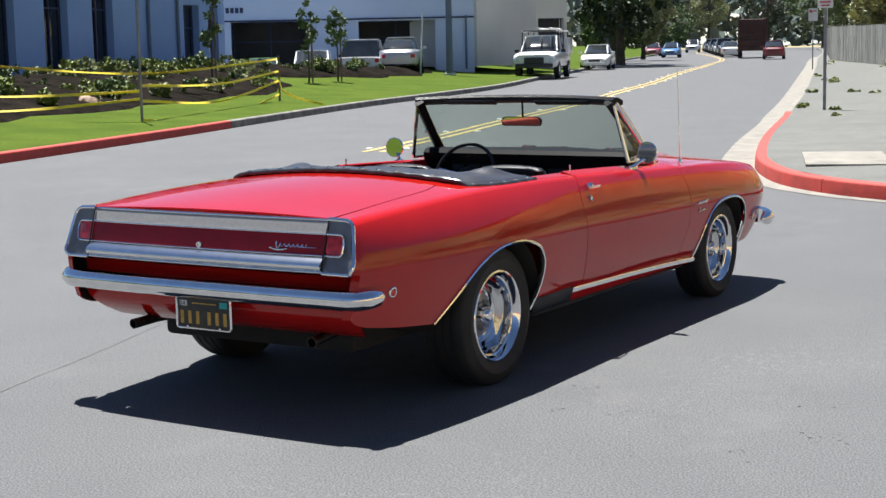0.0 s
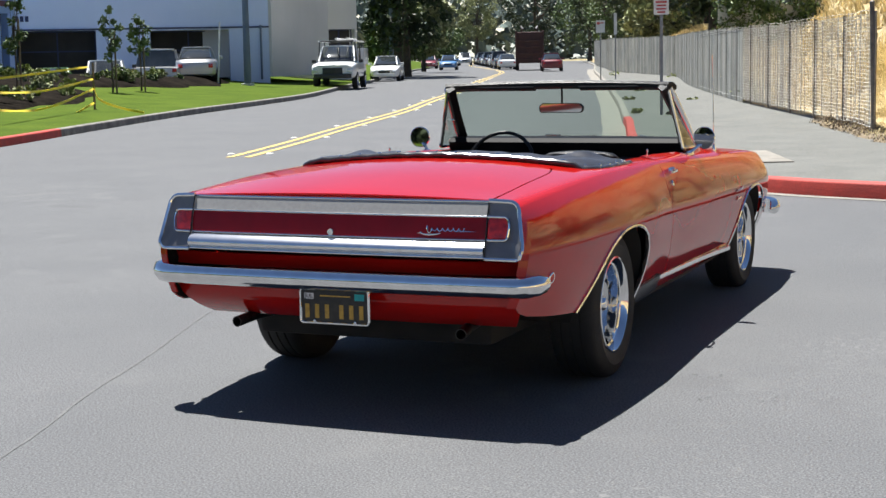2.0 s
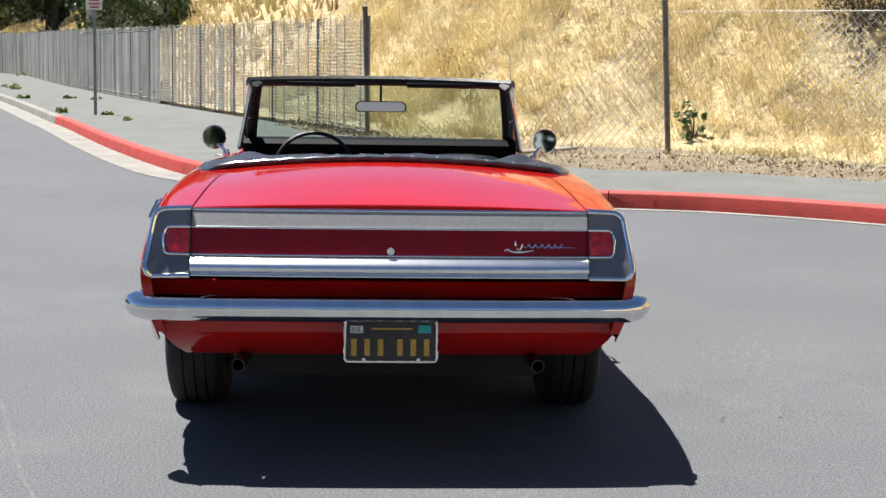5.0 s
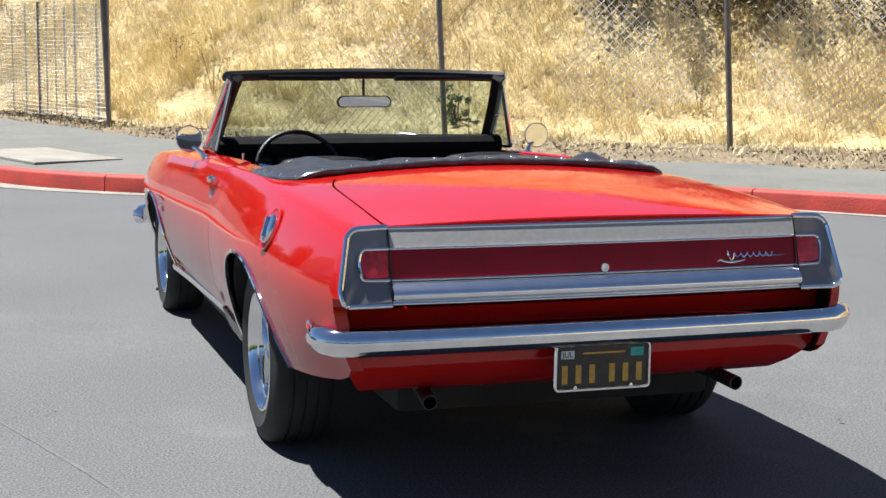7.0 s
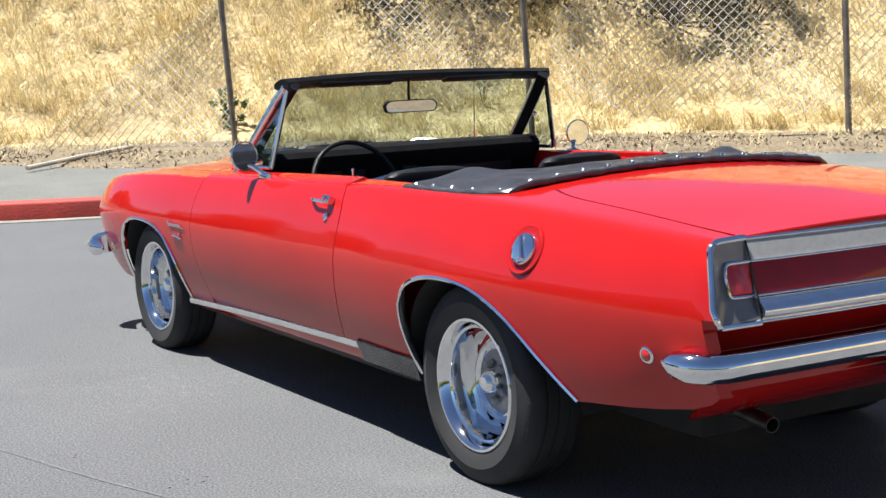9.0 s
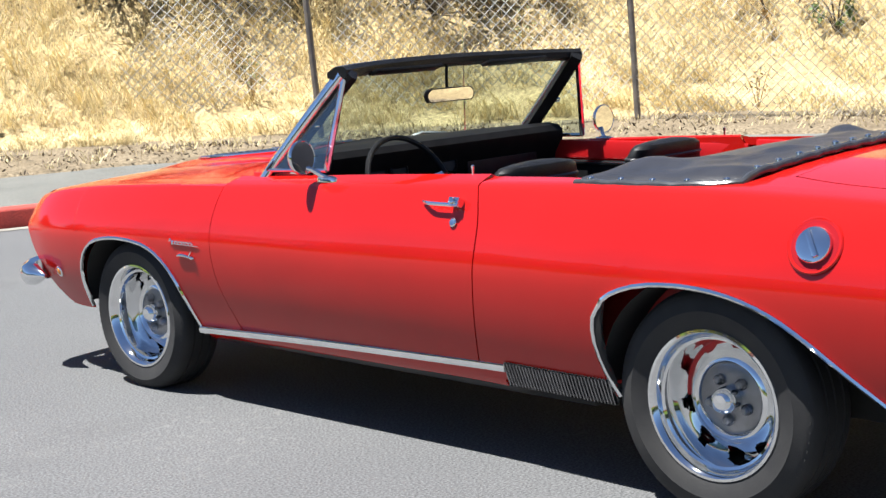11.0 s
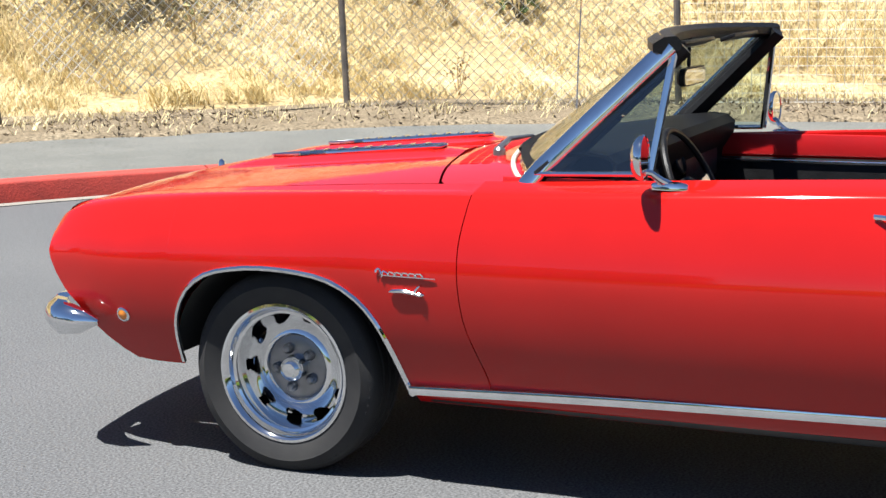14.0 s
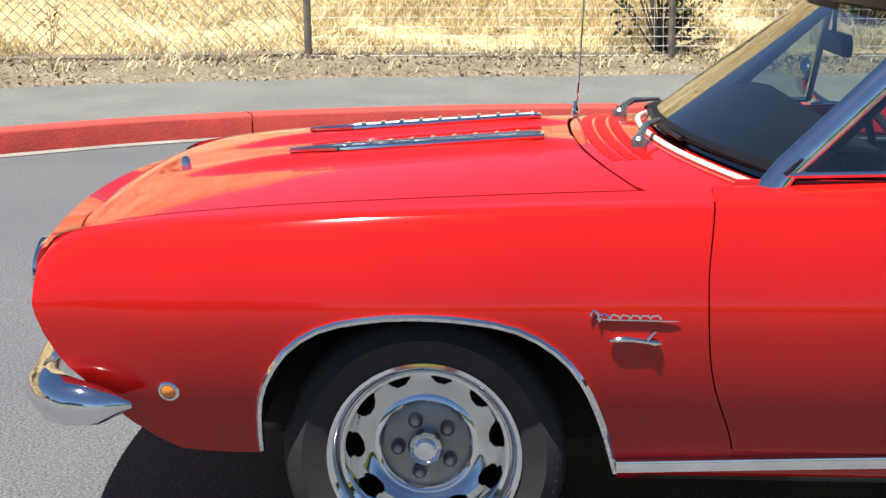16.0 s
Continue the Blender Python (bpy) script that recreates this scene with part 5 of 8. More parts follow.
add_lathe(bm, [(0.058, -0.03), (0.056, -0.005), (0.040, 0.008), (0.0005, 0.012)], m, 24)
part("hub", bm, BLACK, steering)
bm = bmesh.new()
add_tube(bm, [m @ Vector((0, 0, -0.02)), m @ Vector((0, 0, -0.40))], [0.035, 0.040], 12)
part("column", bm, BLACK, steering)


def seat_shape(x, y, wide, tall, lean):
    """A bucket seat: rounded cushion and backrest with piping."""
    seat = new("front_seat")
    seat.parent = car
    seat["label"] = "black vinyl bucket seat"
    b = bmesh.new()
    add_box(b, (x, y + 0.27, 0.48), (wide, 0.54, 0.18), bevel=0.055)
    part("cushion", b, BLACK, seat)
    b = bmesh.new()
    rows = []
    for k in range(13):
        t = k / 12
        z = lerp(0.50, tall, t)
        w = wide / 2 * (1 - 0.22 * t ** 3)
        d = 0.075 * (1 - 0.45 * t ** 2)
        cy = y - lean * t
        rows.append([Vector((x + w * math.copysign(abs(math.cos(a)) ** 0.5, math.cos(a)), cy + d * math.copysign(abs(math.sin(a)) ** 0.75, math.sin(a)), z + 0.0)) for a in [2 * math.pi * j / 24 for j in range(24)]])
    for k, sc in ((1, 0.88), (2, 0.62), (3, 0.25)):
        rows.append([Vector((x, y - lean, tall)) + (v - Vector((x, y - lean, tall))) * sc + Vector((0, 0, 0.014 * k ** 0.6)) for v in rows[12]])
    made = add_grid(b, rows, loop=True)
    b.faces.new(made[-1])
    bmesh.ops.recalc_face_normals(b, faces=b.faces[:])
    part("backrest", b, BLACK, seat)
    b = bmesh.new()
    add_tube(b, [v + Vector((0, 0.0, 0.0)) for v in rows[11]], 0.006, 6, loop=True)
    part("piping", b, BOOT, seat)


seat_shape(-0.355, -0.25, 0.50, 0.895, 0.11)
seat_shape(0.355, -0.25, 0.50, 0.905, 0.13)
bm = bmesh.new()
add_box(bm, (0, -0.02, 0.42), (0.18, 0.75, 0.20), bevel=0.03)
console = part("console", bm, BLACK, car, "black centre console")
bm = bmesh.new()
add_tube(bm, [(0.0, 0.18, 0.50), (0.0, 0.16, 0.62), (0.0, 0.12, 0.72)], [0.008, 0.007, 0.006], 8)
lever = part("gear_lever", bm, CHROME, console, "chrome gear lever")
bm = bmesh.new()
add_box(bm, (0, -0.86, 0.50), (1.20, 0.46, 0.20), bevel=0.05)
rear = part("rear_seat", bm, BLACK, car, "black vinyl rear bench")
bm = bmesh.new()
add_box(bm, (0, -1.12, 0.70), (1.28, 0.16, 0.42), turn=Matrix.Rotation(radians(-12), 4, "X"), bevel=0.05)
part("rear_backrest", bm, BLACK, rear)
# floor carpet and inner side panels
bm = bmesh.new()
add_box(bm, (0, -0.2, 0.30), (1.40, 2.1, 0.02))
part("carpet", bm, UNDER, car, "dark carpet")
for s in (-1, 1):
    bm = bmesh.new()
    add_box(bm, (s * 0.692, 0.11, 0.56), (0.022, 1.28, 0.48), bevel=0.008)
    trim = part("door_panel", bm, BLACK, car, "black vinyl inner door panel")
    for z in (0.79,):
        bm = bmesh.new()
        add_box(bm, (s * 0.678, 0.11, z), (0.010, 1.26, 0.012), bevel=0.003)
        part("panel_moulding", bm, BRIGHT, trim)
    bm = bmesh.new()
    add_box(bm, (s * 0.665, -0.05, 0.66), (0.05, 0.36, 0.05), bevel=0.018)
    part("armrest", bm, BLACK, trim)
    bm = bmesh.new()
    add_box(bm, (s * 0.696, -0.98, 0.60), (0.020, 0.85, 0.60), bevel=0.006)
    part("rear_side_panel", bm, RED_SATIN, car, "red inner side panel")
    bm = bmesh.new()
    add_box(bm, (s * 0.70, 0.105, 0.845), (0.012, 1.24, 0.075), bevel=0.004)
    part("door_inner_rail", bm, RED_SATIN, car, "red inner door rail")

# inside mirror
bm = bmesh.new()
shape = loop_round([(-0.125, 1.094), (0.125, 1.094), (0.134, 1.128), (0.112, 1.148), (-0.112, 1.148), (-0.134, 1.128)], 0.02, 4)
back = [bm.verts.new((p.x * 0.9, 0.394, 1.12 + (p.y - 1.12) * 0.8)) for p in shape]
mid = [bm.verts.new((p.x, 0.384, p.y)) for p in shape]
face = [bm.verts.new((p.x, 0.368, p.y)) for p in shape]
for p, q in ((back, mid), (mid, face)):
    for k in range(len(shape)):
        bm.faces.new((p[k], p[(k + 1) % len(shape)], q[(k + 1) % len(shape)], q[k]))
bm.faces.new(back)
bm.faces.new(face[::-1])
bmesh.ops.recalc_face_normals(bm, faces=bm.faces[:])
inner = part("inside_mirror", bm, BLACK, car, "black-framed inside mirror")
bm = bmesh.new()
bm.faces.new([bm.verts.new((p.x * 0.95, 0.3665, 1.1205 + (p.y - 1.1205) * 0.86)) for p in shape])
facing_out(bm, Vector((0, 0.5, 1.12)))
part("mirror_glass", bm, MIRROR, inner)
bm = bmesh.new()
add_tube(bm, [(0.0, 0.388, 1.14), (0.0, 0.388, 1.19), (0.0, 0.384, 1.235)], 0.006, 8)
part("mirror_stalk", bm, BLACK, inner)
for s in (-1, 1):
    bm = bmesh.new()
    add_box(bm, (s * 0.30, 0.300, 1.232), (0.34, 0.05, 0.012), turn=Matrix.Rotation(radians(-20), 4, "X"), bevel=0.004)
    part("sun_visor", bm, BLACK, car, "black sun visor folded up")

# ---- folded top under its boot cover ----
def boot_point(u, v):
    """u across from -1 to 1, v from the front edge 0 to the rear edge 1."""
    x = u * 0.752 * (1 - 0.085 * v ** 5)
    yr = -1.392 - 0.028 * (1 - u * u)
    yf = -0.855 - 0.17 * (1 - abs(u) ** 2.6)
    y = lerp(yf, yr, v)
    z = top_z(x, y) + 0.016
    sag = -0.030 * (1 - v) * (1 - abs(u) ** 3) + 0.010 * math.sin(math.pi * v) * (1 - abs(u) ** 6)
    rag = 0.014 * noise.noise(Vector((x * 5, y * 7, 1))) + 0.009 * noise.noise(Vector((x * 13, y * 13, 5)))
    bunch = 0.034 * math.exp(-((abs(u) - 0.76) / 0.10) ** 2 - ((v - 0.10) / 0.18) ** 2) + 0.014 * math.exp(-((abs(u) - 0.86) / 0.06) ** 2 - ((v - 0.75) / 0.2) ** 2)
    rim = -0.014 * max(0, (abs(u) - 0.94) / 0.06) ** 2
    return Vector((x, y, z + sag + rag * (1 - abs(u) ** 8) * math.sin(math.pi * max(0.05, min(0.95, v))) + bunch + rim))


bm = bmesh.new()
us = [lerp(-1, 1, n / 64) for n in range(65)]
rows = []
for k in range(25):
    rows.append([boot_point(u, k / 24) for u in us])
front_drop = [p + Vector((0, 0.03, -0.16)) for p in rows[0]]
add_grid(bm, [front_drop, [p + Vector((0, 0.012, -0.02)) for p in rows[0]]] + rows + [[p + Vector((0, -0.004, -0.016)) for p in rows[-1]]])
facing_out(bm, Vector((0, -1.1, 0.5)))
boot = thickened(part("top_boot", bm, BOOT, car, "black vinyl boot cover over the folded top"), 0.006)
edge = [boot_point(-1, lerp(0.0, 1.0, k / 14)) for k in range(14)] + [boot_point(lerp(-1, 1, k / 40), 1.0) for k in range(41)] + [boot_point(1, lerp(1.0, 0.0, k / 14)) for k in range(1, 15)]
bm = bmesh.new()
add_tube(bm, [p + Vector((0, -0.002, -0.003 - 0.003 * (k % 3 == 0))) for k, p in enumerate(edge)], [0.0135 - 0.003 * (k % 3 == 1) for k in range(len(edge))], 10)
part("boot_piping", bm, WELT, boot, "glossy black vinyl welt")
for k in range(1, len(edge) - 1, 3):
    p = edge[k]
    inward = (Vector((0, -1.1, p.z)) - p).normalized() * 0.022
    bm = bmesh.new()
    add_lathe(bm, [(0.0125, -0.004), (0.012, 0.004), (0.008, 0.008), (0.0005, 0.009)], Matrix.Translation(p + inward + Vector((0, 0, 0.006))), 12)
    part("snap", bm, CHROME, boot, "chrome snap stud")


# ---- fences along the pavement ----
GALV = material("galvanised_wire", (0.72, 0.72, 0.68), 0.6, 0.1, other=(0.54, 0.52, 0.47), scale=4)
POST_GREY = material("weathered_post", (0.13, 0.12, 0.11), 0.6, 0.4, other=(0.22, 0.19, 0.16), scale=9, bump=0.2, bump_scale=80)
SLAT = material("weathered_slat", (0.36, 0.33, 0.28), 0.85, other=(0.50, 0.45, 0.36), scale=3, fine=0.2, bump=0.3, bump_scale=60)
SLAT_GREY = material("grey_board", (0.22, 0.23, 0.215), 0.85, other=(0.31, 0.305, 0.27), scale=1.2, fine=0.25, island=0.35)

POSTS = [(0.0, 13.8, 0.22), (3.5, 10.2, 0.24), (6.1, 8.17, 0.24), (8.65, 6.02, 0.24), (9.75, 3.0, 0.24), (10.25, -0.3, 0.24), (10.55, -4.0, 0.24), (10.7, -8.2, 0.24)]


def prism_mesh(segments, radius):
    """Three-sided wires along pairs of points, as arrays."""
    verts, faces = [], []
    for p, q in segments:
        d = (q - p).normalized()
        side = d.orthogonal().normalized()
        other = d.cross(side)
        at = len(verts)
        for end in (p, q):
            for k in range(3):
                a = 2 * math.pi * k / 3
                verts.append(end + radius * (math.cos(a) * side + math.sin(a) * other))
        for k in range(3):
            j = (k + 1) % 3
            faces.append((at + k, at + j, at + 3 + j, at + 3 + k))
    return verts, faces


def mesh_part(name, verts, faces, mat, parent=None, smooth=False):
    me = bpy.data.meshes.new(name)
    me.from_pydata([tuple(v) for v in verts], [], faces)
    if smooth:
        me.polygons.foreach_set("use_smooth", [True] * len(me.polygons))
    me.materials.append(mat)
    ob = new(name, me)
    if parent is not None:
        ob.parent = parent
    return ob


def panel_point(a, b_, s, z, sag=0.05):
    p = Vector(a).lerp(Vector(b_), s)
    out = Vector((b_[1] - a[1], -(b_[0] - a[0]), 0)).normalized()
    lean = sag * math.sin(s * 9.0 + z * 3) * 0.6
    return Vector((p.x, p.y, p.z + z)) + out * lean


def link_panel(a, b_, keep, cell=0.056, tall=1.72, name="chain_link"):
    """Diamond wire between two posts; keep(s, z) tells what is left of it."""
    wide = (Vector(b_) - Vector(a)).length
    cols, rows_ = int(wide / cell), int(tall / cell)
    segs = []
    for i in range(cols):
        for j in range(rows_):
            s0, s1 = i / cols, (i + 1) / cols
            z0, z1 = j * cell + 0.03, (j + 1) * cell + 0.03
            if (i + j) % 2:
                z0, z1 = z1, z0
            if keep((s0 + s1) / 2, (z0 + z1) / 2):
                segs.append((panel_point(a, b_, s0, z0), panel_point(a, b_, s1, z1)))
    return prism_mesh(segs, 0.0042)


fence = thing("wire_fence", "torn chain-link fence on dark leaning steel posts", "fence")
for n, (x, y, z) in enumerate(POSTS):
    bm = bmesh.new()
    lean = Vector((-0.05, 0.02, 0)) if n in (1, 2) else Vector((-0.03, 0.02, 0))
    base = Vector((x, y, z - 0.2))
    add_tube(bm, [base, base + Vector((0, 0, 0.2)), base + lean + Vector((0, 0, 1.2)), base + lean * 1.8 + Vector((0, 0, 2.02))], 0.034, 8)
    add_lathe(bm, [(0.037, -0.02), (0.037, 0.01), (0.02, 0.025), (0.0005, 0.03)], Matrix.Translation(base + lean * 1.8 + Vector((0, 0, 2.02))), 8)
    part("post", bm, POST_GREY, fence)
KEEPS = [
    lambda s, z: s > 0.45 and z < 1.75 * ((s - 0.45) / 0.55) ** 1.1,
    lambda s, z: 0.45 + 0.05 * math.sin(z * 6) < s < 0.965 - 0.11 * abs(z - 1.05) and 0.45 + 0.10 * math.sin(s * 17) < z < 1.9,
    lambda s, z: s > 0.05 + 0.14 * abs(z - 1.05) and 0.38 + 0.12 * math.sin(s * 13) < z < 1.9,
    lambda s, z: True,
]
for n, keep in enumerate(KEEPS):
    v, f = link_panel(POSTS[n], POSTS[n + 1], keep)
    mesh_part("chain_link", v, f, GALV, fence)["kind"] = "stuff"
# a coarser square wire further along
segs = []
for n in range(4, 7):
    a, b_ = POSTS[n], POSTS[n + 1]
    wide = (Vector(b_) - Vector(a)).length
    cols = int(wide / 0.085)
    for i in range(cols + 1):
        for j in range(20):
            segs.append((panel_point(a, b_, i / cols, 0.05 + j * 0.085), panel_point(a, b_, i / cols, 0.05 + (j + 1) * 0.085)))
            if i < cols:
                segs.append((panel_point(a, b_, i / cols, 0.05 + j * 0.085), panel_point(a, b_, (i + 1) / cols, 0.05 + j * 0.085)))
v, f = prism_mesh(segs, 0.0028)
mesh_part("square_wire", v, f, GALV, fence)["kind"] = "stuff"
for n, top in ((1, 1.70), (2, 1.7), (3, 1.72), (4, 1.75), (5, 1.75), (6, 1.75)):
    low, high = (0, 10) if n == 1 else (2, 12) if n == 2 else (0, 12)
    bm = bmesh.new()
    add_tube(bm, [panel_point(POSTS[n], POSTS[n + 1], k / 12, top) for k in range(low, high + 1)], 0.004, 5)
    part("tension_wire", bm, GALV, fence)

# slatted fence running on beside the street
SLAT_LINE = [p for p in smooth_line([(0.0, 13.8), (-0.9, 16.6), (-2.1, 20), (-5.1, 28.5), (-10.0, 44), (-14.5, 60), (-16.3, 65.5), (-25.3, 86), (-31, 103), (-46, 148)], 0.02)]
slat_fence = thing("slatted_fence", "old wire fence filled with weathered grey slats", "fence")
run, last, last_post, count = 0.0, SLAT_LINE[0], -9.0, 0
far_verts, far_faces, wires = [], [], []
slat_mesh = {}
for h in range(4):
    bm = bmesh.new()
    add_box(bm, (0, 0, 0.80 + 0.02 * h), (0.052, 0.008, 1.56 + 0.03 * h))
    me = bpy.data.meshes.new("slat")
    bm.to_mesh(me)
    bm.free()
    me.materials.append(SLAT)
    slat_mesh[h] = me
next_slat = 0.0
for p, q in zip(SLAT_LINE, SLAT_LINE[1:]):
    run += (q - p).length
    d = (q - p).normalized()
    turn = math.atan2(d.y, d.x)
    base = Vector((p.x, p.y, 0.24))
    if run - last_post > 2.5:
        last_post = run
        bm = bmesh.new()
        add_tube(bm, [base, base + Vector((0, 0, 1.68 + 0.006 * max(0, p.y - 20)))], 0.024, 8)
        part("post", bm, POST_GREY, slat_fence)
    if run >= next_slat:
        near = p.y < 27
        next_slat = run + ((random.choice((0.5, 0.35, 0.8)) if p.y < 21 else random.choice((0.08, 0.085, 0.24))) if near else 0.13)
        if near:
            ob = new("slat", slat_mesh[random.randrange(4)])
            ob.parent = slat_fence
            ob.matrix_local = Matrix.Translation(base + Vector((0, 0, 0.02))) @ Matrix.Rotation(turn, 4, "Z") @ Matrix.Rotation(random.uniform(-0.02, 0.02), 4, "Y")
            count += 1
        else:
            at = len(far_verts)
            m = Matrix.Translation(base) @ Matrix.Rotation(turn, 4, "Z")
            h = random.uniform(1.60, 1.70) + 0.006 * max(0, p.y - 20)
            far_verts += [m @ Vector((x * 0.058, y * 0.01, z)) for z in (0, h) for x, y in ((-1, -1), (1, -1), (1, 1), (-1, 1))]
            far_faces += [(at, at + 1, at + 5, at + 4), (at + 1, at + 2, at + 6, at + 5), (at + 2, at + 3, at + 7, at + 6), (at + 3, at, at + 4, at + 7), (at + 4, at + 5, at + 6, at + 7)]
mesh_part("far_slats", far_verts, far_faces, SLAT_GREY, slat_fence)["kind"] = "stuff"
rail = [Vector((p.x, p.y, 0.24)) for p in SLAT_LINE[::40] if p.y < 40]
segs = []
for z in [0.10 + 0.055 * k for k in range(30)]:
    for p, q in zip(rail, rail[1:]):
        if p.y < 27 or z > 1.6 or z < 0.15:
            side = Vector((-(q - p).y, (q - p).x, 0)).normalized() * 0.012
            wob = Vector((0, 0, 0.012 * math.sin(p.y * 3 + z * 9)))
            segs.append((p + side + wob + Vector((0, 0, z)), q + side + wob + Vector((0, 0, z))))
for p in SLAT_LINE[::6]:
    if p.y < 27:
        segs.append((Vector((p.x, p.y, 0.32)), Vector((p.x, p.y, 1.90))))
v, f = prism_mesh(segs, 0.0055)
mesh_part("woven_wire", v, f, GALV, slat_fence)["kind"] = "stuff"

# a broken post that lies on the soil
bm = bmesh.new()
add_tube(bm, [(1.0, 9.65, 0.245), (1.75, 10.2, 0.285), (2.5, 10.75, 0.315)], 0.023, 8)
add_tube(bm, [(2.43, 10.7, 0.31), (2.43, 10.7, 0.385)], 0.012, 6)
tagged(part("fallen_post", bm, SLAT), "broken grey steel post lying on the soil", "post")


# ---- plants ----
STRAW = material("dry_grass", (0.62, 0.50, 0.25), 0.8, island=0.25, other=(0.76, 0.65, 0.39), scale=0.6)
LITTER = material("leaf_litter", (0.12, 0.092, 0.066), 0.9, island=0.6)
LITTER_PALE = material("pale_litter", (0.30, 0.235, 0.15), 0.9, island=0.5)
LEAF_DARK = material("dark_leaves", (0.030, 0.048, 0.014), 0.6, island=0.5)
LEAF = material("green_leaves", (0.085, 0.13, 0.035), 0.6, island=0.5)
LEAF_LIGHT = material("yellow_green_leaves", (0.16, 0.20, 0.035), 0.6, island=0.45)
LEAF_PALE = material("pale_green_weed", (0.24, 0.27, 0.09), 0.7, island=0.4)
LEAF_GREY = material("grey_green_leaves", (0.24, 0.26, 0.12), 0.7, island=0.45)
LEAF_DRY = material("dry_brush_leaves", (0.33, 0.22, 0.09), 0.8, island=0.55)
LEAF_BROWN = material("dark_brown_brush", (0.145, 0.118, 0.070), 0.85, island=0.5)
BARK = material("tree_bark", (0.055, 0.042, 0.032), 0.9, other=(0.10, 0.08, 0.06), scale=6, bump=0.6, bump_scale=40)
FLOWER = material("white_flowers", (0.70, 0.70, 0.66), 0.7, island=0.2)
rng = np.random.default_rng(7)


def leaf_arrays(centres, sizes, narrow=0.55):
    """Bent diamond leaves, turned at random, at the given centres."""
    n = len(centres)
    a = rng.normal(size=(n, 3))
    a /= np.linalg.norm(a, axis=1, keepdims=True)
    b = np.cross(a, rng.normal(size=(n, 3)))
    b /= np.linalg.norm(b, axis=1, keepdims=True)
    c = np.cross(a, b)
    s = np.asarray(sizes)[:, None]
    verts = np.stack([centres - a * s, centres + b * s * narrow + c * s * 0.15, centres + a * s, centres - b * s * narrow + c * s * 0.15], 1).reshape(-1, 3)
    faces = np.arange(n * 4).reshape(n, 4)
    return verts, faces


def mesh_from_arrays(name, verts, faces, mat, parent=None):
    me = bpy.data.meshes.new(name)
    me.from_pydata(verts.tolist(), [], faces.tolist())
    me.materials.append(mat)
    ob = new(name, me)
    if parent is not None:
        ob.parent = parent
    return ob


def clump_points(centre, radii, clumps, each, spread):
    """Points in loose balls whose centres lie through an uneven crown."""
    d = rng.normal(size=(clumps, 3))
    d /= np.linalg.norm(d, axis=1, keepdims=True)
    r = rng.uniform(0.35, 1.0, size=(clumps, 1)) ** 0.6
    mids = np.asarray(centre) + d * r * np.asarray(radii)
    e = rng.normal(size=(clumps, each, 3))
    e /= np.linalg.norm(e, axis=2, keepdims=True)
    ball = spread * rng.uniform(0.5, 1.3, size=(clumps, 1, 1))
    return (mids[:, None] + e * ball * rng.uniform(0.3, 1.0, size=(clumps, each, 1))).reshape(-1, 3), mids


def tree(x, y, z, tall, wide, mat, label, clumps=70, each=60, leaf=0.16, bare=0.3, lean=0.0, name="tree", group="", girth=0.0):
    """A tapered trunk with limbs and a crown of clumped leaves."""
    t = thing(name, label, "tree", group=group)
    t.location = (x, y, z)
    trunk = bmesh.new()
    r = girth or tall * 0.018 + 0.03
    top = Vector((lean, 0.1 * wide, tall * 0.78))
    add_tube(trunk, [(0, 0, -0.3), (0.02, 0, tall * 0.08), (lean * 0.3, 0.03, tall * 0.3), (lean * 0.7, 0, tall * 0.55), top], [r * 1.35, r, r * 0.85, r * 0.55, r * 0.18], 9)
    crown_mid = (lean * 0.8, 0, tall * (bare + (1 - bare) * 0.5))
    pts, mids = clump_points(crown_mid, (wide / 2, wide / 2, tall * (1 - bare) / 2), clumps, each, 0.17 * wide * 0.5 + 0.1)
    for k in range(0, clumps, max(1, clumps // 12)):
        s = rng.uniform(0.35, 0.7)
        a = Vector((lean * s, 0, tall * s))
        e = Vector(mids[k])
        m = a.lerp(e, 0.5) + Vector((0, 0, -0.04 * tall))
        add_tube(trunk, [a, m, e], [r * 0.4, r * 0.25, r * 0.06], 6)
    part("trunk", trunk, BARK, t)
    v, f = leaf_arrays(pts, rng.uniform(0.6, 1.4, len(pts)) * leaf)
    mesh_from_arrays("crown", v, f, mat, t)
    return t


def shrub(x, y, z, wide, tall, mat, label, clumps=16, each=40, leaf=0.05, name="shrub", group="", twigs=True):
    t = thing(name, label, "shrub", group=group)
    t.location = (x, y, z)
    pts, mids = clump_points((0, 0, tall * 0.52), (wide / 2, wide / 2, tall / 2), clumps, each, 0.16 * wide)
    pts[:, 2] = np.maximum(pts[:, 2], 0.01)
    if twigs:
        b = bmesh.new()
        for k in range(0, clumps, 2):
            add_tube(b, [(0, 0, -0.05), Vector(mids[k]) * 0.5 + Vector((0, 0, 0.06)), Vector(mids[k])], [0.014, 0.009, 0.004], 5)
        part("stem", b, BARK, t)
    v, f = leaf_arrays(pts, rng.uniform(0.6, 1.4, len(pts)) * leaf)
    mesh_from_arrays("foliage", v, f, mat, t)
    return t


# height of the hillside anywhere near the fence, by the nearest point of its grid
hill_pts = np.array([[tuple(p) for p in row] for row in hill_rows])
hill_flat = hill_pts[:, :, :2].reshape(-1, 2)
hill_z = hill_pts[:, :, 2].reshape(-1)


def hill_at(x, y):
    d = ((hill_flat - (x, y)) ** 2).sum(1)
    k = np.argpartition(d, 4)[:4]
    w = 1 / (d[k] + 1e-3)
    return float((hill_z[k] * w).sum() / w.sum())


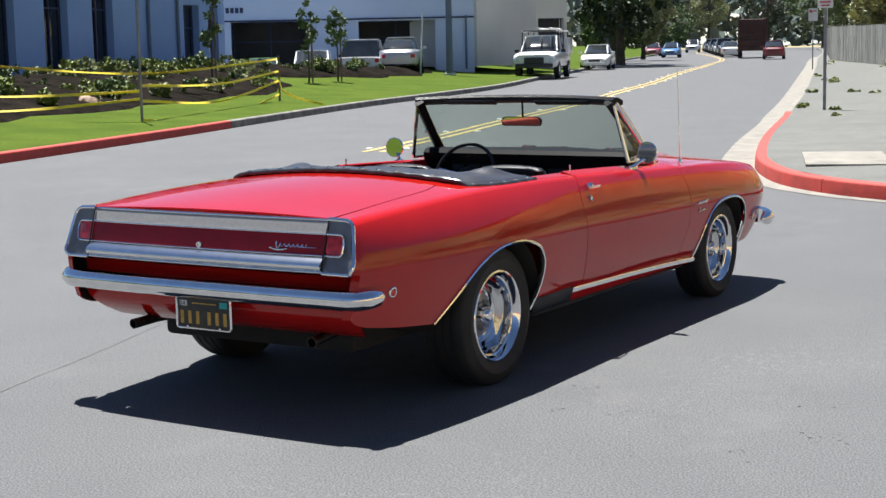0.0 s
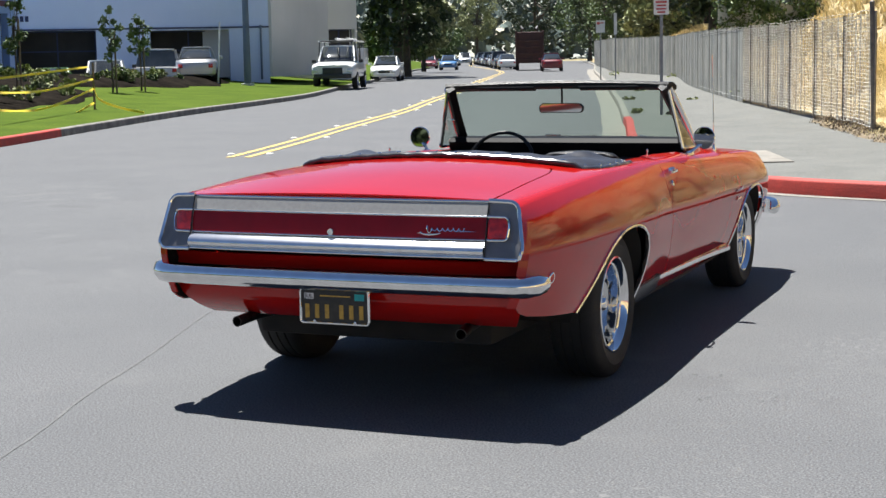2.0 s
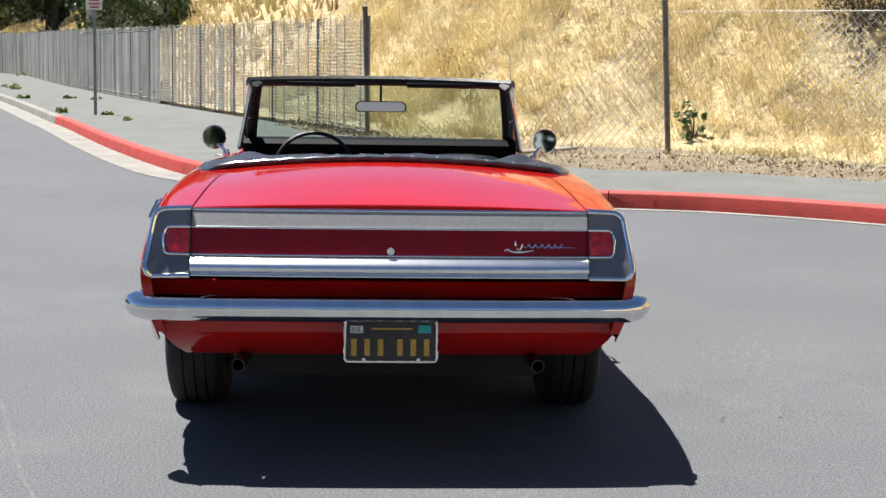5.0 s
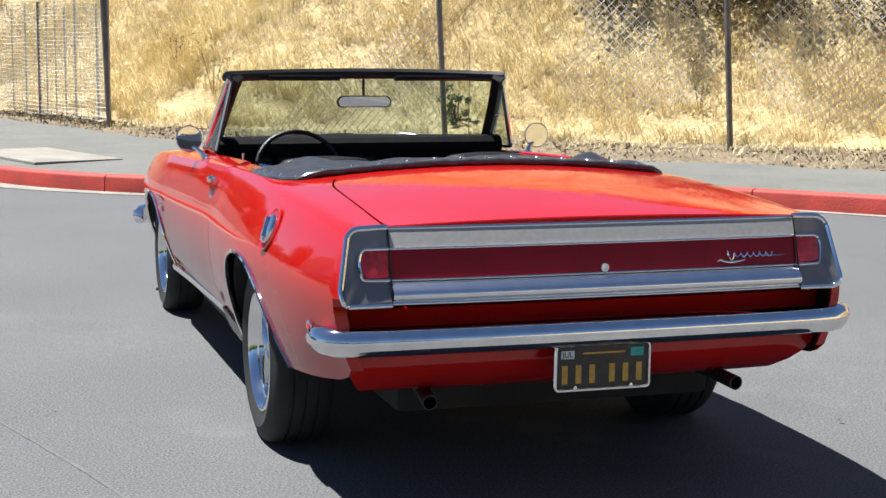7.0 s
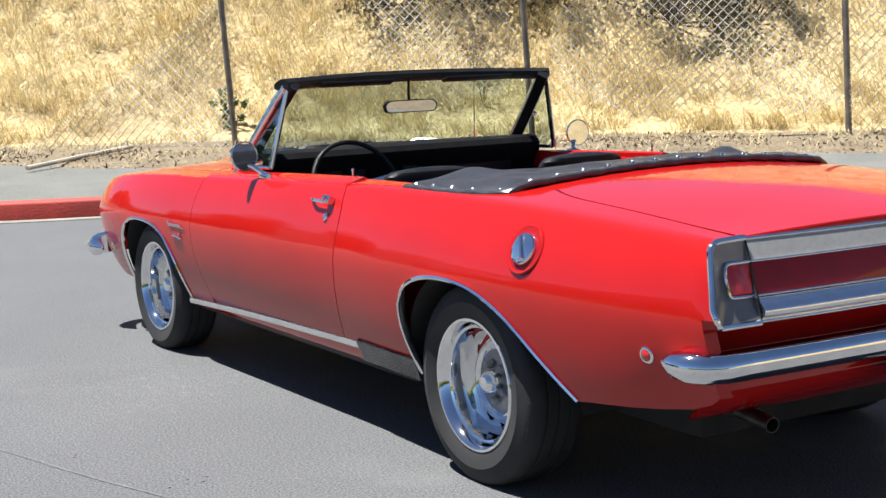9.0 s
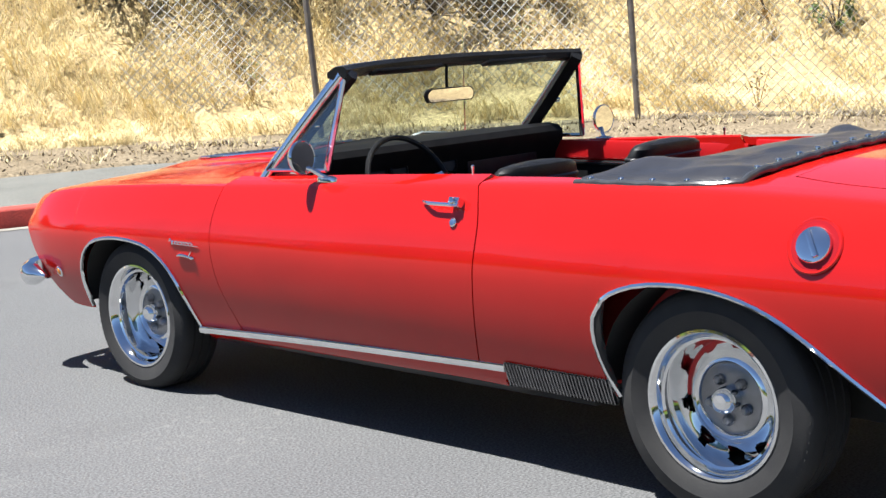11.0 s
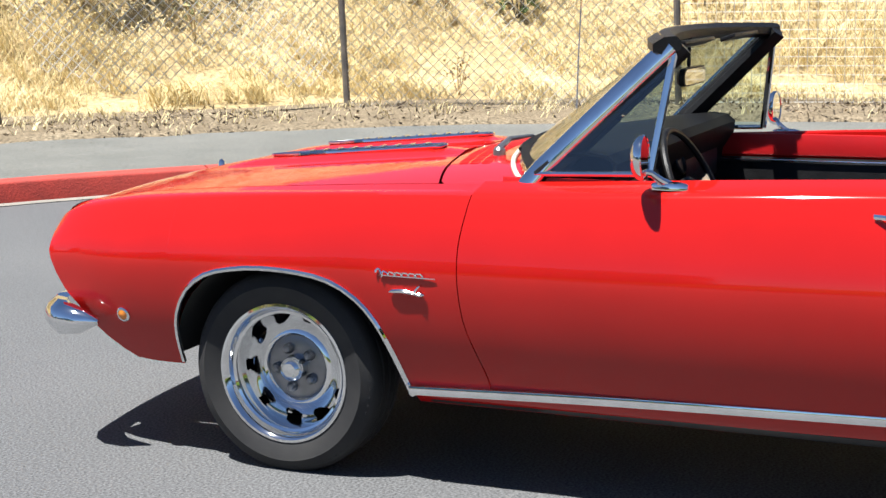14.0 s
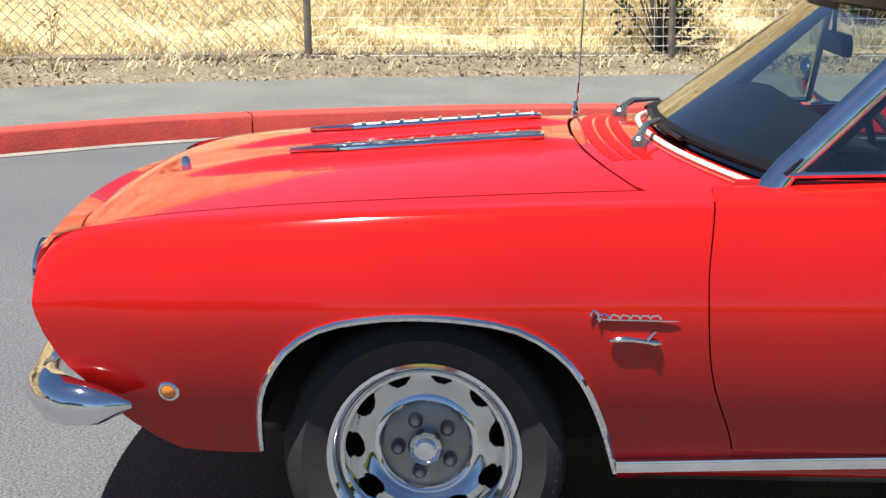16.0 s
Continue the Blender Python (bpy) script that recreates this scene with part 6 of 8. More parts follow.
def scatter_on_hill(count, y_low, y_high, off_low, off_high, power=1.0):
    """Random places on the hill's grid, with bilinear heights."""
    rows_ok = [n for n, p in enumerate(hill_base) if y_low < p.y < y_high and n < len(hill_base) - 1]
    n = rng.choice(rows_ok, count)
    t = rng.uniform(0, 1, count)
    off = off_low + (off_high - off_low) * rng.uniform(0, 1, count) ** power
    k = np.clip(np.searchsorted(HILL_OFFS, off, side="right") - 1, 0, len(HILL_OFFS) - 2)
    lo, hi = np.array(HILL_OFFS)[k], np.array(HILL_OFFS)[k + 1]
    u = ((off - lo) / (hi - lo))[:, None]
    t = t[:, None]
    a = hill_pts[n, k] * (1 - u) + hill_pts[n, k + 1] * u
    b = hill_pts[n + 1, k] * (1 - u) + hill_pts[n + 1, k + 1] * u
    return a * (1 - t) + b * t, off


def blades(points, tall, wide, per, lean):
    """Tufts of thin bent blades: two quads each."""
    n = len(points) * per
    base = np.repeat(points, per, 0) + rng.normal(size=(n, 3)) * (0.05, 0.05, 0.0)
    h = np.repeat(np.asarray(tall), per) * rng.uniform(0.5, 1.15, n)
    a = rng.uniform(0, 2 * math.pi, n)
    out = np.stack([np.cos(a), np.sin(a), 0 * a], 1)
    side = np.stack([-np.sin(a + 0.8), np.cos(a + 0.8), 0 * a], 1) * (wide * rng.uniform(0.6, 1.4, n))[:, None]
    l = (lean * rng.uniform(0.2, 1.3, n) * h)[:, None]
    up = np.array([0, 0, 1.0])
    mid = base + out * l * 0.35 + up * (h * 0.6)[:, None]
    tip = base + out * l + up * (h * rng.uniform(0.75, 1.0, n))[:, None]
    verts = np.stack([base - side, base + side, mid + side * 0.8, mid - side * 0.8, tip], 1).reshape(-1, 3)
    k = np.arange(n)[:, None] * 5
    quads = (k + np.array([0, 1, 2, 3])).tolist()
    tris = (k + np.array([3, 2, 4])).tolist()
    return verts, quads + tris


def patchy(p, scale=0.45):
    return np.array([noise.noise(Vector((q[0] * scale, q[1] * scale, 7))) for q in p])


# grass: taller in patches, none on the bare foot of the slope
pts, off = scatter_on_hill(44000, -9, 24, 0.6, 12, 1.2)
keep = (patchy(pts) > -0.40) & ((off > 1.5) | (patchy(pts, 1.2) > -0.05))
pts, off = pts[keep], off[keep]
v, f = blades(pts, 0.14 + 0.24 * np.clip(patchy(pts, 0.8) + 0.35, 0, 1), 0.0036, 11, 1.3)
me = bpy.data.meshes.new("dry_grass")
me.from_pydata(v.tolist(), [], f)
me.materials.append(STRAW)
tagged(new("dry_grass", me), "long dry golden grass on the hillside", "grass", kind="stuff")
pts, off = scatter_on_hill(5000, 24, 110, 0.3, 14, 1.2)
v, f = blades(pts, 0.5 + 0 * off, 0.03, 6, 0.6)
me = bpy.data.meshes.new("far_dry_grass")
me.from_pydata(v.tolist(), [], f)
me.materials.append(STRAW)
tagged(new("far_dry_grass", me), "dry golden grass on the far bank", "grass", kind="stuff")

# leaf litter heaped along the edge of the soil, and short dry grass on it
def on_soil(count, power):
    n = rng.integers(0, len(soil_rows) - 1, count)
    t, u = rng.uniform(0, 1, count) ** power, rng.uniform(0, 1, count)
    out = []
    for k in range(count):
        (p, q), (p2, q2) = soil_rows[n[k]], soil_rows[n[k] + 1]
        r = p.lerp(q, t[k]).lerp(p2.lerp(q2, t[k]), u[k])
        out.append((r.x, r.y, curve_at(SOIL_Z, float(t[k]))))
    return np.array(out), t


pts, t = on_soil(30000, 1.3)
heap = np.clip(patchy(pts, 0.8) + 0.55, 0.05, 1) * np.exp(-((t - 0.22) / 0.24) ** 2)
keep = (rng.uniform(0, 1, len(pts)) < heap * 1.6 + 0.06) & (pts[:, 1] > -12)
pts, heap = pts[keep], heap[keep]
pts[:, 2] += rng.uniform(0.0, 0.13, len(pts)) * heap + 0.008
for share, mat, word in ((0, LITTER, "brown"), (1, LITTER_PALE, "pale straw-coloured")):
    q = pts[share::2]
    v, f = leaf_arrays(q, rng.uniform(0.010, 0.036, len(q)), 0.35)
    tagged(mesh_from_arrays("leaf_litter", v, f, mat), word + " leaf litter and twigs heaped along the fence", "litter", kind="stuff")
pts, t = on_soil(5200, 0.6)
pts = pts[(patchy(pts, 0.9) > -0.1) & (pts[:, 1] > -12)]
v, f = blades(pts, 0.05 + 0.10 * np.clip(patchy(pts, 1.4) + 0.4, 0, 1), 0.004, 5, 1.2)
me = bpy.data.meshes.new("short_dry_grass")
me.from_pydata(v.tolist(), [], f)
me.materials.append(STRAW)
tagged(new("short_dry_grass", me), "short trampled dry grass by the fence", "grass", kind="stuff")
edge = np.array([tuple(p) for p, q in soil_rows])
pts = edge[rng.integers(0, len(edge), 500)] + np.stack([rng.normal(size=500) * 0.5 - 0.25, rng.normal(size=500) * 0.5 - 0.35, np.zeros(500)], 1)
pts[:, 2] = 0.222
pts = pts[[nearest_on(PAVE_IN, Vector((p[0], p[1], 0)))[1] > 0.4 for p in pts]]
v, f = leaf_arrays(pts, rng.uniform(0.008, 0.022, len(pts)))
v[:, 2] = 0.2 + np.abs(v[:, 2] - 0.222) * 0.4 + 0.02
tagged(mesh_from_arrays("scattered_leaves", v, f, LITTER), "few dry leaves scattered on the pavement", "litter", kind="stuff")

# shrubs on the slope
for x, y, w, h, mat, label in (
        (7.3, 11.3, 1.9, 1.25, LEAF_BROWN, "dark dead brush behind the wire fence"), (6.4, 12.1, 1.5, 0.9, LEAF_BROWN, "dark dead brush behind the wire fence"),
        (8.2, 10.7, 1.6, 1.05, LEAF_BROWN, "dark dead brush behind the wire fence"), (9.1, 9.4, 1.6, 1.0, LEAF_BROWN, "low dark brush in dry grass"),
        (9.8, 8.8, 1.5, 0.8, LEAF_BROWN, "low dark brush in dry grass"), (7.9, 12.0, 2.1, 1.5, LEAF_BROWN, "dark dead brush behind the wire fence"),
        (10.75, -0.25, 1.25, 1.9, LEAF_DARK, "dense dark bush overhanging the fence"), (11.9, -2.4, 2.4, 2.2, LEAF_DARK, "dense dark bush overhanging the fence"),
        (4.1, 11.6, 0.5, 0.5, LEAF, "small sparse green bush in dry grass"), (11.5, 5.3, 0.55, 0.6, LEAF, "small sparse green bush in dry grass"),
        (11.5, 6.2, 1.0, 0.6, LEAF_DRY, "brown twiggy bush in dry grass"), (12.3, 3.4, 1.2, 0.6, LEAF_DRY, "brown twiggy bush in dry grass")):
    shrub(x, y, hill_at(x, y) - 0.05, w, h, mat, label, clumps=12 if w < 1.25 else int(16 + 18 * w), each=26 if w < 1.25 else 54, leaf=0.032)
# thin dry weeds, each a few stalks with sparse leaves
for k in range(34):
    p = scatter_on_hill(1, -4, 20, 0.7, 7.0)[0][0]
    h = random.uniform(0.35, 0.95)
    t = thing("dry_weed", "tall thin dry weed on the slope", "weed", group="dry weeds on the slope")
    t.location = p
    b = bmesh.new()
    leaves = []
    for _ in range(random.randint(3, 6)):
        a, l = random.uniform(0, 6.28), random.uniform(0.1, 0.4) * h
        tip = Vector((l * math.cos(a), l * math.sin(a), h * random.uniform(0.6, 1.0)))
        add_tube(b, [(0, 0, -0.05), tip * 0.5 + Vector((0, 0, 0.05)), tip], [0.006, 0.005, 0.002], 4)
        leaves += [tip * random.uniform(0.4, 1.0) + Vector((random.gauss(0, 0.05), random.gauss(0, 0.05), random.gauss(0, 0.04))) for _ in range(16)]
    part("stalk", b, LEAF_DRY, t)
    v, f = leaf_arrays(np.array([tuple(q) for q in leaves]), np.full(len(leaves), 0.022))
    mesh_from_arrays("foliage", v, f, LEAF_DRY if k % 3 else LEAF_GREY, t)
# weeds that climb the slatted fence
run = smooth_line([(-4.4, 27.4), (-5.3, 30.4), (-6.6, 34.8), (-8.2, 40.0), (-9.6, 45.0)], 0.1)
pts = []
for k in range(5200):
    p = run[int(rng.integers(0, len(run)))]
    top = 0.35 + 1.5 * max(0.0, noise.noise(Vector((p.y * 0.45, 2, 4))) + 0.45) * min(1.0, (p.y - 27) / 3)
    pts.append((p.x - 0.10 + rng.normal() * 0.09, p.y + rng.normal() * 0.08, 0.2 + min(1.75, top) * rng.uniform(0, 1)))
v, f = leaf_arrays(np.array(pts), rng.uniform(0.03, 0.075, len(pts)), 0.4)
tagged(mesh_from_arrays("climbing_weed", v, f, LEAF_GREY), "grey-green weeds climbing the slatted fence", "weeds", kind="stuff")
for x, y, w in ((-6.1, 23.4, 0.35), (-5.95, 22.9, 0.25), (-8.6, 31.6, 0.4), (-11.0, 40.4, 0.8), (-10.7, 40.0, 0.5), (-7.4, 31.2, 0.45), (-6.5, 30.1, 0.4), (-13.9, 48.4, 0.5), (-21.6, 73.5, 1.2), (-15.3, 62.0, 0.9), (-4.9, 21.8, 0.3), (-4.2, 19.6, 0.25)):
    shrub(x, y, 0.16, w * 0.75, w * 0.22, LEAF_PALE, "green weed in a pavement crack", clumps=8, each=16, leaf=0.04, name="weed", group="weeds in the pavement", twigs=False)


# ---- buildings over the street ----
WALL_BLUE = material("pale_blue_wall", (0.26, 0.40, 0.68), 0.85, other=(0.30, 0.44, 0.72), scale=0.5, fine=0.06, bump=0.15, bump_scale=30)
WALL_GREY = material("grey_stucco", (0.60, 0.60, 0.56), 0.9, other=(0.66, 0.65, 0.61), scale=0.4, fine=0.06, bump=0.2, bump_scale=30)
WALL_PALE = material("pale_grey_blue_wall", (0.52, 0.62, 0.80), 0.85, other=(0.58, 0.67, 0.83), scale=0.5, fine=0.06, bump=0.15, bump_scale=30)
MAROON = material("maroon_band", (0.16, 0.05, 0.07), 0.7, other=(0.12, 0.04, 0.06), scale=2)
NAVY = material("navy_trim", (0.02, 0.03, 0.09), 0.6, other=(0.03, 0.04, 0.10), scale=4)
DARK_GLASS = material("dark_window_glass", (0.012, 0.014, 0.016), 0.06, other=(0.02, 0.022, 0.024), scale=1.5, coat=0.5)
# for panes that close the bays: the shade inside is put into their colour
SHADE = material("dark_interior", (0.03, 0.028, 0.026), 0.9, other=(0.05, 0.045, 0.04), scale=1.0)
MULCH = material("dark_mulch", (0.009, 0.008, 0.007), 0.95, other=(0.020, 0.017, 0.014), scale=2.5, fine=0.4, bump=1.0, bump_scale=25, spec=0.0)
POLE_BLUE = material("painted_pole", (0.10, 0.14, 0.20), 0.5, 0.2, other=(0.13, 0.17, 0.22), scale=3)


def facade(name, label, a, b_, z0, z1, thick, openings, wall_mat, glass_mat=DARK_GLASS, depth=0.35):
    """A wall from a to b on the plan with openings (start, end, sill, head) in metres along it; each opening gets a recessed window."""
    house = thing(name, label, "building")
    a, b_ = Vector((*a, 0)), Vector((*b_, 0))
    along = (b_ - a).normalized()
    back = Vector((-along.y, along.x, 0))
    length = (b_ - a).length
    frame_m = Matrix((along, back, Vector((0, 0, 1)))).transposed().to_4x4()
    frame_m.translation = a
    house.matrix_world = frame_m
    edges = sorted({0.0, length, *[o[0] for o in openings], *[o[1] for o in openings]})
    for s, e in zip(edges, edges[1:]):
        mine = [o for o in openings if o[0] <= s + 1e-6 and e <= o[1] + 1e-6]
        spans = [(z0, z1)] if not mine else [(z0, mine[0][2]), (mine[0][3], z1)]
        for lo, hi in spans:
            if hi - lo > 0.01:
                b = bmesh.new()
                add_box(b, ((s + e) / 2, thick / 2, (lo + hi) / 2), (e - s, thick, hi - lo))
                part("wall", b, wall_mat, house, smooth=False)
    for s, e, lo, hi in openings:
        win = new("window")
        win.parent = house
        b = bmesh.new()
        add_box(b, ((s + e) / 2, depth, (lo + hi) / 2), (e - s, 0.05, hi - lo))
        part("pane", b, glass_mat, win, smooth=False)
        for x in ([s + 0.05, (s + e) / 2, e - 0.05] if e - s < 4 else [s + 0.05 + k * (e - s - 0.1) / 5 for k in range(6)]):
            b = bmesh.new()
            add_box(b, (x, depth - 0.05, (lo + hi) / 2), (0.06, 0.06, hi - lo))
            part("mullion", b, NAVY, win, smooth=False)
        for z in (lo + 0.03, lo + (hi - lo) * 0.66, hi - 0.03):
            b = bmesh.new()
            add_box(b, ((s + e) / 2, depth - 0.06, z), (e - s, 0.05, 0.06))
            part("mullion", b, NAVY, win, smooth=False)
    b = bmesh.new()
    add_box(b, (length / 2, 11.2, (z0 + z1) / 2), (length, 18, z1 - z0 - 0.02))
    part("core", b, wall_mat, house, smooth=False)
    for x in (0.15, length - 0.15):
        b = bmesh.new()
        add_box(b, (x, thick + 0.95, (z0 + z1) / 2), (0.3, 1.9, z1 - z0 - 0.02))
        part("wall", b, wall_mat, house, smooth=False)
    b = bmesh.new()
    add_box(b, (length / 2, 9.0, z1 + 0.12), (length + 0.3, 18.6, 0.24))
    part("roof", b, WALL_GREY, house, smooth=False)
    return house, length


# near office wing: pale blue with tall dark windows and a maroon band
wing, wl = facade("office_wing", "pale blue office wing with tall dark windows", (-29.4, 15.6), (-34.68, 39.03), 0.2, 6.5, 0.3,
                  [(0.6, 3.0, 0.8, 4.2), (7.4, 10.17, 0.8, 4.6), (11.76, 13.1, 0.8, 4.2), (14.54, 15.85, 0.8, 4.2), (20.78, 21.97, 0.8, 3.3), (22.87, 23.48, 0.8, 3.3)], WALL_BLUE)
b = bmesh.new()
add_box(b, (wl / 2, -0.03, 3.66), (wl, 0.06, 0.20))
part("band", b, MAROON, wing, "maroon band", smooth=False)
for x in (18.1, 20.2):
    b = bmesh.new()
    add_tube(b, [(x, -0.08, 0.8), (x, -0.08, 6.2)], 0.06, 8)
    part("downpipe", b, POLE_BLUE, wing)
# facade with the loading bays; its number is kept as plain bars
A, B = Vector((-42.3, 47.7, 0)), Vector((-32.58, 54.62, 0))
hall, hl = facade("office_hall", "pale blue office hall with two wide dark bays", (A.x, A.y), (B.x, B.y), 0.2, 8.0, 0.3,
                  [(0.55, 4.08, 0.45, 3.18), (6.5, 10.1, 0.45, 3.12)], WALL_PALE, depth=1.6, glass_mat=SHADE)
hall.location.z -= 0.30
b = bmesh.new()
add_box(b, (hl / 2, -0.05, 3.22), (hl, 0.10, 0.07))
part("band", b, NAVY, hall, "navy trim line", smooth=False)
for k in range(4):
    b = bmesh.new()
    add_box(b, (0.42 + k * 0.22, -0.02, 3.72), (0.15, 0.04, 0.25))
    part("number_bar", b, NAVY, hall, "dark bar", smooth=False)
b = bmesh.new()
add_tube(b, [(11.55, -0.1, 0.8), (11.55, -0.1, 3.3)], 0.05, 8)
part("downpipe", b, POLE_BLUE, hall)
facade("warehouse", "tall grey stucco warehouse with a small dark doorway", (-32.5, 54.75), (-33.9, 63.2), 0.6, 8.5, 0.3, [], WALL_GREY)
facade("rear_warehouse", "light grey warehouse with a dark loading door", (-36.3, 67.0), (-35.2, 69.2), 0.2, 7.6, 0.3, [(0.5, 2.3, 0.4, 3.0)], WALL_GREY, glass_mat=SHADE)

# ---- planting bed ----
def verge_point(off, n):
    p = verge_base[n]
    ahead = verge_base[min(n + 3, len(verge_base) - 1)] - verge_base[max(n - 3, 0)]
    out = Vector((-ahead.y, ahead.x, 0)).normalized()
    return Vector((*(p + out * off).xy, verge_height(off, p.y)))


stations = [n for n, p in enumerate(verge_base) if 6 < p.y < 52]
bm = bmesh.new()
rows = []
for n in stations:
    y = verge_base[n].y
    inner = curve_at([(6, 4.2), (12, 3.8), (17, 3.6), (24, 3.6), (29, 3.9), (32, 4.9), (35, 6.8), (37, 6.6), (40, 5.6), (44, 4.9), (48, 4.6), (52, 5.0)], y) + 0.3 * math.sin(y * 1.3)
    outer = curve_at([(6, 10.5), (20, 10.2), (30, 9.8), (38, 9.6), (46, 7.3), (52, 6.2)], y)
    rows.append([verge_point(inner - 0.15, n) - Vector((0, 0, 0.06))] + [verge_point(lerp(inner, outer, t), n) + Vector((0, 0, 0.06 + (0.24 if y < 30 else 0.20) * math.sin(math.pi * t) + 0.05 * noise.noise(Vector((t * 6, y * 0.8, 2))))) for t in [k / 8 for k in range(9)]])
add_grid(bm, rows)
bmesh.ops.recalc_face_normals(bm, faces=bm.faces[:])
tagged(part("planting_bed", bm, MULCH), "dark mulch bed between lawn and building", "planting bed", kind="structure")
# car park behind the bed
bm = bmesh.new()
rows = []
for n in stations:
    outer = curve_at([(6, 10.5), (20, 10.2), (30, 9.8), (38, 9.6), (46, 7.3), (52, 6.2)], verge_base[n].y)
    rows.append([verge_point(outer + d, n) + Vector((0, 0, 0.02)) for d in (0, 4, 9)] if verge_base[n].y > 30 else [verge_point(outer + d, n) + Vector((0, 0, 0.02)) for d in (0, 0.3, 0.6)])
add_grid(bm, rows)
bmesh.ops.recalc_face_normals(bm, faces=bm.faces[:])
tagged(part("car_park", bm, ASPHALT), "asphalt car park before the hall", "car park", kind="structure")


def bed_spot(y, off):
    n = min(range(len(verge_base)), key=lambda k: abs(verge_base[k].y - y))
    return verge_point(off, n)


random.seed(11)
for k in range(110):
    y = random.uniform(9, 46)
    near = curve_at([(6, 4.5), (24, 4.0), (29, 4.3), (32, 5.3), (35, 7.2), (37, 7.0), (40, 6.0), (46, 5.3)], y)
    p = bed_spot(y, lerp(near, 9.4 if y < 39 else 7.0, random.random() ** (1.6 if k % 3 else 0.5)))
    w = random.uniform(0.35, 0.8)
    p.z += 0.12
    mat, label = random.choice(((LEAF_LIGHT, "small yellow-green bedding plant"), (LEAF, "small green bedding plant"), (LEAF_LIGHT, "small yellow-green bedding plant"), (LEAF_GREY, "small grey-green bedding plant")))
    shrub(p.x, p.y, p.z, w, w * 0.65, mat, label, clumps=11, each=30, leaf=0.06, name="bedding_plant", group="bedding plants in the mulch", twigs=False)


def bed_z(x, y):
    """Height of the verge under a place."""
    n = min(range(len(verge_base)), key=lambda k: (verge_base[k] - Vector((x, y, 0))).length)
    return verge_height((verge_base[n] - Vector((x, y, 0))).length, verge_base[n].y)


# shrubs along the foot of the wing, some in white flower
for x, y, w, h in ((-29.4, 20.4, 1.5, 1.0), (-30.3, 24.1, 1.2, 0.9), (-30.67, 25.8, 1.3, 1.2), (-30.94, 27.0, 1.1, 0.8), (-31.2, 28.3, 1.5, 1.5), (-31.5, 29.6, 1.3, 1.3), (-31.8, 31.1, 1.1, 1.6), (-32.1, 32.4, 1.5, 1.5),
                   (-32.4, 33.6, 1.5, 1.5), (-32.7, 34.9, 1.4, 1.4), (-33.0, 36.1, 1.1, 1.0), (-33.4, 38.1, 1.6, 1.3), (-30.6, 33.0, 1.2, 0.7), (-30.0, 30.4, 1.1, 0.6)):
    t = shrub(x, y, bed_z(x, y) - 0.05, w, h, LEAF_LIGHT if y > 37 else LEAF_DARK if y < 29.0 else LEAF, "rounded green shrub against the office wall", clumps=30, each=44, leaf=0.075, name="wall_shrub", group="shrubs along the wall")
    if 28 < y < 37:
        q, _ = clump_points((0, 0, h * 0.6), (w / 2, w / 2, h / 2.2), 6, 5, 0.1)
        v, f = leaf_arrays(q, np.full(len(q), 0.05))
        mesh_from_arrays("blossom", v, f, FLOWER, t)
# young staked trees
STAKE = material("wooden_stake", (0.16, 0.11, 0.07), 0.8, other=(0.22, 0.16, 0.10), scale=8)
for x, y, tall in ((-24.7, 26.5, 2.9), (-26.4, 33.4, 2.6), (-26.8, 35.6, 2.7)):
    z = bed_z(x, y) + 0.1
    t = tree(x, y, z, tall, 0.8, LEAF, "young staked tree in the mulch bed", clumps=16, each=34, leaf=0.07, bare=0.35, girth=0.03, name="young_tree", group="young trees in the bed")
    b = bmesh.new()
    add_tube(b, [(0.12, 0.06, -0.2), (0.12, 0.06, tall * 0.72)], 0.03, 6)
    part("stake", b, STAKE, t)
# boulder
ROCK = material("brown_boulder", (0.24, 0.15, 0.10), 0.9, other=(0.34, 0.24, 0.17), scale=3, fine=0.2, bump=0.5, bump_scale=12)
for x, y, s in ((-20.6, 17.5, 0.27), (-20.05, 17.1, 0.17)):
    bm = bmesh.new()
    bmesh.ops.create_icosphere(bm, subdivisions=2, radius=s)
    for v in bm.verts:
        v.co *= 1 + 0.9 * noise.noise(v.co * 2.2 + Vector((s * 9, 0, 0)))
        v.co.z *= 0.7
    tagged(part("boulder", bm, ROCK, smooth=False), "rough brown boulder in the bed", "rock").location = (x, y, bed_z(x, y) + s * 0.45)

# posts, tape and street lamp
TAPE = material("yellow_tape", (0.80, 0.62, 0.03), 0.45, other=(0.70, 0.55, 0.05), scale=3)
STEEL = material("grey_steel", (0.20, 0.21, 0.22), 0.5, 0.5, other=(0.27, 0.27, 0.27), scale=6)
WHITE_PVC = material("white_pipe", (0.70, 0.70, 0.68), 0.5, other=(0.6, 0.6, 0.58), scale=5)
SIGN_WHITE = material("white_sign", (0.72, 0.72, 0.70), 0.5, other=(0.64, 0.64, 0.63), scale=6)
SIGN_RED = material("red_sign_print", (0.50, 0.05, 0.05), 0.5, other=(0.42, 0.05, 0.05), scale=9)


def post(name, label, category, x, y, z, tall, r, mat, lean=(0, 0), top=None):
    t = thing(name, label, category)
    t.location = (x, y, z)
    b = bmesh.new()
    add_tube(b, [(0, 0, -0.2), (lean[0] * 0.5, lean[1] * 0.5, tall * 0.5), (lean[0], lean[1], tall)], [r, r * 0.97, r * 0.92], 10)
    part("pole", b, mat, t)
    return t


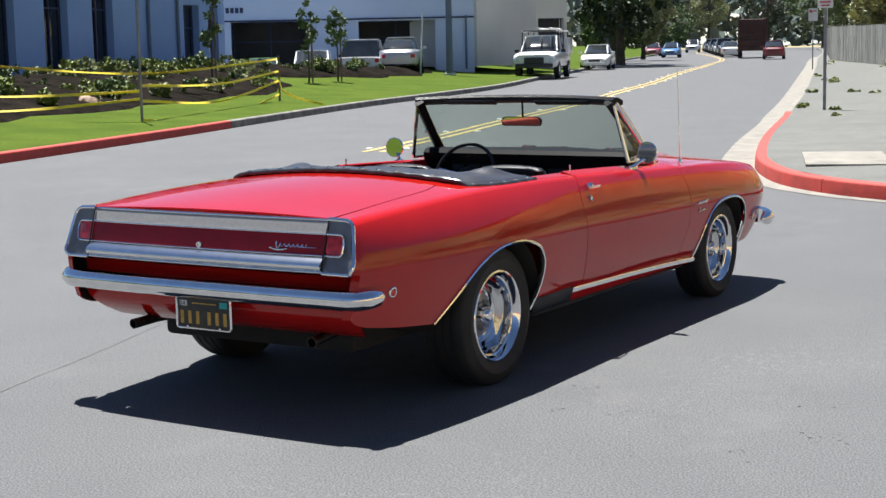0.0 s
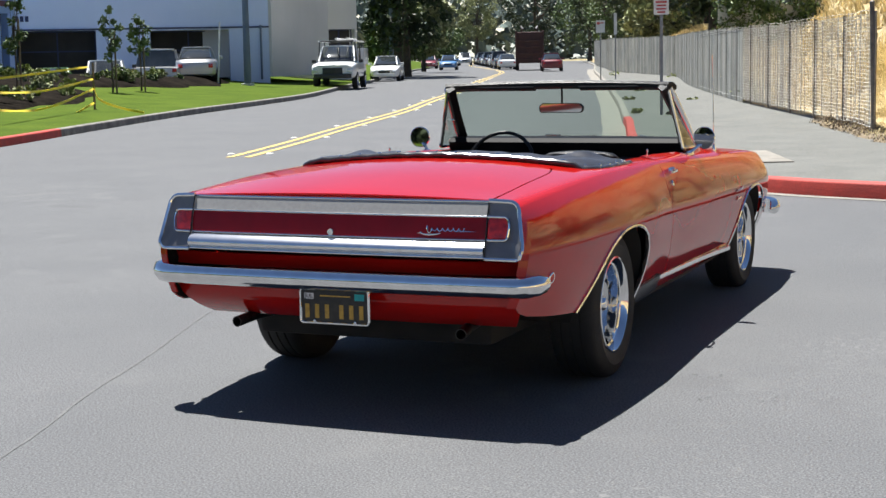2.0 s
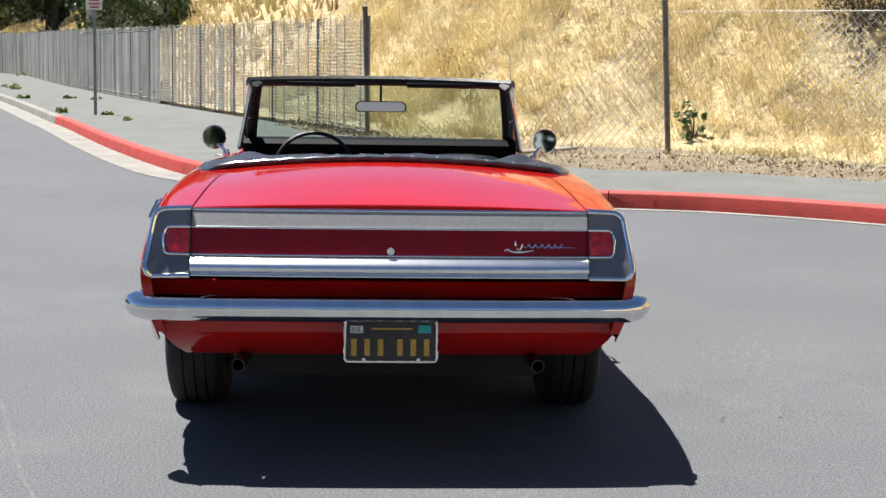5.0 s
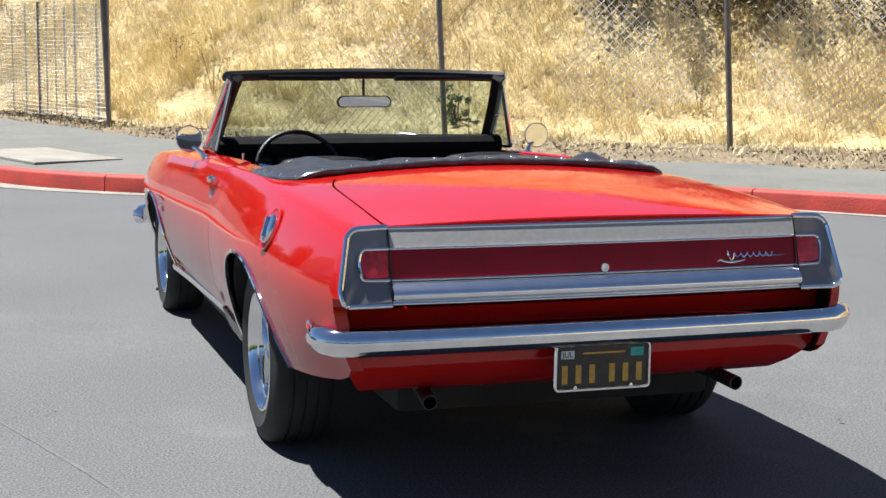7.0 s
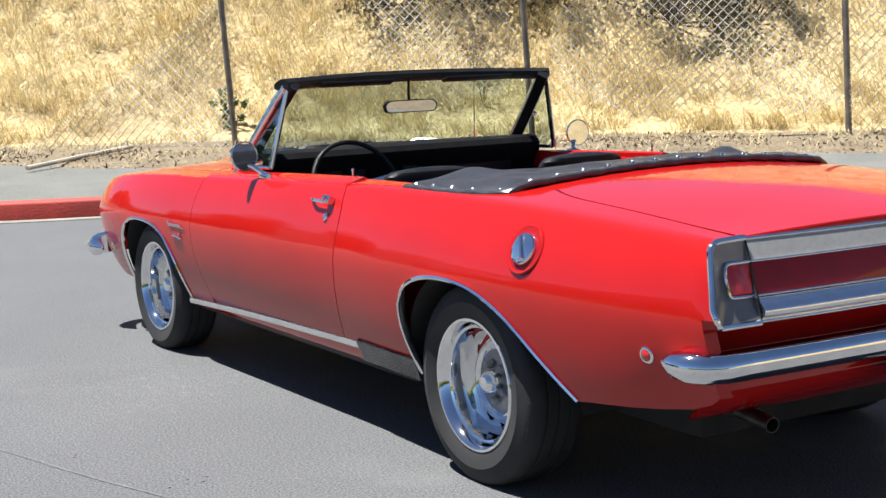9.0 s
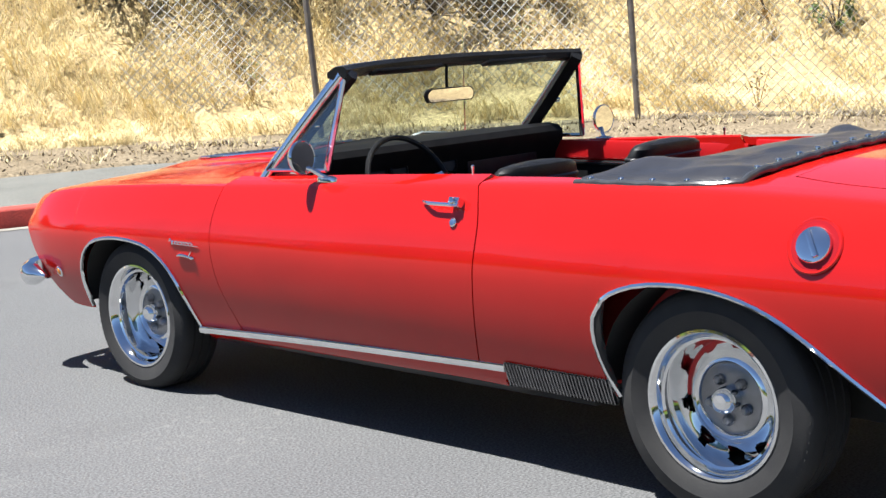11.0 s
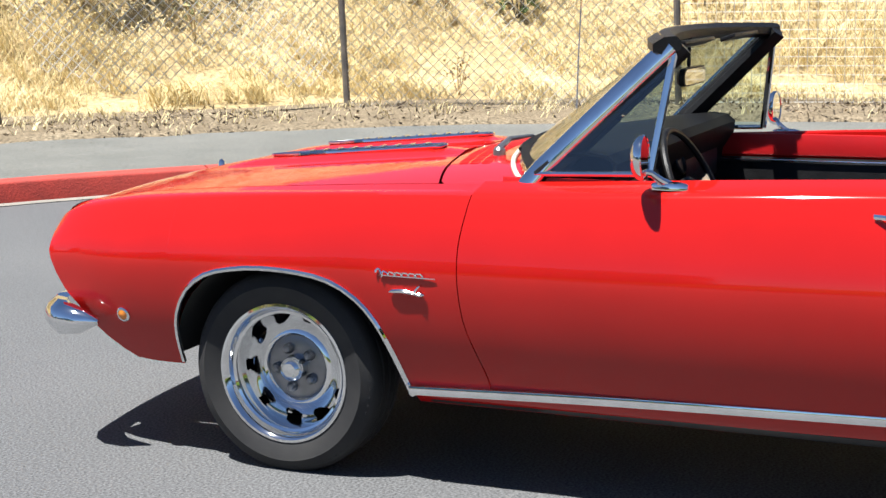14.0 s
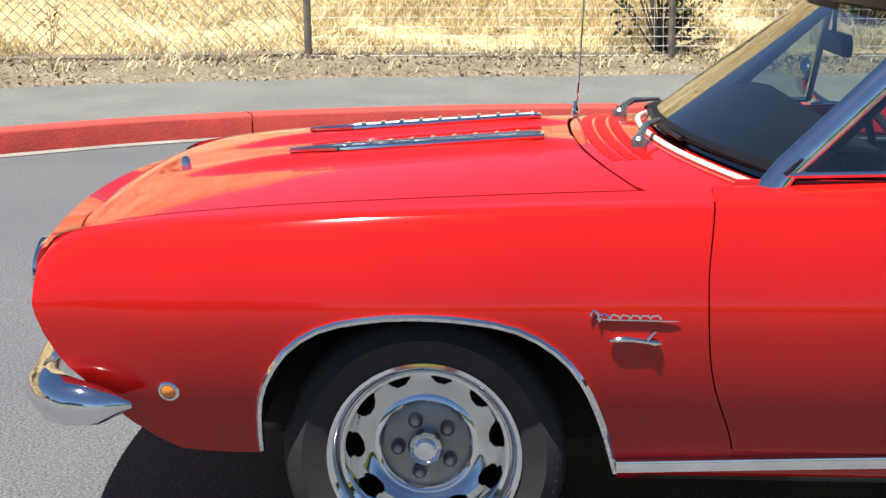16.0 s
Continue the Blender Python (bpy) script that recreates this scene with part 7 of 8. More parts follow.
post("sign_post", "thin grey sign post in the lawn", "post", -16.6, 14.9, 0.2, 3.4, 0.028, STEEL)
stake_b = (-20.6, 24.4, 0.42)
post("tape_stake", "short wooden stake that holds the tape", "stake", *stake_b, 1.0, 0.03, STAKE)
post("tape_stake", "short wooden stake that holds the tape", "stake", -19.6, 9.6, 0.55, 1.3, 0.03, STAKE)
t = post("irrigation_riser", "small white valve riser in the bed", "pipe", -19.5, 13.6, 0.6, 0.95, 0.03, WHITE_PVC)
b = bmesh.new()
add_tube(b, [(0, 0, 0.93), (0.12, 0.05, 0.98), (0.22, 0.1, 0.94)], 0.028, 8)
part("elbow", b, WHITE_PVC, t)
post("leaning_pipe", "leaning white plastic pipe on the lawn", "pipe", -31.0, 47.4, 0.5, 2.5, 0.04, WHITE_PVC, lean=(0.12, 0.1))


def tape(points, label):
    b = bmesh.new()
    line = smooth_line(points, 0.25)
    rows = []
    for n, p in enumerate(line):
        tw = 0.9 * math.sin(n * 0.35) * math.sin(n * 0.11)
        d = Vector((0.02 * math.sin(tw * 2), 0, 0.028 * math.cos(tw)))
        rows.append([p - d, p + d])
    add_grid(b, rows)
    ob = thickened(part("barrier_tape", b, TAPE), 0.003, 0)
    return tagged(ob, label, "tape", group="barrier tapes")


POLE = Vector((-16.6, 14.9, 0))
SB = Vector((stake_b[0], stake_b[1], 0))
for a, c, za, zc, sag in ((Vector((-19.6, 9.6, 0)), POLE, 1.55, 1.15, 0.12), (Vector((-19.6, 9.6, 0)), POLE, 1.25, 1.00, 0.16), (POLE, SB, 1.30, 1.35, 0.10), (POLE, SB, 1.00, 1.10, 0.18), (POLE, SB, 0.62, 0.75, 0.22),
                          (Vector((-22.5, 16.0, 0)), SB + Vector((-1.6, 2.0, 0)), 1.75, 1.65, 0.2), (Vector((-19.6, 9.6, 0)), Vector((-18.6, 13.4, 0)), 0.80, 0.62, 0.08)):
    tape([Vector((*a.xy, za - 0.38)), Vector((*a.lerp(c, 0.5).xy, (za + zc) / 2 - sag * 1.5 - 0.36)), Vector((*c.xy, zc - 0.34))], "yellow barrier tape strung between stakes")
tape([Vector((*SB.xy, 0.95)), SB + Vector((0.3, -0.3, 0.55)), SB + Vector((0.9, -0.6, 0.38)), SB + Vector((1.6, -0.9, 0.27)), SB + Vector((2.3, -1.2, 0.20))], "yellow barrier tape trailing over the lawn")

lamp = thing("street_lamp", "tall blue-grey street lamp pole on the lawn", "street lamp")
lamp.location = (-30.5, 49.0, 0.35)
b = bmesh.new()
add_tube(b, [(0, 0, -0.2), (0, 0, 0.1), (0, 0, 4), (0, 0, 8.5)], [0.17, 0.16, 0.13, 0.09], 12)
part("pole", b, POLE_BLUE, lamp)
b = bmesh.new()
add_box(b, (0, 0, 0.0), (0.42, 0.42, 0.12), bevel=0.02)
part("base", b, WALL_GREY, lamp)
b = bmesh.new()
add_tube(b, [(0, 0, 8.3), (0.5, -0.2, 8.7), (1.8, -0.7, 8.9)], 0.05, 8)
part("arm", b, POLE_BLUE, lamp)
lamp2 = thing("street_lamp", "tall blue-grey street lamp pole by the trees", "street lamp")
lamp2.location = (-41.7, 87.7, 0.5)
b = bmesh.new()
add_tube(b, [(0, 0, -0.2), (0, 0, 5), (0, 0, 9)], [0.16, 0.13, 0.09], 10)
part("pole", b, POLE_BLUE, lamp2)
b = bmesh.new()
add_lathe(b, [(0.11, 0), (0.11, 0.7), (0.09, 0.82), (0.001, 0.86)], Matrix.Translation((-33.1, 57.4, 0.9)), 12)
tagged(part("bollard", b, NAVY), "dark round bollard on the lawn edge", "bollard")

# ---- signs on the pavement ----
def street_sign(x, y, z, tall, wide, high, turn, label, bars):
    t = thing("parking_sign", label, "sign")
    t.matrix_world = Matrix.Translation((x, y, z)) @ Matrix.Rotation(radians(turn), 4, "Z")
    b = bmesh.new()
    add_strip(b, [(0, 0, -0.2), (0, 0, tall)], [(-0.03, -0.012), (0.03, -0.012), (0.03, 0.006), (0.012, 0.006), (0.012, 0.02), (-0.012, 0.02), (-0.012, 0.006), (-0.03, 0.006)], up=Vector((0, 1, 0)))
    part("pole", b, STEEL, t, smooth=False)
    b = bmesh.new()
    pts = loop_round([(-wide / 2, tall - high), (wide / 2, tall - high), (wide / 2, tall), (-wide / 2, tall)], 0.03, 3)
    b.faces.new([b.verts.new((p.x, -0.035, p.y)) for p in pts])
    thickened(part("sign_plate", b, SIGN_WHITE, t, "white sign plate"), 0.004)
    for x0, x1, z0, z1 in bars:
        b = bmesh.new()
        add_box(b, (wide * (x0 + x1) / 2, -0.042, tall - high + high * (z0 + z1) / 2), (wide * (x1 - x0), 0.004, high * (z1 - z0)))
        part("sign_print", b, SIGN_RED, t, smooth=False)
    return t


BARS = [(-0.40, -0.08, 0.66, 0.86), (-0.02, 0.36, 0.74, 0.82), (-0.36, 0.36, 0.50, 0.58), (-0.30, 0.32, 0.36, 0.43), (-0.34, 0.34, 0.22, 0.28), (-0.26, 0.28, 0.08, 0.14)]
street_sign(-5.15, 21.9, 0.16, 2.45, 0.30, 0.46, 8, "white parking sign with red print on a steel post", BARS)
street_sign(-20.3, 66.9, 0.16, 2.9, 0.45, 0.62, 20, "white street sign on a steel post", BARS[:2])
street_sign(-17.9, 61.5, 0.16, 3.1, 0.14, 1.0, 20, "narrow sign plate seen edge-on upon a post", [])


# ---- vehicles ----
PAINTS = {"white": material("white_car_paint", (0.72, 0.73, 0.73), 0.35, other=(0.66, 0.67, 0.67), scale=2, coat=0.8),
          "silver": material("silver_car_paint", (0.45, 0.46, 0.48), 0.35, 0.4, other=(0.40, 0.41, 0.43), scale=2, coat=0.8),
          "green": material("green_car_paint", (0.22, 0.42, 0.12), 0.35, other=(0.19, 0.37, 0.11), scale=2, coat=0.8),
          "blue": material("blue_car_paint", (0.05, 0.16, 0.34), 0.35, other=(0.045, 0.14, 0.30), scale=2, coat=0.8),
          "red": material("maroon_car_paint", (0.22, 0.02, 0.03), 0.35, other=(0.18, 0.018, 0.026), scale=2, coat=0.8),
          "dark": material("dark_car_paint", (0.03, 0.032, 0.036), 0.35, other=(0.04, 0.042, 0.046), scale=2, coat=0.8),
          "brown": material("brown_truck_paint", (0.10, 0.045, 0.035), 0.7, other=(0.07, 0.035, 0.03), scale=2)}
CAR_GLASS = material("car_window_glass", (0.02, 0.024, 0.026), 0.05, other=(0.03, 0.034, 0.036), scale=3, coat=0.6)
HEADLAMP = material("clear_lamp", (0.7, 0.72, 0.74), 0.1, 0.3, other=(0.6, 0.62, 0.64), scale=30, coat=0.6)
PLASTIC = material("black_plastic", (0.02, 0.02, 0.021), 0.5, other=(0.03, 0.03, 0.03), scale=10)


def loft_body(sections):
    """Body from cross sections (y, half width, bottom, shoulder, top, top half width), closed at both ends."""
    b = bmesh.new()
    rows = []
    for y, w, z0, zs, zt, wt in sections:
        half = [(w * 0.86, z0), (w * 0.97, z0 + 0.08), (w, lerp(z0, zs, 0.5)), (w * 0.985, zs - 0.03), (lerp(w, wt, 0.25), zs + 0.01), (wt, zt - 0.04), (wt * 0.9, zt), (wt * 0.45, zt + 0.012)]
        rows.append([Vector((x, y, z)) for x, z in half] + [Vector((-x, y, z)) for x, z in half[::-1]])
    made = add_grid(b, rows, loop=True)
    b.faces.new(made[0])
    b.faces.new(made[-1][::-1])
    bmesh.ops.recalc_face_normals(b, faces=b.faces[:])
    return b


def vehicle(name, label, kind, paint, x, y, z, heading, group=""):
    """A parked vehicle; its front points along its own +y before the turn."""
    t = thing(name, label, "truck" if "truck" in name else "car", group=group)
    t.matrix_world = Matrix.Translation((x, y, z)) @ Matrix.Rotation(radians(heading), 4, "Z")
    P = PAINTS[paint]
    if kind == "sedan":
        half, base, r, ln = 0.88, 1.35, 0.31, 2.25
        body = [(-ln, 0.70, 0.32, 0.72, 0.80, 0.62), (-ln + 0.12, 0.82, 0.26, 0.84, 0.92, 0.70), (-1.4, half, 0.24, 0.90, 0.96, 0.72), (-0.6, half, 0.22, 0.90, 0.93, 0.74), (0.8, half, 0.22, 0.88, 0.92, 0.74),
                (1.5, half, 0.24, 0.82, 0.88, 0.70), (ln - 0.15, 0.80, 0.26, 0.70, 0.76, 0.62), (ln, 0.66, 0.32, 0.60, 0.66, 0.54)]
        cabin = [(-1.55, 0.66, 0.92, 0.94, 0.95, 0.62), (-1.0, 0.76, 0.90, 0.94, 1.36, 0.56), (-0.3, 0.78, 0.90, 0.94, 1.44, 0.58), (0.3, 0.78, 0.90, 0.94, 1.42, 0.58), (1.10, 0.72, 0.90, 0.92, 0.94, 0.66)]
        roof = (-0.35, 1.435, 1.12, 1.05)
    elif kind == "suv":
        half, base, r, ln = 0.93, 1.45, 0.36, 2.35
        body = [(-ln, 0.80, 0.40, 0.95, 1.02, 0.74), (-ln + 0.1, 0.90, 0.34, 1.00, 1.06, 0.78), (-1.0, half, 0.32, 1.02, 1.06, 0.80), (0.9, half, 0.32, 1.02, 1.08, 0.80), (1.7, half, 0.34, 0.98, 1.06, 0.76), (ln - 0.1, 0.86, 0.36, 0.88, 0.98, 0.70),
                (ln, 0.78, 0.42, 0.80, 0.88, 0.64)]
        cabin = [(-2.25, 0.80, 1.04, 1.06, 1.10, 0.76), (-2.0, 0.84, 1.02, 1.06, 1.72, 0.66), (-0.3, 0.85, 1.02, 1.06, 1.80, 0.68), (0.45, 0.85, 1.02, 1.06, 1.76, 0.67), (1.15, 0.80, 1.02, 1.05, 1.10, 0.72)]
        roof = (-0.75, 1.785, 1.30, 2.2)
    elif kind == "pickup":
        half, base, r, ln = 0.98, 1.65, 0.40, 2.85
        body = [(-ln, 0.90, 0.55, 1.12, 1.16, 0.88), (-1.0, half, 0.50, 1.16, 1.20, 0.90), (-0.9, half, 0.48, 1.12, 1.18, 0.86), (0.9, half, 0.48, 1.14, 1.20, 0.86), (1.9, half, 0.50, 1.14, 1.22, 0.82), (ln - 0.12, 0.94, 0.50, 1.06, 1.16, 0.78),
                (ln, 0.88, 0.55, 0.98, 1.08, 0.72)]
        cabin = [(-1.0, 0.88, 1.14, 1.18, 1.22, 0.84), (-0.85, 0.90, 1.14, 1.18, 1.86, 0.72), (0.1, 0.90, 1.14, 1.18, 1.93, 0.73), (0.6, 0.90, 1.14, 1.18, 1.88, 0.72), (1.25, 0.86, 1.14, 1.17, 1.24, 0.78)]
        roof = (-0.1, 1.915, 1.40, 1.2)
    part("body", loft_body(body), P, t, sharp=40)
    part("cabin_glass", loft_body(cabin), CAR_GLASS, t, sharp=40)
    b = bmesh.new()
    add_box(b, (0, roof[0], roof[1]), (roof[2], roof[3], 0.06), bevel=0.025)
    part("roof", b, P, t)
    front_y = body[-1][0]
    zl = (body[-2][2] + body[-2][3]) / 2 + 0.06
    for s in (-1, 1):
        b = bmesh.new()
        add_tube(b, [(s * cabin[-1][1] * 0.94, cabin[-1][0], cabin[-1][4]), (s * cabin[-2][5] * 0.98, cabin[-2][0], cabin[-2][4])], 0.035, 6)
        part("pillar", b, P, t)
        b = bmesh.new()
        add_tube(b, [(s * cabin[2][5] * 1.0, cabin[2][0], cabin[2][4] - 0.02), (s * cabin[2][1] * 0.99, cabin[2][0], cabin[2][3])], 0.04, 6)
        part("pillar", b, P, t)
        b = bmesh.new()
        add_box(b, (s * (body[-1][1] - 0.10), front_y - 0.04, zl), (0.26, 0.14, 0.13), bevel=0.03)
        part("headlight", b, HEADLAMP, t)
        b = bmesh.new()
        add_box(b, (s * (body[0][1] - 0.08), body[0][0] + 0.03, body[0][3] - 0.06), (0.18, 0.10, 0.16), bevel=0.02)
        part("tail_light", b, LAMP_RED, t)
        b = bmesh.new()
        add_box(b, (s * (half + 0.08), cabin[-1][0] - 0.25, cabin[-1][3] + 0.08), (0.20, 0.08, 0.14), bevel=0.03)
        part("wing_mirror", b, P if kind == "sedan" else PLASTIC, t)
        for yy in (-base, base):
            w = new("wheel")
            w.parent = t
            m = Matrix.Translation((s * (half - 0.12), yy, r)) @ Matrix.Rotation(radians(90 * s), 4, "Y")
            b = bmesh.new()
            add_lathe(b, [(r * 0.6, -0.11), (r * 0.94, -0.11), (r, -0.06), (r, 0.07), (r * 0.94, 0.125), (r * 0.6, 0.125)], m, 24)
            part("tyre", b, RUBBER, w)
            b = bmesh.new()
            add_lathe(b, [(r * 0.62, 0.12), (r * 0.58, 0.09), (r * 0.2, 0.10), (0.001, 0.12)], m, 20)
            part("rim", b, BRIGHT, w)
    b = bmesh.new()
    add_box(b, (0, front_y + 0.0, zl - 0.02), (body[-1][1] * 1.0, 0.06, 0.16 if kind != "pickup" else 0.30), bevel=0.02)
    part("grille", b, PLASTIC, t)
    b = bmesh.new()
    add_box(b, (0, front_y + 0.02, body[-1][2] + 0.05), (body[-1][1] * 1.9, 0.14, 0.20), bevel=0.04)
    part("bumper", b, PLASTIC if kind == "pickup" else P, t)
    return t


truck = vehicle("utility_truck", "white utility truck with a ladder rack parked at the kerb", "pickup", "white", -28.9, 54.6, 0.03, 200)
for s in (-1, 1):
    b = bmesh.new()
    add_box(b, (s * 0.86, -1.95, 1.45), (0.30, 1.8, 0.75), bevel=0.03)
    part("tool_box", b, PAINTS["white"], truck, "white side tool box")
    for y in (-2.6, -0.9, 0.9):
        b = bmesh.new()
        add_tube(b, [(s * 0.84, y, 1.2), (s * 0.80, y, 2.12)], 0.03, 6)
        part("rack_post", b, PLASTIC, truck)
    b = bmesh.new()
    add_tube(b, [(s * 0.80, -2.8, 2.13), (s * 0.80, 1.2, 2.13)], 0.035, 6)
    part("rack_rail", b, PAINTS["white"], truck)
for y in (-2.6, -0.9, 0.9):
    b = bmesh.new()
    add_tube(b, [(-0.84, y, 2.15), (0.84, y, 2.15)], 0.03, 6)
    part("rack_bar", b, PLASTIC, truck)
for k in range(2):
    b = bmesh.new()
    add_tube(b, [(-0.45 + 0.5 * k, -2.9, 2.22), (-0.45 + 0.5 * k, 1.0, 2.24)], 0.05, 8)
    part("pipe_load", b, WHITE_PVC, truck, "white pipe on the rack")

vehicle("sedan_car", "white hatchback parked at the kerb", "sedan", "white", -35.9, 74.6, 0.02, 200)
vehicle("parked_car", "pale green car in the car park", "sedan", "green", -37.0, 44.3, bed_z(-37.0, 44.3), 215)
vehicle("parked_car", "white van-like car in the car park", "suv", "white", -35.4, 45.7, bed_z(-35.4, 45.7), 213)
vehicle("pickup_truck", "white pickup in the car park", "pickup", "white", -33.6, 46.9, bed_z(-33.6, 46.9), 30)
vehicle("parked_car", "dark off-road car in the shade of the bay", "suv", "dark", -34.9, 50.6, bed_z(-34.9, 50.6), 30)
vehicle("parked_car", "grey car in the car park", "sedan", "silver", -32.6, 48.4, bed_z(-32.6, 48.4), 30)
vehicle("sedan_car", "small blue car on the far road", "sedan", "blue", -56.5, 133, 0.02, 200)
vehicle("sedan_car", "maroon car parked beside the far kerb", "sedan", "red", -38.1, 111.0, 0.02, 20)
vehicle("sedan_car", "small red car on the far road", "sedan", "red", -66, 150, 0.02, 200)
vehicle("sedan_car", "small red car far along the road", "sedan", "red", -71, 185, 0.02, 20)
vehicle("parked_car", "grey car parked far along the road", "suv", "silver", -78, 190, 0.02, 200)
for k in range(11):
    vehicle("parked_car", ("white car in a far row at the kerb", "dark car in a far row at the kerb", "grey car in a far row at the kerb")[k % 3], ("sedan", "suv", "sedan")[(k * 2) % 3], ("white", "dark", "silver")[k % 3],
            lerp(-48.6, -84.4, k / 10), lerp(128.5, 211.4, k / 10), 0.02, 23, group="cars in the far row")

# refuse truck seen from behind
t = thing("refuse_truck", "tall brown refuse truck parked at the kerb, seen from behind", "truck")
t.matrix_world = Matrix.Translation((-43.6, 121.0, 0.0)) @ Matrix.Rotation(radians(20), 4, "Z")
b = bmesh.new()
add_box(b, (0, 0, 2.0), (2.5, 6.0, 2.7), bevel=0.12)
part("hopper", b, PAINTS["brown"], t)
b = bmesh.new()
add_box(b, (0, 4.4, 1.7), (2.4, 2.2, 2.2), bevel=0.15)
part("cab", b, PAINTS["white"], t)
for s in (-1, 1):
    b = bmesh.new()
    add_box(b, (s * 1.15, -3.05, 2.0), (0.18, 0.18, 2.9), bevel=0.02)
    part("tail_post", b, PAINTS["brown"], t)
    b = bmesh.new()
    add_tube(b, [(s * 0.7, -1, 3.3), (s * 0.7, -1.6, 3.85), (s * 0.55, -1.9, 3.6)], 0.09, 6)
    part("lift_arm", b, PLASTIC, t)
    for yy in (-1.8, 3.9):
        b = bmesh.new()
        add_lathe(b, [(0.25, -0.14), (0.5, -0.14), (0.52, 0.14), (0.25, 0.14), (0.001, 0.1)], Matrix.Translation((s * 1.1, yy, 0.52)) @ Matrix.Rotation(radians(90 * s), 4, "Y"), 20)
        part("tyre", b, RUBBER, t)
for k in range(4):
    b = bmesh.new()
    add_box(b, (0, -3.06, 0.95 + 0.55 * k), (2.1, 0.10, 0.16), bevel=0.02)
    part("tail_rib", b, PAINTS["brown"], t)

# ---- trees ----
for x, y, tall, wide, mat, label, bare in (
        (-10.6, 56.0, 9.0, 6.0, LEAF_DARK, "dark tree with a bare trunk behind the fence", 0.25), (-16.0, 73.0, 10.0, 7.0, LEAF_DARK, "dark tree with a bare trunk behind the fence", 0.2),
        (-11.5, 64, 9.5, 7.0, LEAF, "green tree above the bank", 0.12), (-18.5, 84, 10.5, 8.0, LEAF_DARK, "dense dark tree above the bank", 0.05), (-21.0, 95, 11.5, 8.5, LEAF, "green tree above the bank", 0.05),
        (-24.5, 108, 12, 9.0, LEAF_DARK, "dense dark tree above the bank", 0.03), (-28.5, 121, 12.5, 9.0, LEAF_DARK, "dense dark tree above the bank", 0.03), (-33.5, 134, 13, 10, LEAF, "tall green tree above the bank", 0.02),
        (-39.0, 148, 14, 10, LEAF_DARK, "tall dark tree beyond the parked cars", 0.02), (-45.0, 163, 15, 10, LEAF_DARK, "tall dark tree beyond the parked cars", 0.02), (-52.0, 180, 15, 10, LEAF, "tall green tree beyond the parked cars", 0.02),
        (-60.0, 198, 16, 11, LEAF_DARK, "tall dark tree beyond the parked cars", 0.02), (-68.0, 216, 16, 11, LEAF, "tall green tree beyond the parked cars", 0.02), (-30.0, 115, 6.5, 6.0, LEAF_GREY, "grey-green tree by the street", 0.02),
        (-84.0, 236, 17, 11, LEAF_DARK, "tall dark tree where the road bends", 0.05), (-108.9, 272, 15, 8, LEAF_GREY, "half-bare grey-green tree by the road", 0.2), (-111.7, 262, 8, 9, LEAF, "small round green tree by the far road", 0.05),
        (-38.9, 84.0, 13, 7.0, LEAF_DARK, "large dark drooping tree by the street", 0.06), (-42.5, 90.5, 14, 7.0, LEAF_DARK, "large dark drooping tree by the street", 0.1), (-45.6, 97, 5.0, 5, LEAF, "bright green shrubby tree at the verge", 0.02),
        (-50, 112, 8, 5, LEAF_GREY, "grey-green tree at the verge", 0.1)):
    far_off = math.hypot(x, y) > 60
    on_bank = x > curve_at([(44, -9), (60, -13.8), (103, -26.5), (160, -45.5), (240, -75)], y)
    tree(x, y, max(0.2, hill_at(x, y) - 0.3) if on_bank else 0.4, tall, wide, mat, label, clumps=110, each=64, leaf=0.20 if far_off else 0.15, bare=bare)
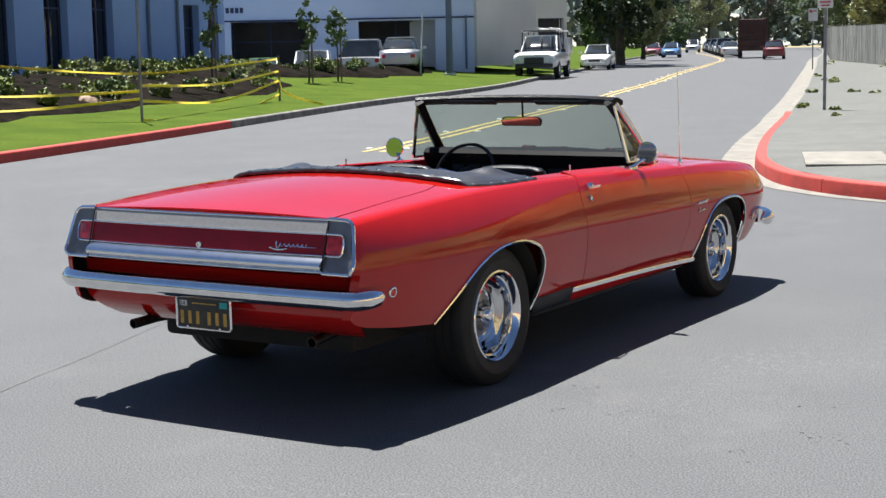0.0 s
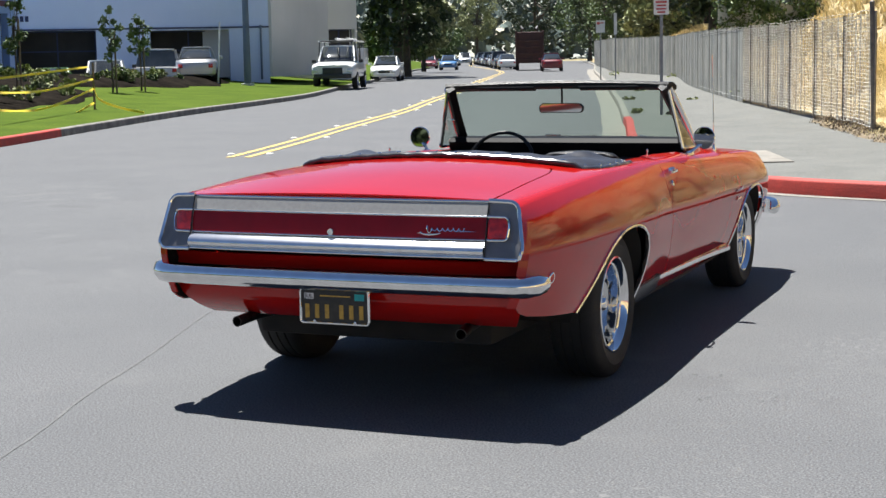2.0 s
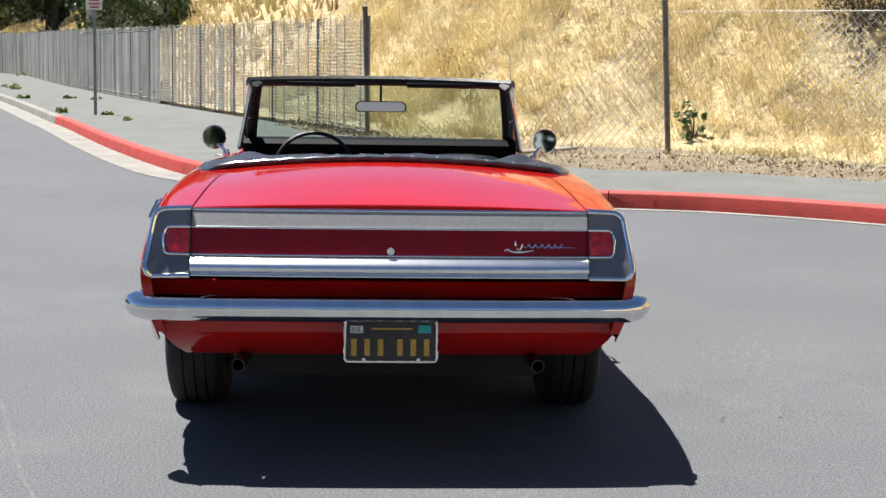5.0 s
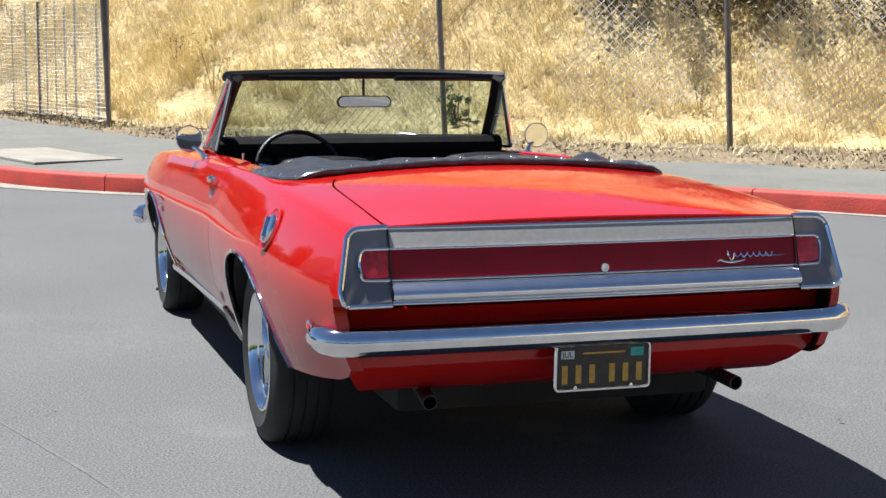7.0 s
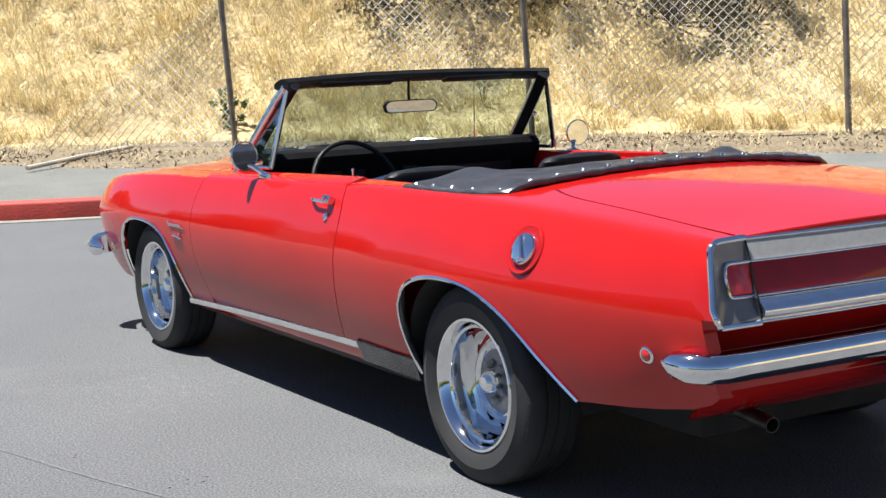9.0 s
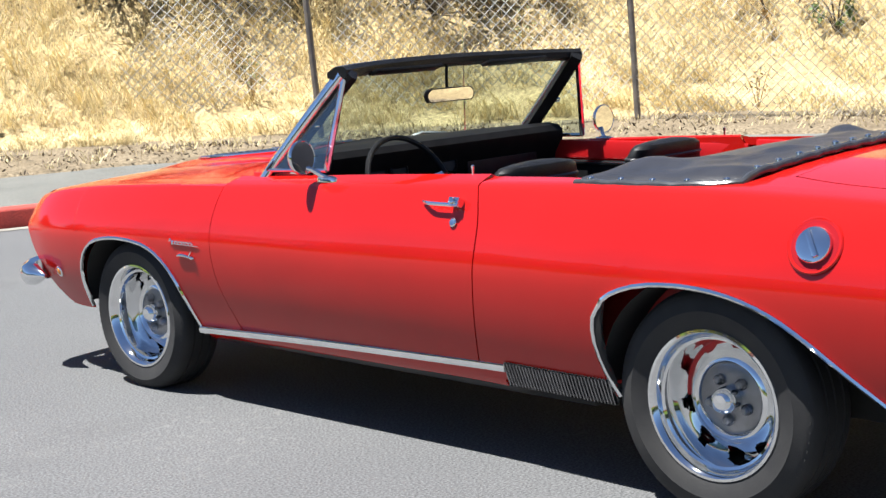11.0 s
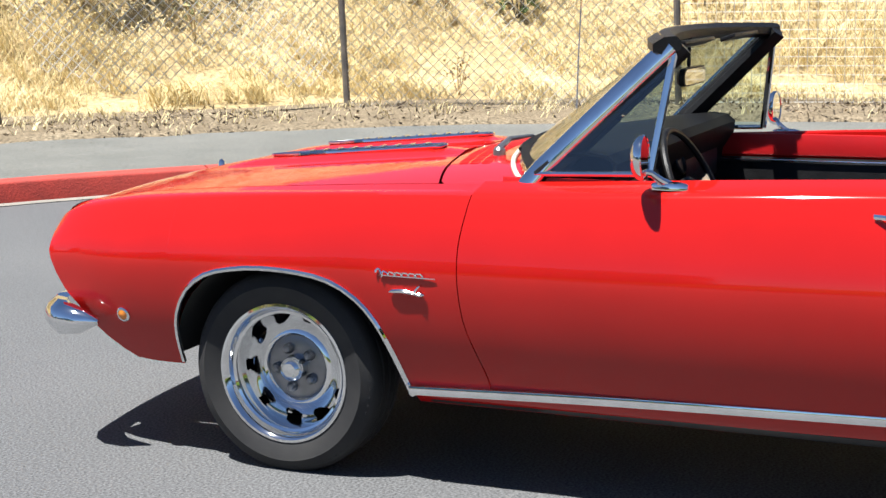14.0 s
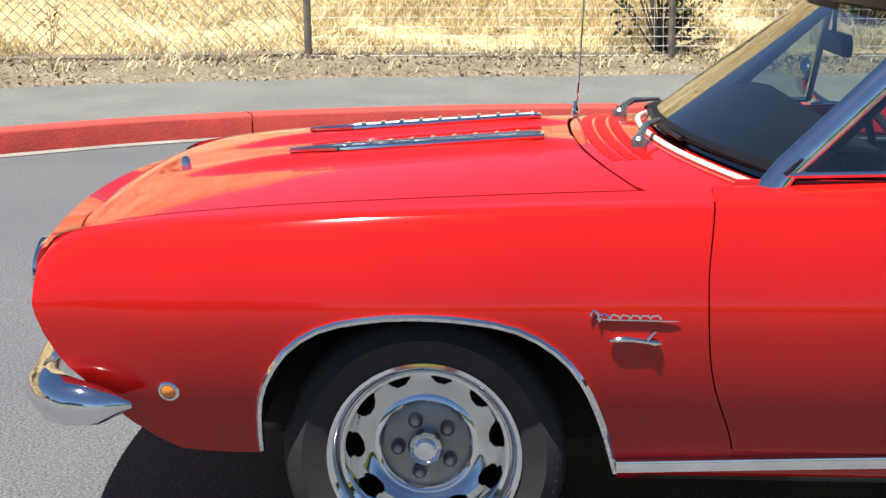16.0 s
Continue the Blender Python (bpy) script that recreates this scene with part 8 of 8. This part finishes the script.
# ivy over a wall at the top of the bank
bm = bmesh.new()
add_box(bm, (-8.0, 47.4, 2.9), (3.6, 0.3, 2.0), turn=Matrix.Rotation(radians(5), 4, "Z"), bevel=0.02)
wall = tagged(part("garden_wall", bm, WALL_GREY), "grey garden wall on top of the bank", "wall")
q, _ = clump_points((-8.0, 47.1, 3.0), (2.3, 0.7, 1.3), 90, 60, 0.4)
v, f = leaf_arrays(q, rng.uniform(0.05, 0.11, len(q)))
tagged(mesh_from_arrays("ivy", v, f, LEAF), "dense green ivy hanging over the wall", "ivy", kind="stuff")

# ---- distance ----
# the air's haze is painted: greyed, bluish hill colours stand in for it
HAZE_HILL = material("far_hills", (0.20, 0.23, 0.22), 0.95, other=(0.42, 0.38, 0.27), scale=0.012, spread=0.6)
FAR_TREES = material("far_woods", (0.07, 0.095, 0.085), 0.95, island=0.35)
bm = bmesh.new()
rows = []
for k in range(61):
    a = radians(lerp(70, 160, k / 60))
    row = []
    for d, h in ((420, -1), (520, 14), (650, 26), (850, 44), (1300, 62), (1800, 40)):
        z = h * (0.8 + 0.45 * noise.noise(Vector((a * 5, d * 0.002, 1))) + 0.2 * noise.noise(Vector((a * 16, d * 0.004, 2))))
        row.append(Vector((math.cos(a) * d, math.sin(a) * d, z)))
    rows.append(row)
add_grid(bm, rows)
bmesh.ops.recalc_face_normals(bm, faces=bm.faces[:])
tagged(part("backdrop_hills", bm, HAZE_HILL), "distant hills with dry slopes, haze put in their colour", "hills", kind="structure")


def woods(name, label, count, place, size, mat):
    c = np.array([place() for _ in range(count)])
    e = rng.normal(size=(count, 26, 3)) * (0.32, 0.32, 0.42)
    s = rng.uniform(0.7, 1.3, count) * size
    pts = c[:, None] + e * s[:, None, None] + np.array([0, 0, 0.9]) * s[:, None, None]
    v, f = leaf_arrays(pts.reshape(-1, 3), np.repeat(s * 0.28, 26))
    return tagged(mesh_from_arrays(name, v, f, mat), label, "woods", kind="stuff")


def far_spot():
    a, d = radians(random.uniform(84, 130)), random.uniform(330, 560)
    return (math.cos(a) * d, math.sin(a) * d, max(0, (d - 430) * 0.13))


woods("far_woods", "distant woods at the foot of the hills", 420, far_spot, 7.0, FAR_TREES)


def behind_spot():
    a, d = radians(random.uniform(195, 290)), random.uniform(58, 85)
    return (math.cos(a) * d, math.sin(a) * d, 0.0)


woods("street_trees", "belt of trees round the crossing", 300, behind_spot, 3.4, LEAF_DARK)
